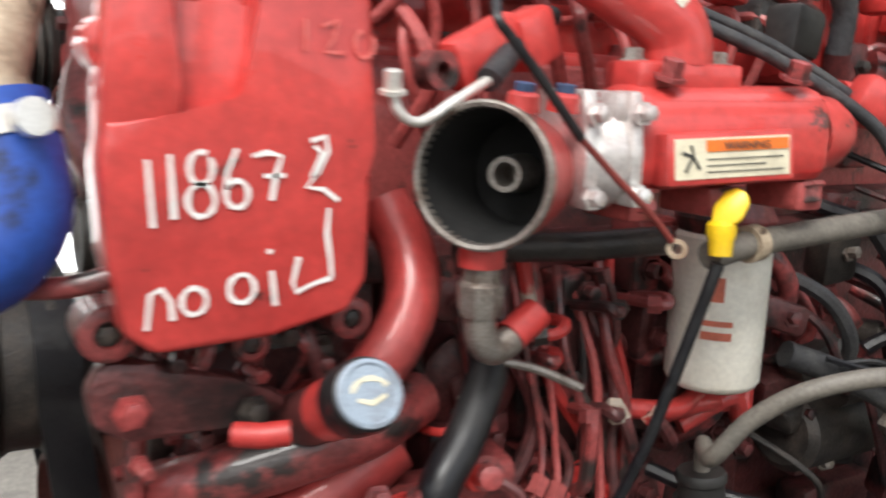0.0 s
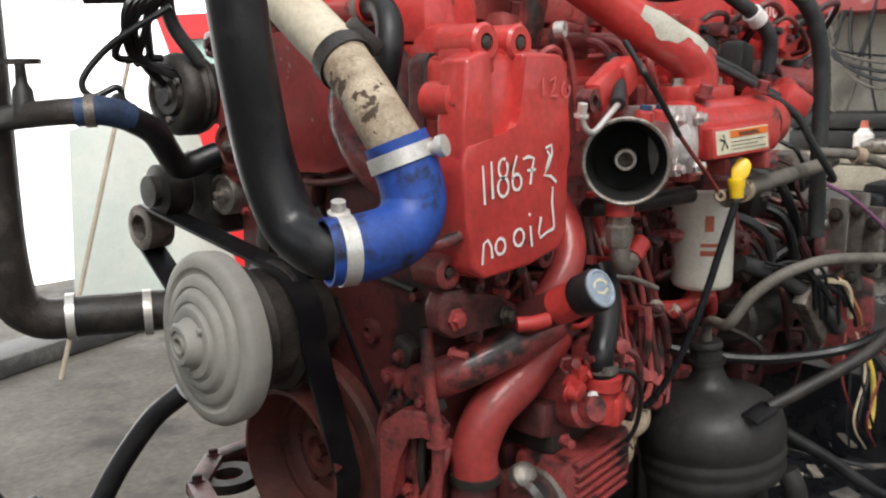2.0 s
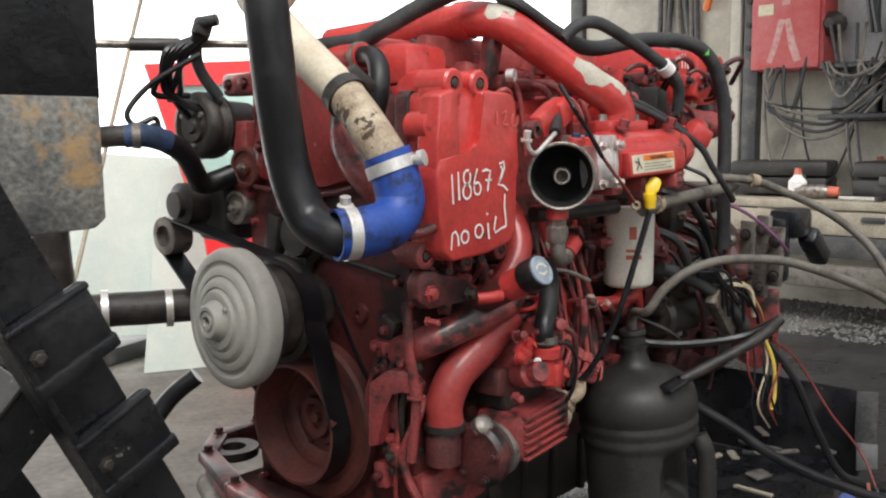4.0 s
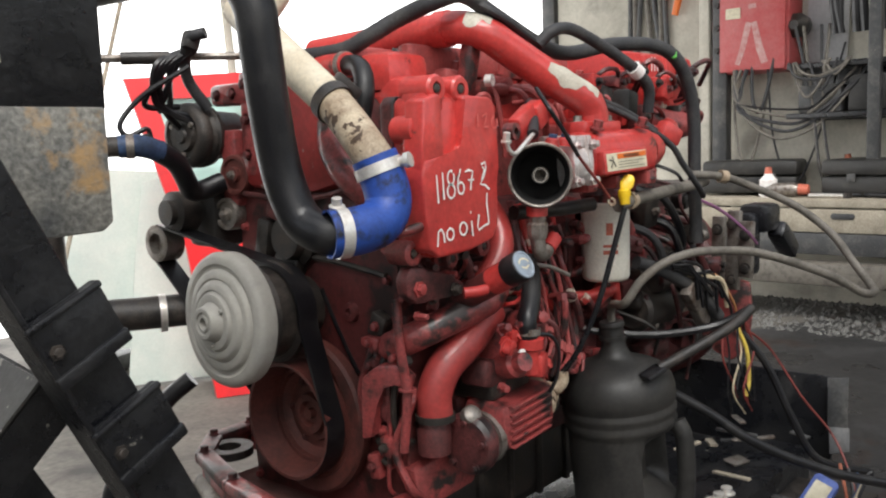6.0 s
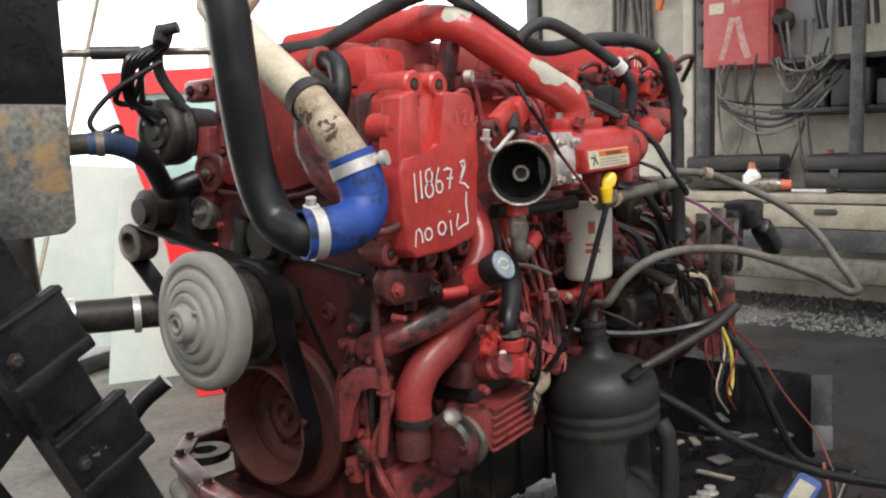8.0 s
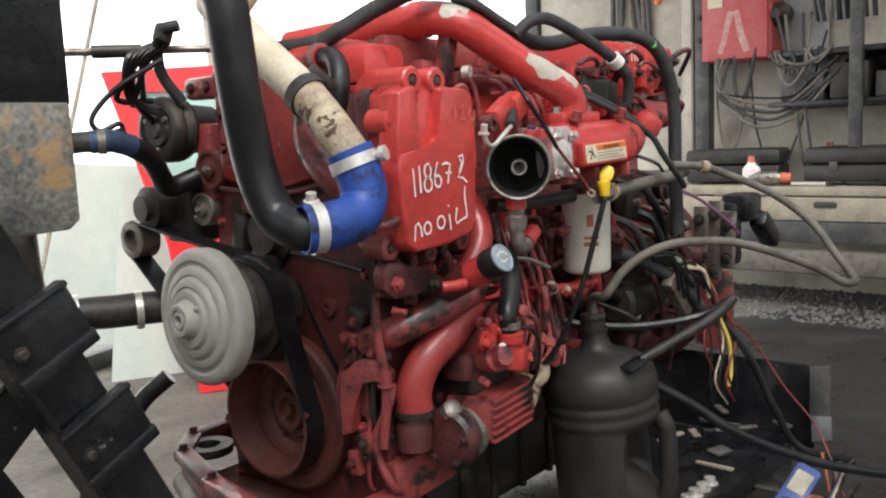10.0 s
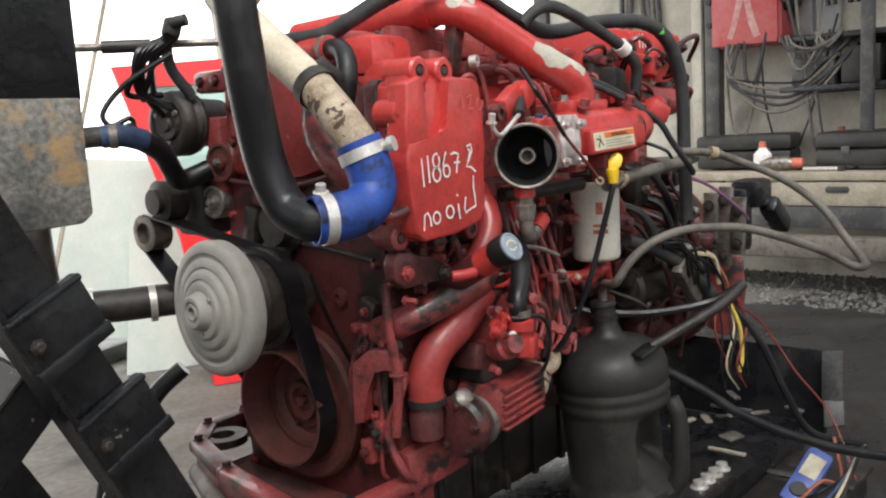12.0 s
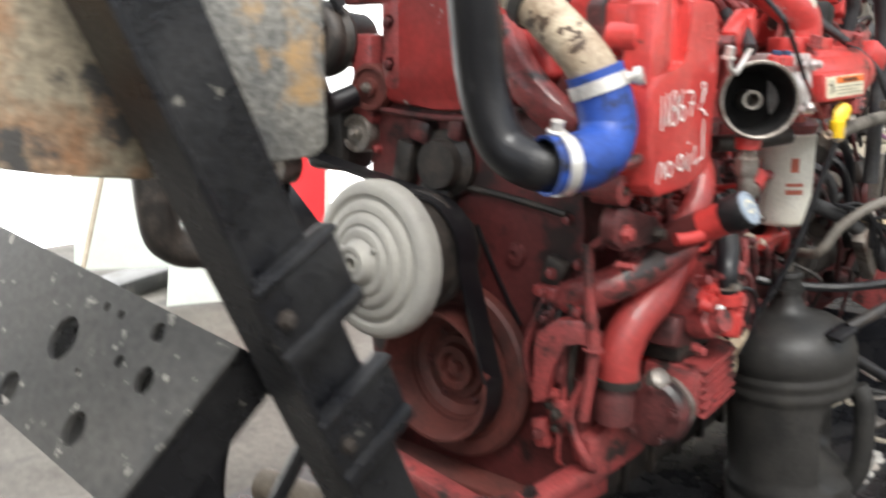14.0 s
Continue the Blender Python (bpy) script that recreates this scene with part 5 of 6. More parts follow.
part("rear_outlet", tube([(1.22, -0.36, 1.475), (1.3, -0.38, 1.47), (1.38, -0.36, 1.49)], 0.03, 16), RED, engine)

# ---- coolant hose in front ----
SPOT = Matrix.Translation((-0.016, 0.017, 0.0))
hose = thing("coolant_hose", (0.1, -0.3, 1.3), "black coolant hose and cream pipe joined by a blue silicone elbow", "hose")
hh = part("rubber_hose", tube([(0.15, -0.40, 1.322), (0.126, -0.372, 1.321), (0.116, -0.325, 1.342), (0.107, -0.302, 1.385), (0.096, -0.290, 1.45), (0.080, -0.290, 1.55), (0.070, -0.290, 1.64), (0.064, -0.285, 1.715), (0.054, -0.245, 1.765), (0.035, -0.16, 1.782), (0.01, 0.0, 1.79), (-0.01, 0.2, 1.79)], 0.0365, 24), BLACK_RUBBER, hose, "scuffed black rubber hose")
be = part("blue_elbow", tube([(0.107, -0.395, 1.324), (0.155, -0.413, 1.326), (0.205, -0.42, 1.337), (0.232, -0.418, 1.366), (0.233, -0.411, 1.405), (0.223, -0.397, 1.452)], 0.042, 28, hollow=0.1), BLUE_SILICONE, hose, "blue silicone elbow with black scuffs")
for c, ax, r in ((V(0.128, -0.404, 1.325), V(1, -0.37, 0.03), 0.0435), (V(0.2275, -0.4035, 1.43), V(-0.2, 0.3, 1), 0.0435)):
    cl = part("hose_clamp", lathe([(-0.010, r - 0.002), (-0.010, r + 0.001), (0.010, r + 0.001), (0.010, r - 0.002)], c, ax, 40), STEEL, hose, "shiny steel band clamp")
part("clamp_screw", lathe([(0, 0), (0, 0.013), (0.006, 0.014), (0.008, 0.009), (0.02, 0.009), (0.02, 0)], (0.126, -0.400, 1.366), (-0.2, -0.25, 1), 16), STEEL, hose)
part("clamp_screw", lathe([(0, 0), (0, 0.009), (0.012, 0.009), (0.014, 0.014), (0.024, 0.014), (0.026, 0)], (0.24, -0.44, 1.44), (0.35, -1, 0.25), 16), STEEL, hose)
part("steel_pipe", tube([(0.226, -0.402, 1.44), (0.217, -0.386, 1.468), (0.232, -0.33, 1.512), (0.248, -0.27, 1.553)], 0.035, 24), RUST_PIPE, hose, "cream pipe end stained with rust")
part("cream_pipe", tube([(0.244, -0.28, 1.546), (0.25, -0.255, 1.563), (0.245, -0.195, 1.61), (0.255, -0.11, 1.665), (0.275, -0.02, 1.72), (0.31, 0.08, 1.77)], 0.0365, 24), CREAM_PIPE, hose, "stained cream pipe")
part("pipe_strap", lathe([(-0.012, 0.037), (-0.012, 0.041), (0.012, 0.041), (0.012, 0.037)], (0.248, -0.268, 1.554), (-0.05, -0.79, -0.55), 32), BLACK_GREASE, hose)
part("strap_arm", box((0.285, -0.27, 1.585), (0.06, 0.018, 0.025), rot=(0, 40, -20), bev=0.005), BLACK_GREASE, hose)
part("elbow_branch", tube([(0.29, 0.0, 1.74), (0.33, -0.02, 1.80), (0.36, -0.02, 1.86)], 0.034, 16), CREAM_PIPE, hose)
SPOT = Matrix.Identity(4)

# thin blue hose and black stand pipe with valve
stand_pipe = thing("coolant_standpipe", (0.1, 0.5, 0.6), "black steel standpipe with hand valve beside the fan hub", "pipe")
part("pipe", tube([(0.02, 0.50, 2.2), (0.02, 0.50, 1.6), (0.02, 0.50, 1.2), (0.06, 0.50, 1.10), (0.16, 0.46, 1.088), (0.26, 0.40, 1.088), (0.38, 0.33, 1.088)], 0.040, 18), BLACK_GREASE, stand_pipe)
for c in ((0.12, 0.475, 1.09), (0.245, 0.41, 1.085)):
    part("hose_clamp", lathe([(-0.008, 0.043), (-0.008, 0.046), (0.008, 0.046), (0.008, 0.043)], c, (1, -0.5, 0), 28), STEEL, stand_pipe)
vb = part("valve_body", tube([(0.02, 0.50, 1.47), (0.02, 0.36, 1.48), (0.045, 0.26, 1.487), (0.075, 0.228, 1.488)], 0.022, 14), BLACK_GREASE, stand_pipe)
part("valve_stem", lathe([(0, 0.02), (0.04, 0.016), (0.05, 0.01), (0.09, 0.008), (0.09, 0.0)], (0.02, 0.33, 1.485), (0, 0, 1), 14), BLACK_GREASE, vb)
part("valve_wheel", lathe([(-0.004, 0.024), (-0.004, 0.034), (0.004, 0.034), (0.004, 0.024), (-0.004, 0.024)], (0.02, 0.33, 1.57), (0, 0, 1), 24), BLACK_GREASE, vb)
blue_hose = thing("heater_hose", (0.1, 0.2, 1.45), "worn blue and black heater hose", "hose")
part("blue_sleeve", tube([(0.065, 0.235, 1.487), (0.10, 0.215, 1.488), (0.15, 0.215, 1.475)], 0.024, 16), BLUE_WORN, blue_hose)
part("black_tail", tube([(0.14, 0.215, 1.478), (0.19, 0.222, 1.45), (0.225, 0.24, 1.41), (0.25, 0.26, 1.385), (0.28, 0.265, 1.382), (0.33, 0.25, 1.40)], 0.0235, 16), BLACK_RUBBER, blue_hose)
part("hose_clamp", lathe([(-0.008, 0.0245), (-0.008, 0.027), (0.008, 0.027), (0.008, 0.0245)], (0.085, 0.223, 1.488), (1, -0.6, 0), 24), STEEL_DULL, blue_hose)
part("black_drain_hose", tube([(0.28, 0.36, 0.92), (0.22, 0.40, 0.86), (0.13, 0.42, 0.74), (0.08, 0.44, 0.6), (0.06, 0.46, 0.05)], 0.022, 14), BLACK_RUBBER, stand_pipe)

# ---- wiring ----
loom = thing("wiring_harness", (1.2, -0.35, 1.6), "black corrugated wiring harness draped over the engine", "wiring harness")
part("main_loom", tube([(0.36, 0.02, 1.665), (0.40, -0.10, 1.672), (0.43, -0.16, 1.70), (0.466, -0.21, 1.732), (0.50, -0.29, 1.762), (0.56, -0.31, 1.775), (0.64, -0.33, 1.738), (0.78, -0.345, 1.685), (0.92, -0.335, 1.674), (1.07, -0.37, 1.70), (1.20, -0.42, 1.698), (1.275, -0.45, 1.65), (1.325, -0.46, 1.54), (1.335, -0.46, 1.36), (1.345, -0.46, 1.18)], 0.018, 12, ridges=0.0007), LOOM, loom)
br = part("branch_loom", tube([(0.74, -0.37, 1.68), (0.765, -0.39, 1.708), (0.81, -0.405, 1.716), (0.87, -0.42, 1.698), (0.96, -0.445, 1.658), (1.02, -0.462, 1.624), (1.065, -0.468, 1.585), (1.075, -0.46, 1.53)], 0.014, 12, ridges=0.0006), LOOM, loom)
part("white_tape", tube([(1.005, -0.458, 1.634), (1.026, -0.463, 1.619)], 0.018, 14, smooth=False), PAINT_MARK, br, "band of white tape")
bm = box((1.255, -0.44, 1.672), (0.045, 0.02, 0.02), rot=(0, 15, 20), bev=0.004)
part("green_clip", bm, GREEN, loom, "bright green plastic clip")
for k in range(5):
    part("thin_cable", tube([(0.52 + 0.012 * k, -0.30, 1.775 + 0.01 * (k % 2)), (0.62, -0.31 - 0.012 * k, 1.765 - 0.008 * k), (0.74, -0.325 - 0.01 * k, 1.71 - 0.006 * k), (0.86, -0.33, 1.68)], 0.0075, 8), LOOM, loom)
part("cable_run", tube([(0.84, -0.42, 1.565), (0.95, -0.47, 1.52), (1.06, -0.52, 1.455), (1.10, -0.54, 1.40), (1.18, -0.55, 1.33), (1.3, -0.5, 1.31)], 0.0075, 10), LOOM, loom)
part("cable_run", tube([(0.86, -0.41, 1.575), (0.97, -0.45, 1.535), (1.07, -0.50, 1.475)], 0.0065, 10), LOOM, loom)
part("plug", box((1.08, -0.51, 1.475), (0.06, 0.04, 0.045), rot=(0, 30, -20), bev=0.008), RED, loom)
part("relay_box", box((1.07, -0.40, 1.555), (0.06, 0.05, 0.06), rot=(0, 10, 5), bev=0.01), BLACK_PLASTIC, loom)
part("purple_wire", tube([(1.33, -0.47, 1.30), (1.42, -0.5, 1.26), (1.55, -0.52, 1.19), (1.62, -0.52, 1.15)], 0.0045, 6), WIRE_PURPLE, loom)
# loose tails at the back of the compressor
front_loom = thing("loose_cable_bundle", (0.3, 0.3, 1.6), "loose greasy cable bundle with plugs above the compressor", "cable bundle")
rg = random.Random(5)
part("cable_sheath", tube([(0.31, 0.26, 1.57), (0.27, 0.27, 1.63), (0.25, 0.25, 1.68), (0.24, 0.21, 1.72), (0.26, 0.18, 1.73)], 0.013, 10), LOOM, front_loom)
part("rod", tube([(-0.1, 0.42, 1.68), (0.12, 0.32, 1.68), (0.3, 0.22, 1.685), (0.4, 0.16, 1.685)], 0.009, 8), STEEL_DULL, front_loom)
part("rod_sleeve", tube([(0.13, 0.315, 1.68), (0.22, 0.265, 1.682)], 0.015, 10, smooth=False), BLACK_GREASE, front_loom)
for k in range(6):
    part("cable", tube([(0.26, 0.22 + 0.01 * k, 1.70), (0.23 - 0.01 * k, 0.26, 1.66), (0.20 + rg.uniform(-0.03, 0.04), 0.30, 1.58), (0.22 + 0.02 * k, 0.30 + rg.uniform(-0.02, 0.03), 1.53 + rg.uniform(-0.02, 0.05))], 0.0075, 6), BLACK_RUBBER, front_loom)
part("hanging_cable", tube([(0.24, 0.22, 1.66), (0.16, 0.28, 1.60), (0.11, 0.30, 1.54), (0.12, 0.29, 1.51), (0.16, 0.28, 1.525), (0.17, 0.28, 1.50)], 0.006, 8), BLACK_RUBBER, front_loom)
part("plug", box((0.165, 0.28, 1.495), (0.04, 0.025, 0.025), rot=(0, 40, 0), bev=0.004), BLACK_PLASTIC, front_loom)
part("plug", box((0.245, 0.215, 1.715), (0.035, 0.03, 0.04), rot=(0, 20, 0), bev=0.006), BLACK_PLASTIC, front_loom)
# cut wires low at the back
cut = thing("cut_wire_bundle", (1.45, -0.5, 0.95), "cut wire bundle with taped ends and bright loose wires", "wires")
part("taped_cable", tube([(1.12, -0.40, 1.15), (1.22, -0.44, 1.11), (1.33, -0.48, 1.04), (1.40, -0.50, 0.97)], 0.018, 10), LOOM, cut, "dark taped bundle")
for k in range(9):
    m = rg.choice((WIRE_PALE, BLACK_RUBBER, BLACK_RUBBER, COPPER, LOOM, BLACK_RUBBER))
    a = V(1.15 + 0.02 * k, -0.44 - 0.005 * k, 1.15 - 0.008 * k)
    part("wire", tube([a, a + V(0.05, -0.03, 0.0 + rg.uniform(-0.02, 0.015)), a + V(0.11, -0.05, -0.05 + rg.uniform(-0.03, 0.03)), a + V(0.14, -0.05, -0.11 + rg.uniform(-0.03, 0.03))], rg.choice((0.004, 0.005, 0.007)), 6), m, cut)
for k in range(8):
    m = (WIRE_RED, BLACK_RUBBER, BLACK_RUBBER, WIRE_PALE, WIRE_RED)[k % 5]
    a = V(1.43, -0.53, 0.96) + V(rg.uniform(-0.02, 0.03), rg.uniform(-0.02, 0.02), 0)
    part("wire", tube([a, a + V(rg.uniform(-0.06, 0.03), -0.02, -0.09), a + V(rg.uniform(-0.08, 0.02), -0.03, -0.18), a + V(rg.uniform(-0.03, 0.03), -0.03, -0.22 - rg.uniform(0, 0.06))], 0.0028, 6), m, cut)
part("yellow_wire", tube([(1.43, -0.54, 0.94), (1.45, -0.56, 0.87), (1.44, -0.57, 0.79), (1.42, -0.57, 0.75)], 0.006, 8), WIRE_YELLOW, cut, "thick yellow wire")
part("long_black_cable", tube([(1.46, -0.54, 0.92), (1.50, -0.60, 0.82), (1.52, -0.66, 0.68), (1.56, -0.72, 0.56), (1.70, -0.82, 0.50)], 0.011, 8), BLACK_RUBBER, cut)
part("long_red_wire", tube([(1.46, -0.53, 0.94), (1.56, -0.58, 0.86), (1.60, -0.66, 0.72), (1.62, -0.75, 0.60), (1.55, -0.84, 0.45)], 0.0032, 6), WIRE_RED, cut)
part("bracket_plate", box((1.34, -0.47, 1.03), (0.16, 0.03, 0.10), rot=(0, 45, 0), bev=0.005), STEEL_DULL, cut)

# ---- chassis under the engine ----
chassis = thing("chassis_rail", (1.2, -0.45, 0.3), "black steel truck chassis rail with bolt heads", "chassis rail")
rail_shape = [(-0.11, -0.131), (0.11, -0.131), (0.11, -0.119), (-0.098, -0.119), (-0.098, 0.119), (0.11, 0.119), (0.11, 0.131), (-0.11, 0.131)]
part("rail", slab([(x - 0.47, z + 0.33) for x, z in rail_shape], Matrix(((0, 0, 1, -0.3), (1, 0, 0, 0), (0, 1, 0, 0), (0, 0, 0, 1))), 2.22, bev=0.002, segs=1), BLACK_PAINT, chassis)
for x, y in ((1.26, -0.52), (1.31, -0.52), (1.36, -0.52), (1.41, -0.52)):
    part("bolt", hexbolt((x, y, 0.462), (0, 0, 1), 0.016, 0.018), STEEL, chassis)
part("far_rail", slab([(0.94 - (x - 0.0) - 0.47, z + 0.33) for x, z in rail_shape], Matrix(((0, 0, 1, -0.3), (1, 0, 0, 0), (0, 1, 0, 0), (0, 0, 0, 1))), 2.22, bev=0.002, segs=1), BLACK_PAINT, chassis)
# Added black plate covers the floor, in place of shadow under the engine.
part("shade_plate", box((1.15, -0.12, 0.43), (1.5, 0.5, 0.02), bev=0.004), BLACK_PAINT, chassis)
part("cross_plate", box((1.93, -0.29, 0.565), (0.014, 0.71, 0.27), bev=0.003), BLACK_PAINT, chassis, "black cross plate")
eb = part("end_bracket", slab([(-0.028, -0.02), (0.03, -0.02), (0.032, 0.155), (-0.028, 0.15)], facing((1.90, -0.668, 0.555), (-0.9, -0.35, 0.05)), 0.012, bev=0.003), DARK_STEEL, chassis, "grey bent end bracket")
part("bracket_foot", slab([(-0.028, -0.085), (0.03, -0.075), (0.032, 0.0), (-0.028, 0.0)], facing((1.90, -0.672, 0.548), (-0.85, -0.35, 0.45)), 0.012, bev=0.003), DARK_STEEL, eb)
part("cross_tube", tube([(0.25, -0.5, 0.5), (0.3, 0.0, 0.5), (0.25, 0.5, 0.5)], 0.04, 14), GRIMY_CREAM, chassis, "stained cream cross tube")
rg = random.Random(9)
scrap = thing("scrap_pile", (1.6, -0.5, 0.47), "scraps of cardboard and steel plate on the chassis rail", "scrap")
for k in range(9):
    part("scrap_piece", box((1.45 + rg.uniform(0, 0.4), -0.42 - rg.uniform(-0.06, 0.2), 0.475 + 0.012 * k), (rg.uniform(0.05, 0.16), rg.uniform(0.015, 0.05), 0.008), rot=(rg.uniform(-8, 8), rg.uniform(-8, 8), rg.uniform(0, 180)), bev=0.002), (STEEL_DULL, BENCH_WOOD, DARK_STEEL)[k % 3], scrap)

# ---- black bottle ----
bottle = thing("water_bottle", (0.98, -0.44, 0.465), "large dusty black plastic water bottle with moulded handle", "bottle")
bp = V(0.997, -0.447, 0.466)
bax = V(-0.055, 0.06, 1)
bm = lathe([(0, 0), (0, 0.115), (0.012, 0.133), (0.03, 0.139), (0.06, 0.139), (0.068, 0.134), (0.078, 0.134), (0.086, 0.138), (0.10, 0.136)] + [(0.115 + 0.0125 * k, 0.131) for k in range(15)] + [(0.298, 0.132), (0.306, 0.137), (0.316, 0.1385), (0.324, 0.136), (0.330, 0.1355), (0.338, 0.139), (0.348, 0.1395), (0.355, 0.136), (0.360, 0.136), (0.366, 0.140), (0.395, 0.140), (0.42, 0.134), (0.44, 0.120), (0.454, 0.098), (0.463, 0.072), (0.470, 0.050), (0.478, 0.039), (0.49, 0.034), (0.50, 0.030), (0.545, 0.028), (0.548, 0.031), (0.556, 0.031), (0.56, 0.028), (0.56, 0.0)], bp, bax, 64)
hd = V(0.16, -0.98, 0).normalized()
for v in bm.verts:
    rel = v.co - bp
    flat = V(rel.x, rel.y, 0)
    if flat.length > 0.06 and 0.06 < rel.z < 0.32:
        side = max(0.0, flat.normalized().dot(hd) - 0.55) / 0.45
        high = max(0.0, 1 - abs(rel.z - 0.205) / 0.10)
        v.co -= hd * 0.085 * min(1, side * 1.6) * min(1, high * 1.8)
part("bottle_body", bm, BLACK_PLASTIC, bottle)
q = bp + hd * 0.128
part("handle", tube([q - hd * 0.012 + V(0, 0, 0.32), q + hd * 0.006 + V(0, 0, 0.28), q + hd * 0.012 + V(0, 0, 0.2), q + hd * 0.008 + V(0, 0, 0.13), q - hd * 0.012 + V(0, 0, 0.085)], 0.022, 16), BLACK_PLASTIC, bottle)
part("neck_ring", lathe([(0.515, 0.029), (0.515, 0.034), (0.525, 0.034), (0.525, 0.029)], bp, bax, 32), BLACK_PLASTIC, bottle)
bottle_hose = thing("bottle_hose", (0.96, -0.42, 1.02), "dusty grey drain hose looping out of the black bottle", "hose")
part("hose", tube([bp + V(-0.028, 0.03, 0.50), (0.958, -0.42, 1.06)] + [(0.88, -0.5, 1.09), (0.9, -0.53, 1.14), (0.93, -0.57, 1.18), (0.99, -0.61, 1.2), (1.06, -0.65, 1.2), (1.14, -0.7, 1.19), (1.21, -0.77, 1.16), (1.28, -0.84, 1.12), (1.33, -0.89, 1.08), (1.35, -0.91, 1.08), (1.37, -0.9, 1.09), (1.4, -0.85, 1.14), (1.44, -0.78, 1.21), (1.43, -0.69, 1.28), (1.38, -0.6, 1.33), (1.31, -0.55, 1.36), (1.23, -0.5, 1.37)], 0.0102, 12), GREY_HOSE, bottle_hose)
part("hose_clip", lathe([(-0.01, 0.0115), (-0.01, 0.017), (0.01, 0.017), (0.01, 0.0115)], (1.31, -0.55, 1.36), V(*(1.23, -0.5, 1.37)) - V(*(1.38, -0.6, 1.33)), 18), RUST_PIPE, bottle_hose, "rusty hose clip")
bar = thing("pry_bar", (0.93, -0.55, 0.93), "dark steel pry bar resting across the black bottle", "pry bar")
part("shaft", tube([(0.94, -0.553, 0.930), (1.02, -0.60, 0.965), (1.12, -0.655, 1.01), (1.19, -0.675, 1.045)], 0.0125, 12), BLACK_GREASE, bar)
part("blade", box((0.925, -0.545, 0.922), (0.05, 0.045, 0.012), rot=(0, -25, -28), bev=0.003), BLACK_PAINT, bar)
part("cable_tail", tube([(1.19, -0.675, 1.045), (1.15, -0.6, 1.0), (1.05, -0.5, 0.985), (0.98, -0.40, 0.99), (0.95, -0.34, 1.0)], 0.010, 8), BLACK_RUBBER, bar)
floor_cable = alone("battery_cable", tube([(1.10, -0.5, 0.83), (1.16, -0.58, 0.77), (1.22, -0.66, 0.70), (1.32, -0.76, 0.63), (1.45, -0.88, 0.57), (1.6, -1.0, 0.54), (1.8, -1.1, 0.6)], 0.013, 10), BLACK_RUBBER, "thick black battery cable hanging beside the bottle", "cable")
meter = thing("multimeter", (1.36, -0.72, 0.42), "blue handheld test meter with white screen lying among leads", "meter")
mm = facing((1.39, -0.76, 0.50), (-0.62, -0.25, 0.75), (0.45, -0.3, 0.8)) @ Matrix.Diagonal((0.8, 0.95, 1, 1))
mb = part("case", slab([(-0.04, -0.09), (0.04, -0.09), (0.042, 0.085), (0.03, 0.095), (-0.03, 0.095), (-0.042, 0.085)], mm @ pose(0, 0, -0.03), 0.03, bev=0.006), METER_BLUE, meter)
part("screen", slab([(-0.028, 0.0), (0.028, 0.0), (0.028, 0.07), (-0.028, 0.07)], mm, 0.002, bev=0), DECAL_WHITE, meter)
part("dial", lathe([(0, 0.0), (0, 0.022), (0.006, 0.02), (0.006, 0)], mm @ V(0, -0.045, 0), mm.to_3x3() @ V(0, 0, 1), 20), BLACK_PLASTIC, meter)
for k in range(5):
    part("test_lead", tube([mm @ V(0.02, -0.08, 0), mm @ V(0.05 + 0.02 * k, -0.02 * k, 0.02), mm @ V(0.09, 0.05 + 0.03 * k, -0.02), mm @ V(0.03 * k, 0.16, -0.02)], 0.0045, 6), (ORANGE_TOOL, BLACK_RUBBER, BLUE_WORN, WIRE_PALE, BLACK_RUBBER)[k], meter)
tray = thing("battery_tray", (1.15, -0.70, 0.1), "black steel battery tray beside the chassis rail", "tray")
part("tray_box", box((1.15, -0.70, 0.245), (1.28, 0.21, 0.28), bev=0.008), BLACK_PAINT, tray)
part("tray_lid", box((1.15, -0.70, 0.392), (1.31, 0.235, 0.016), bev=0.004), BLACK_GREASE, tray)
for x in (0.7, 1.15, 1.6):
    part("tray_strap", box((x, -0.70, 0.404), (0.03, 0.24, 0.006), bev=0.002), DARK_STEEL, tray)
part("tray_foot", box((1.15, -0.70, 0.052), (1.2, 0.18, 0.106), bev=0.004), BLACK_PAINT, tray)

# ---- black front frame of the truck ----
frame_thing = thing("front_frame", (-0.25, -0.4, 0.0), "chipped black steel front end frame with strapped diagonal post", "frame")
pa, pb = V(-0.634, -0.43, 1.72), V(-0.06, -0.40, 0.55)
dirn = (pb - pa).normalized()
sidev = V(dirn.z, 0, -dirn.x)
mid = (pa + pb) / 2
ang = math.degrees(math.atan2(-dirn.z, math.hypot(dirn.x, dirn.y)))
L = (pb - pa).length
yaw = math.degrees(math.atan2(dirn.y, dirn.x))
mid = mid - sidev * 0.006
channel = [(-0.045, 0.0), (0.037, 0.0), (0.037, -0.024), (0.045, -0.024), (0.045, 0.040), (0.037, 0.040), (0.037, 0.008), (-0.037, 0.008), (-0.037, 0.040), (-0.045, 0.040)]
back = dirn.cross(sidev)
back = back if back.y > 0 else -back
m_post = Matrix((sidev, back, dirn)).transposed().to_4x4()
m_post.translation = mid - dirn * L / 2 - back * 0.004
bm = slab(channel, m_post, L, bev=0.002, segs=1)
post = part("diagonal_post", bm, BLACK_PAINT, frame_thing)
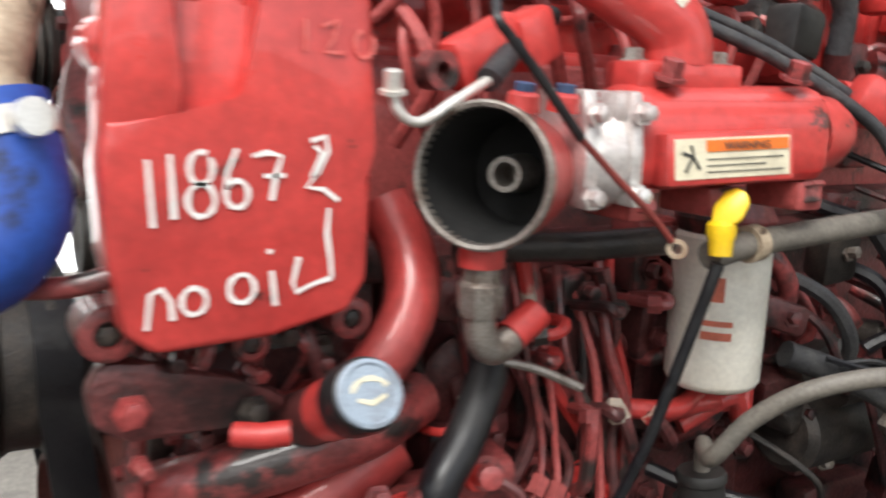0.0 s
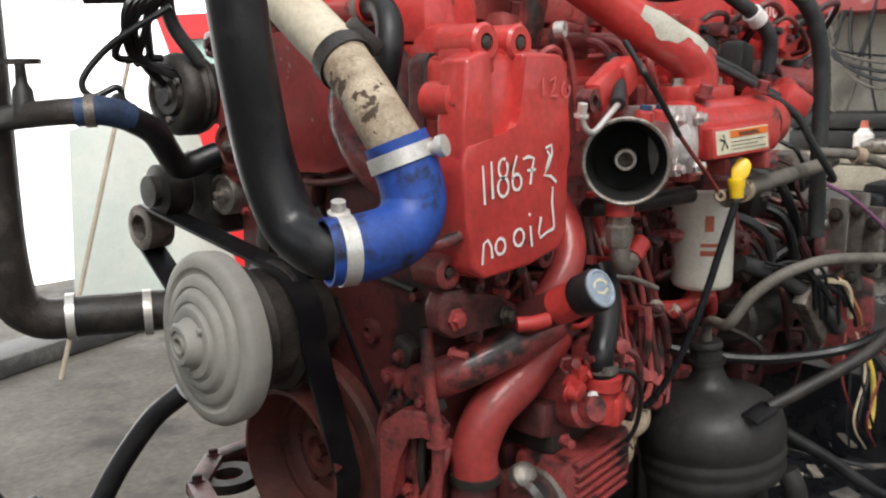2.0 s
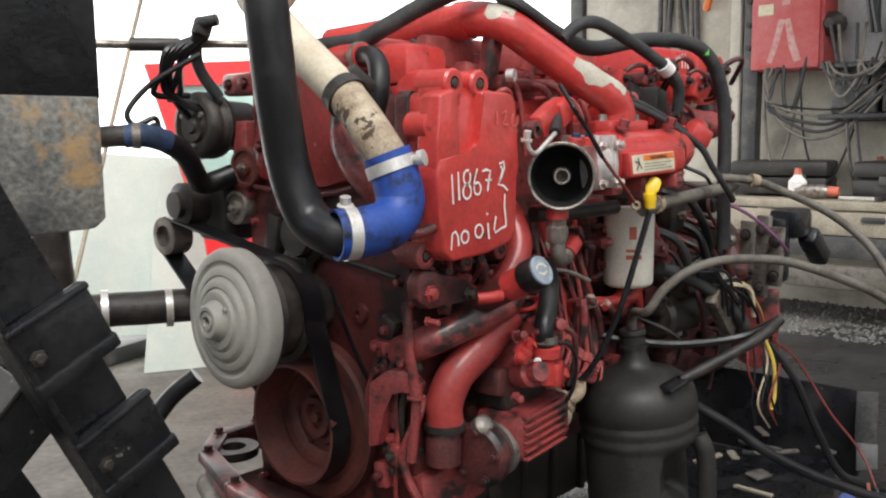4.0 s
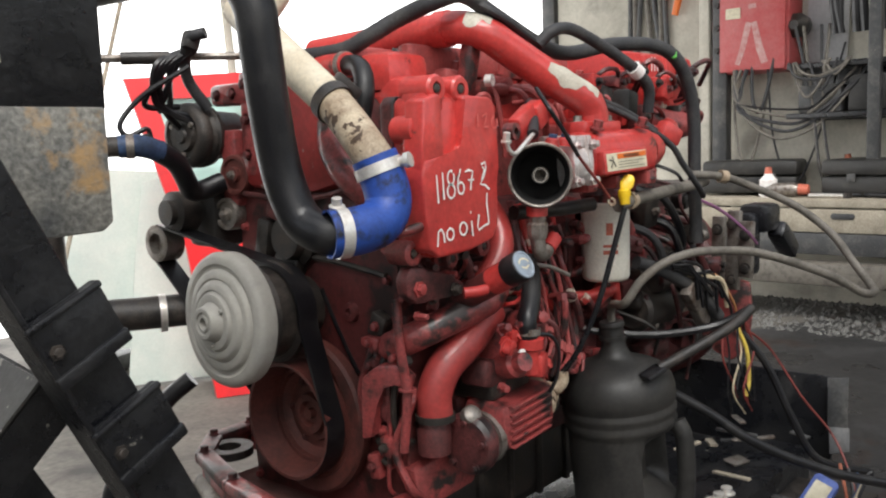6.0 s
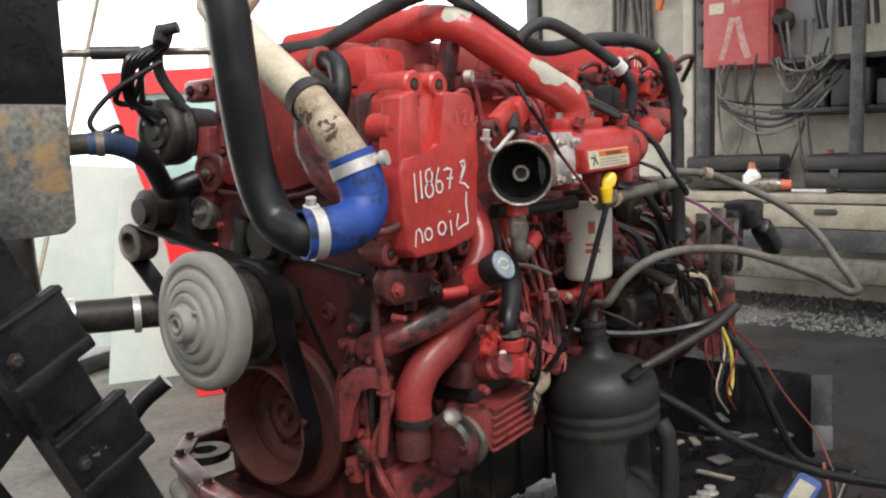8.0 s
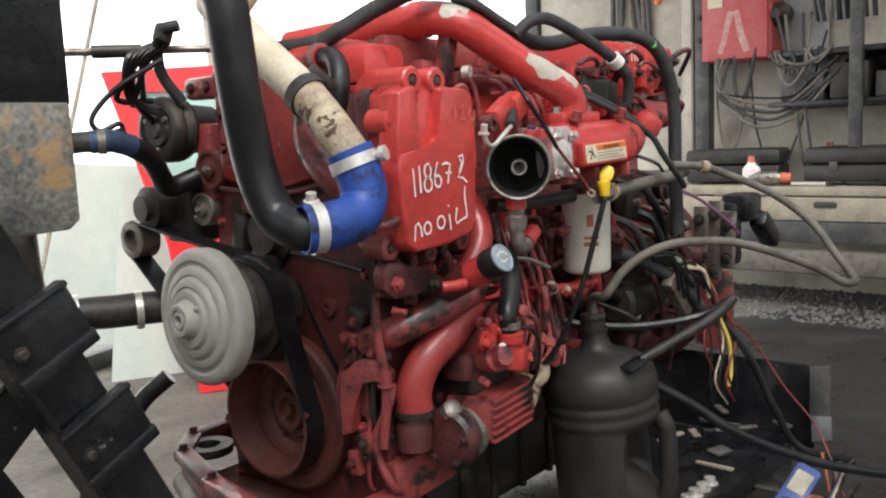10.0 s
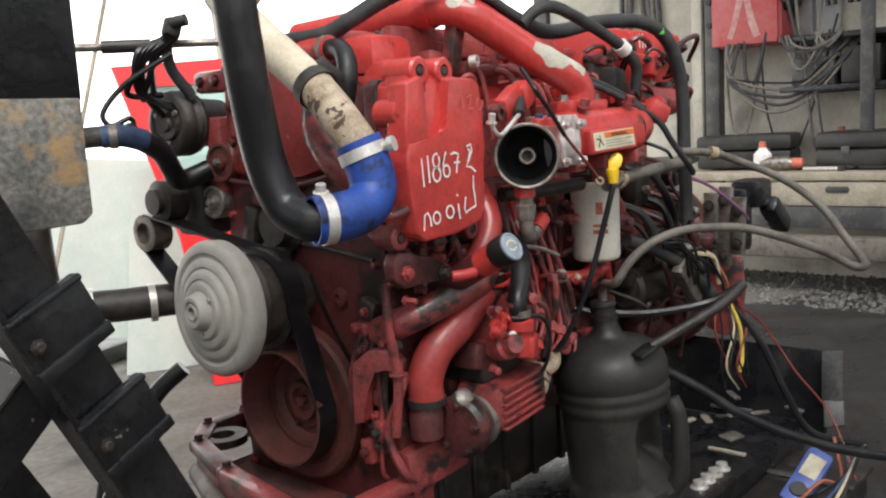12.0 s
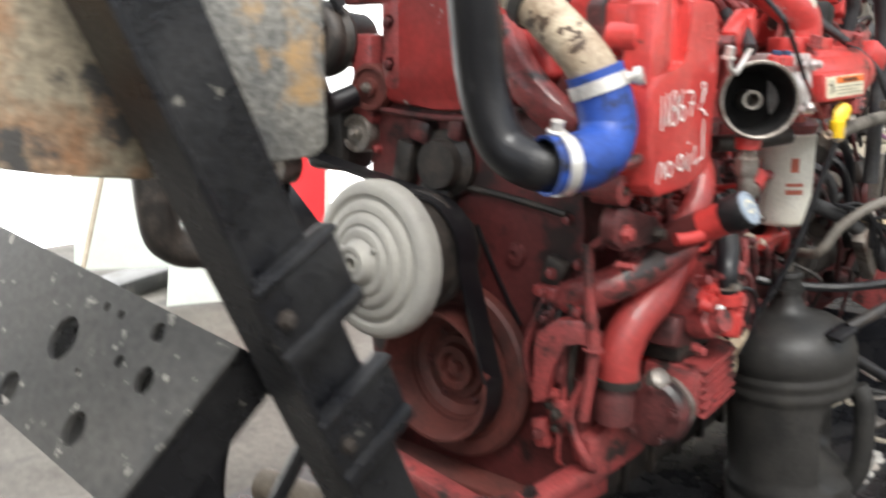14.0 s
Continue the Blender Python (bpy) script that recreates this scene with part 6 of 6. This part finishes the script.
for c in (V(-0.399, -0.429, 1.241), V(-0.325, -0.426, 1.092)):
    c = c - sidev * 0.016 - V(0, 0.004, 0)
    st = part("strap", box(c, (0.095, 0.018, 0.112), rot=(0, ang, yaw), bev=0.006), BLACK_PAINT, frame_thing)
    for e, w in ((-0.042, 0.010), (0.038, 0.020)):
        part("strap_rib", box(c + dirn * e + V(0, -0.008, 0), (w, 0.012, 0.114), rot=(0, ang, yaw), bev=0.004), BLACK_PAINT, st)
    part("strap_bolt", hexbolt(c + sidev * 0.036 + V(0, -0.012, 0), (0, -1, 0), 0.007, 0.006), BLACK_GREASE, st)
# drilled plate
from mathutils.geometry import delaunay_2d_cdt


def drilled_plate():
    """A sloping plate with punched holes, its front edge turned down."""
    A, B, C = V(-0.394, -0.337, 1.177), V(-0.508, -0.262, 1.013), V(-0.352, 0.43, 1.232)
    u, w = (B - A), (C - A)
    b = bmesh.new()
    holes = ((0.125, 0.172, 0.012), (0.379, 0.127, 0.016), (0.422, 0.377, 0.029), (0.797, 0.192, 0.021), (0.850, 0.418, 0.022), (0.363, 0.207, 0.008), (0.536, 0.281, 0.004), (0.136, 0.330, 0.006), (0.138, 0.282, 0.006))
    n1 = u.cross(w).normalized()
    if n1.z < 0:
        n1 = -n1
    e1 = u.normalized()
    e2 = n1.cross(e1)
    flat = lambda q: Vector((q.dot(e1), q.dot(e2)))
    pts, edges, discs = [], [], []
    for ring in [[u * i + w * j for i, j in ((0, 0), (1, 0), (1, 1), (0, 1))]]:
        pts += [flat(q) for q in ring]
        edges += [(k, (k + 1) % 4) for k in range(4)]
    for i, j, r in holes:
        c = flat(u * i + w * j)
        n0 = len(pts)
        discs.append((c, r))
        pts += [c + Vector((math.cos(2 * math.pi * k / 20), math.sin(2 * math.pi * k / 20))) * r for k in range(20)]
        edges += [(n0 + k, n0 + (k + 1) % 20) for k in range(20)]
    vs, es, fs, *rest = delaunay_2d_cdt(pts, edges, [], 0, 1e-6)
    layers = []
    for off in (0.0, -0.008):
        layers.append([b.verts.new(A + e1 * q.x + e2 * q.y + n1 * off) for q in vs])
    for f in fs:
        m = (vs[f[0]] + vs[f[1]] + vs[f[2]]) / 3
        if not any((m - c).length < r * 0.97 for c, r in discs):
            for lay in layers:
                b.faces.new([lay[k] for k in f])
    for k0, k1 in edges:
        b.faces.new((layers[0][k0], layers[0][k1], layers[1][k1], layers[1][k0]))
    bmesh.ops.recalc_face_normals(b, faces=b.faces)
    return b, A, B, C, n1
pbm, A, B, C, n1 = drilled_plate()
part("drilled_plate", pbm, PLATE, frame_thing, "dusty dark steel plate with punched holes")
bm = bmesh.new()
side = (C - A).normalized() * 0.008
drop = n1 * -0.07
rows4 = [[bm.verts.new(q + o) for o in (V(0, 0, 0), side, side + drop, drop)] for q in (A - n1 * 0.004, B - n1 * 0.004)]
for k in range(4):
    bm.faces.new((rows4[0][k], rows4[0][(k + 1) % 4], rows4[1][(k + 1) % 4], rows4[1][k]))
bm.faces.new(rows4[0])
bm.faces.new(rows4[1][::-1])
bmesh.ops.recalc_face_normals(bm, faces=bm.faces)
part("plate_flange", bm, BLACK_PAINT, frame_thing)
# Added black sheet behind the drilled plate; gives its holes their shade.
bm = bmesh.new()
rows4 = [[bm.verts.new(q + n1 * o) for q in (A + (C - A) * 0.02, A + (C - A) * 0.8, B + (C - A) * 0.8, B + (C - A) * 0.02)] for o in (-0.062, -0.070)]
for k in range(4):
    bm.faces.new((rows4[0][k], rows4[0][(k + 1) % 4], rows4[1][(k + 1) % 4], rows4[1][k]))
bm.faces.new(rows4[0])
bm.faces.new(rows4[1][::-1])
bmesh.ops.recalc_face_normals(bm, faces=bm.faces)
part("hole_backing", bm, BLACK_PAINT, frame_thing)
p0, p1 = V(-0.38, -0.03, 1.03), V(-0.02, -0.1, 0.3)
part("rear_post", tube([p0, p1], 0.06, 4, smooth=False), BLACK_PAINT, frame_thing)
p0, p1 = V(-0.72, -0.35, 0.55), V(0.1, 0.15, 0.42)
part("lower_brace", tube([p0, p1], 0.045, 4, smooth=False), BLACK_PAINT, frame_thing)
part("thin_stay", tube([(-0.15, -0.2, 1.02), (-0.35, -0.05, 0.55)], 0.012, 8, smooth=False), BLACK_PAINT, frame_thing)
part("foot", box((-0.07, -0.41, 0.27), (0.16, 0.2, 0.56), bev=0.006), BLACK_PAINT, frame_thing)
part("foot", box((-0.75, -0.3, 0.27), (0.12, 0.12, 0.55), bev=0.006), BLACK_PAINT, frame_thing)
# rusty sheet hung behind the post
sheet = thing("rusty_sheet_panel", (-0.45, -0.3, 1.37), "black sheet-metal panel rusted and scraped along its lower half", "panel")
sm = facing((-0.362, -0.350, 1.366), (0, -1, 0)) @ pose(0, 0, -0.05)
bm = slab([(-0.12, -0.006), (0.07, 0.0), (0.085, 0.012), (0.085, 0.17), (-0.12, 0.17)], sm, 0.05, bev=0.004)
part("scuffed_half", bm, RUST_SHEET, sheet, "grey half with scuffed paint")
bm = slab([(-0.36, 0.04), (-0.30, 0.025), (-0.21, 0.006), (-0.123, -0.006), (-0.123, 0.17), (-0.36, 0.17)], sm, 0.047, bev=0.004)
part("rusty_half", bm, RUST_TAN, sheet, "tan rusted lower half")
bm = box((-0.490, -0.322, 1.755), (0.435, 0.045, 0.445), bev=0.004)
part("black_half", bm, BLACK_PAINT, sheet)
part("chip", slab([(-0.03, -0.05), (0.02, -0.05), (0.015, 0.03), (-0.02, 0.06), (-0.035, 0.0)], facing((-0.43, -0.3445, 1.64), (0, -1, 0)), 0.003, bev=0.001), WALL_PAINT, sheet, "patch of bare pale metal")

# ---- by the bay door ----
door = thing("spare_cab_panel", (2.2, 3.0, 0.0), "bright red truck door leaning upright with its window glass", "vehicle door")
dm = facing((2.06, 3.0, 0.0), (-0.45, -0.89, 0.06))
def ring_panel(outer, inner, m, depth):
    b = bmesh.new()
    n = len(outer)
    layers = [[[b.verts.new(m @ V(x, y, z)) for x, y in pts] for pts in (outer, inner)] for z in (0, depth)]
    for k in range(n):
        j = (k + 1) % n
        for lay in layers:
            b.faces.new((lay[0][k], lay[0][j], lay[1][j], lay[1][k]))
        b.faces.new((layers[0][0][k], layers[0][0][j], layers[1][0][j], layers[1][0][k]))
        b.faces.new((layers[0][1][k], layers[0][1][j], layers[1][1][j], layers[1][1][k]))
    return b
o = [(-0.34, 1.90), (0.42, 1.94), (0.48, 1.1), (0.42, 0.0), (0.05, -0.0), (-0.06, 0.9)]
i = [(-0.17, 1.78), (0.33, 1.80), (0.36, 1.12), (0.3, 0.92), (0.10, 0.95), (0.02, 1.05)]
part("door_shell", ring_panel(o, i, dm, 0.07), DOOR_RED, door)
gl = part("door_glass", slab(i, dm @ pose(0, 0, 0.03), 0.006, bev=0), GLASS, door, "pale green door glass")
gl.visible_shadow = False
sheets = thing("leaning_sheets", (1.9, 3.4, 0.0), "pale green plastic sheets leaning by the bay door", "sheets")
part("sheet", slab([(-0.30, 0.0), (0.75, 0.0), (0.75, 1.30), (0.3, 1.36), (-0.12, 1.28), (-0.20, 0.8)], facing((2.15, 3.45, 0.02), (-0.45, -0.89, 0.12)), 0.02, bev=0.003), SHEET_PALE, sheets)
part("sheet", slab([(-0.55, 0.25), (0.5, 0.2), (0.5, 1.34), (-0.2, 1.40), (-0.5, 1.30)], facing((2.0, 3.7, 0.0), (-0.45, -0.89, 0.12)), 0.02, bev=0.003), SHEET_PALE, sheets)
pole = alone("wooden_pole", tube([(1.2, 3.45, 0.0), (2.3, 3.75, 3.0)], 0.014, 8, smooth=False), BENCH_WOOD, "thin pale pole leaning in the bay door", "pole")
pole2 = alone("wooden_pole", tube([(2.95, 3.6, 0.0), (2.88, 3.75, 3.0)], 0.03, 10, smooth=False), WALL_PAINT, "pale upright pole in the bay door", "pole")
low_bin = alone("scrap_sheet", box((1.5, 4.0, 0.06), (1.6, 0.3, 0.12), rot=(0, 0, 18), bev=0.03), DARK_STEEL, "low dark scrap metal sheet at the door sill", "scrap")

# ---- bench and wall ----
# the back of the hall lies further off: it is laid out about the camera's stand and spread from there
SPOT = Matrix.Translation((-0.93, -1.562, 1.502)) @ Matrix.Scale(1.28, 4) @ Matrix.Translation((0.93, 1.54, -1.465))
wall_east = alone("wall_east", box((5.3, -1.0, 2.0), (0.2, 7.0, 4.6), bev=0), WALL_PAINT, "dirty cream painted workshop wall", "wall", kind="structure")
jamb = alone("trim", box((5.22, 2.58, 2.0), (0.1, 0.12, 3.6), bev=0.01), DARK_STEEL, "dark steel jamb of the open bay", "door jamb", kind="structure")
post_pale = alone("trim", box((5.0, 1.16, 2.0), (0.1, 0.07, 3.6), bev=0.008), WALL_PAINT, "pale steel post against the wall", "post", kind="structure")
bench = thing("workbench", (4.6, 0.2, 0), "dusty beige wooden workbench with drawer fronts and steel apron", "workbench")
part("bench_top", box((4.95, -0.4, 1.005), (0.75, 3.0, 0.05), bev=0.008), BENCH_WOOD, bench)
dr = part("front_board", box((4.585, -0.4, 0.90), (0.03, 2.96, 0.14), bev=0.006), BENCH_WOOD, bench)
for k in range(3):
    part("recessed_pull", slab([(-0.06, -0.018), (0.06, -0.018), (0.07, 0), (0.06, 0.018), (-0.06, 0.018), (-0.07, 0)], facing((4.569, 0.12 - 0.92 * k, 0.93), (-1, 0, 0)), 0.008, bev=0.003), DARK_STEEL, dr, "dark recessed pull")
part("apron", box((4.60, -0.4, 0.76), (0.06, 3.0, 0.13), bev=0.006), DARK_STEEL, bench)
part("lower_beam", box((4.56, -0.4, 0.585), (0.14, 3.0, 0.14), bev=0.02), GREY_HOSE, bench, "grey lower beam")
for y in (1.0, -1.8):
    part("leg", box((4.8, y, 0.26), (0.1, 0.1, 0.52), bev=0.006), DARK_STEEL, bench)


def tool_case(c, s, rz, label):
    t = thing("tool_case", (c[0], c[1], c[2] - s[2] / 2), label, "tool case", group="tool cases on the bench")
    b = part("case_base", box((c[0], c[1], c[2] - s[2] * 0.22), (s[0], s[1], s[2] * 0.5), rot=(0, 0, rz), bev=0.02), BLACK_PLASTIC, t)
    part("case_lid", box((c[0], c[1], c[2] + s[2] * 0.28), (s[0] * 1.02, s[1] * 1.02, s[2] * 0.46), rot=(0, 0, rz), bev=0.03), BLACK_PLASTIC, t)
    for e in (-0.25, 0.25):
        q = pose(*c, 0, 0, rz) @ V(-s[0] / 2 - 0.005, e * s[1], 0)
        part("latch", box(q, (0.015, 0.05, 0.05), rot=(0, 0, rz), bev=0.004), DARK_STEEL, t)
    return t


tool_case((4.95, 0.80, 1.15), (0.34, 0.60, 0.22), 8, "black plastic tool case lying on the bench")
tool_case((4.93, -0.08, 1.15), (0.40, 0.75, 0.22), -6, "black plastic tool case with grey dust, lying on the bench")
spray = thing("spray_bottle", (4.72, 0.62, 1.03), "small white bottle with red cap on the bench", "bottle")
part("bottle_body", lathe([(0, 0), (0, 0.05), (0.01, 0.055), (0.11, 0.055), (0.135, 0.03), (0.15, 0.022), (0.15, 0)], (4.72, 0.62, 1.03), (0, 0, 1), 24), PAINT_MARK, spray)
part("cap", lathe([(0.15, 0.0), (0.15, 0.024), (0.19, 0.018), (0.19, 0)], (4.72, 0.62, 1.03), (0, 0, 1), 16), DECAL_RED, spray)
gun = thing("air_gun", (4.7, 0.45, 1.03), "grey air tool with red end lying on the bench", "tool")
part("tool_body", lathe([(0, 0), (0, 0.04), (0.16, 0.045), (0.19, 0.03), (0.19, 0)], (4.70, 0.62, 1.08), (0.1, -1, 0), 18), STEEL_DULL, gun)
part("tool_end", lathe([(0, 0.0), (0, 0.035), (0.06, 0.03), (0.06, 0)], (4.72, 0.43, 1.08), (0.1, -1, 0), 16), DECAL_RED, gun)
ratchet = thing("socket_wrench", (4.7, 0.25, 1.03), "chrome socket wrench lying on the bench", "wrench")
part("handle", tube([(4.70, 0.36, 1.045), (4.69, 0.15, 1.045)], 0.013, 10, smooth=False), STEEL, ratchet)
part("ratchet_head", lathe([(-0.015, 0), (-0.015, 0.026), (0.015, 0.026), (0.015, 0)], (4.69, 0.13, 1.048), (0, 0, 1), 18), BLACK_GREASE, ratchet)
jack = thing("bottle_jack", (5.0, 0.22, 1.03), "small dusty orange jack on the bench", "jack")
part("jack_base", box((5.0, 0.25, 1.08), (0.12, 0.2, 0.10), bev=0.02), ORANGE_TOOL, jack)
part("jack_ram", lathe([(0, 0.035), (0.12, 0.035), (0.13, 0.02), (0.17, 0.02), (0.17, 0)], (5.0, 0.2, 1.12), (0, 0.15, 1), 16), ORANGE_TOOL, jack)
part("jack_screw", lathe([(0, 0.02), (0.13, 0.02), (0.13, 0)], (5.0, 0.3, 1.10), (0, -0.2, 1), 12), BLACK_GREASE, jack)
for k, pts in enumerate([[(4.85, 0.5, 1.045), (4.75, 0.2, 1.045), (4.8, -0.1, 1.05), (4.72, -0.5, 1.045)], [(4.75, 0.05, 1.045), (4.68, -0.25, 1.05), (4.75, -0.6, 1.045)]]):
    alone("air_hose", tube(pts, 0.014, 8), BLACK_RUBBER, "black air hose lying along the bench", "hose", group="hoses on the bench")

cab = thing("electrical_cabinet", (5.0, 0.8, 1.86), "faded red wall cabinet with pale painted mark", "cabinet")
part("cabinet_body", box((5.08, 0.84, 2.31), (0.24, 0.52, 0.94), bev=0.01), RED_CABINET, cab)
cdoor = part("cabinet_door", box((4.945, 0.82, 2.31), (0.03, 0.44, 0.92), bev=0.008), RED_CABINET, cab)
part("painted_mark", ribbon([[(-0.095, -0.37), (-0.06, -0.27), (-0.018, -0.10)], [(0.09, -0.37), (0.055, -0.27), (0.016, -0.10)], [(-0.02, 0.0), (0.03, 0.005)]], facing((4.929, 0.82, 2.265), (-1, 0, 0)), 0.040, lift=0.001), CHALK, cdoor, "pale painted chevron")
part("paper_label", slab([(-0.05, -0.035), (0.05, -0.035), (0.05, 0.035), (-0.05, 0.035)], facing((4.929, 0.945, 2.232), (-1, 0, 0)), 0.003, bev=0), DECAL_WHITE, cdoor, "worn paper label")
for z in (2.0, 2.15, 2.3):
    part("switch", lathe([(0, 0), (0, 0.02), (0.03, 0.018), (0.03, 0)], (4.955, 1.06, z), (-1, 0, 0), 14), BLACK_PLASTIC, cab)
rack = thing("steel_rack", (5.0, 0.0, 1.0), "dark steel wall rack hung with cables", "rack")
for y in (0.02, -0.9):
    part("upright", box((4.80, y, 1.95), (0.06, 0.07, 1.9), bev=0.005), DARK_STEEL, rack)
for z in (1.845, 1.535):
    part("rack_shelf", box((5.0, -0.2, z), (0.36, 1.5, 0.035), bev=0.005), BLACK_PAINT, rack)
part("rack_back", box((5.18, -0.36, 1.69), (0.02, 1.86, 0.37), bev=0.003), BLACK_PAINT, rack)
for k, (y, w, h) in enumerate(((0.36, 0.26, 0.17), (0.08, 0.22, 0.22), (-0.25, 0.36, 0.15))):
    part("parts_bin", box((5.0, y, 1.555 + h / 2), (0.28, w, h), bev=0.012), (DARK_STEEL, BLACK_PLASTIC)[k % 2], rack)
part("pale_sheet", box((5.17, 0.41, 2.13), (0.012, 0.26, 0.5), rot=(2, 0, 0), bev=0.002), CEILING_PAINT, rack, "pale sheet propped behind the rack")
for y, z in ((0.55, 2.12),):
    part("motor", lathe([(0, 0), (0, 0.06), (0.03, 0.075), (0.10, 0.08), (0.13, 0.05), (0.16, 0.03), (0.16, 0)], (5.1, y, z), (-1, 0, 0), 10), BLACK_GREASE, rack)
rg = random.Random(77)
tools = thing("hanging_tools", (5.0, -0.1, 2.0), "dark cables and hand tools hanging from the rack", "tools")
for k in range(9):
    y = 0.29 - 0.045 * k + 0.02 * (k % 3)
    part("hanging_tool", tube([(4.9, y, 2.7), (4.88, y + rg.uniform(-0.02, 0.02), 2.3), (4.9, y + rg.uniform(-0.03, 0.03), 2.03)], rg.uniform(0.012, 0.03), 8), BLACK_RUBBER, tools)
cables = thing("hanging_cables", (4.85, 0.3, 1.2), "tangle of dusty grey and red cables hanging from the cabinet", "cables")
for k in range(5):
    o, d = rg.uniform(-0.04, 0.04), 0.045 * k
    part("cable", tube([(4.93, 0.93 + o - 0.02 * k, 1.86), (4.88, 0.90 + o, 1.74 - d * 0.3), (4.85, 0.82 - o, 1.53 + d * 0.5), (4.85, 0.62 - d, 1.40 + d), (4.85, 0.39 - d * 0.5, 1.46 + d * 1.2), (4.86, 0.19 + o, 1.66 + d * 0.6), (4.90, 0.10 + o, 1.86)], rg.choice((0.007, 0.009, 0.011)), 6), (GREY_HOSE, LOOM, LOOM, GREY_HOSE, BLACK_RUBBER)[k], cables)
for k in range(6):
    a, b, c = rg.uniform(0.3, 0.55), rg.uniform(0.05, 0.3), rg.uniform(0.06, 0.22)
    part("cable", tube([(4.82, a, 1.87), (4.80, a - 0.05, 1.88 - c), (4.80, (a + b) / 2, 1.87 - c * 1.2), (4.80, b + 0.03, 1.88 - c * 0.7), (4.83, b, 1.88)], 0.009, 6), (GREY_HOSE, GREY_HOSE, LOOM)[k % 3], cables)
for k in range(3):
    y0 = 0.95 - 0.1 * k + rg.uniform(-0.03, 0.03)
    dy = rg.uniform(-0.45, -0.1)
    sag = rg.uniform(0.25, 0.75)
    part("cable", tube([(4.95, y0, 1.92), (4.9, y0 + dy * 0.2, 1.85 - sag * 0.6), (4.88, y0 + dy * 0.6, 1.85 - sag), (4.9, y0 + dy, 1.85 - sag * 0.7), (4.95, y0 + dy * 1.5, 1.98)], rg.choice((0.007, 0.009, 0.012)), 6), (GREY_HOSE, LOOM, BLACK_RUBBER, BENCH_WOOD)[k % 4], cables)
for k in range(4):
    y0 = 0.40 - 0.03 * k + 0.03 * (k % 2)
    part("drop_cable", tube([(4.92, y0 + 0.13 - 0.05 * k, 2.1), (4.86, y0, 1.6), (4.84, y0 - 0.05, 1.25), (4.86, y0 - 0.1, 1.05)], 0.010, 6), (LOOM, GREY_HOSE)[k % 2], cables)
jumper = thing("jumper_cables", (5.15, 1.7, 1.9), "dark cables with red and orange clamps hung on the wall", "cables")
for k in range(7):
    y = 1.85 - 0.05 * k
    part("cable", tube([(5.19, y, 3.2), (5.18, y + rg.uniform(-0.02, 0.02), 2.5), (5.18, y + rg.uniform(-0.05, 0.05), 2.0), (5.19, y, 1.5)], 0.02, 8), (DARK_STEEL, GREY_HOSE)[k % 2], jumper)
for y, z, m in ((1.52, 2.5, DECAL_RED), (1.45, 2.38, DECAL_ORANGE)):
    part("clamp", box((5.15, y, z), (0.03, 0.05, 0.16), rot=(15, 0, 0), bev=0.01), m, jumper)
conduit = alone("conduit", box((5.0, 1.05, 2.2), (0.1, 0.1, 3.0), bev=0.01), DARK_STEEL, "dark grey vertical conduit on the wall", "conduit", kind="structure")
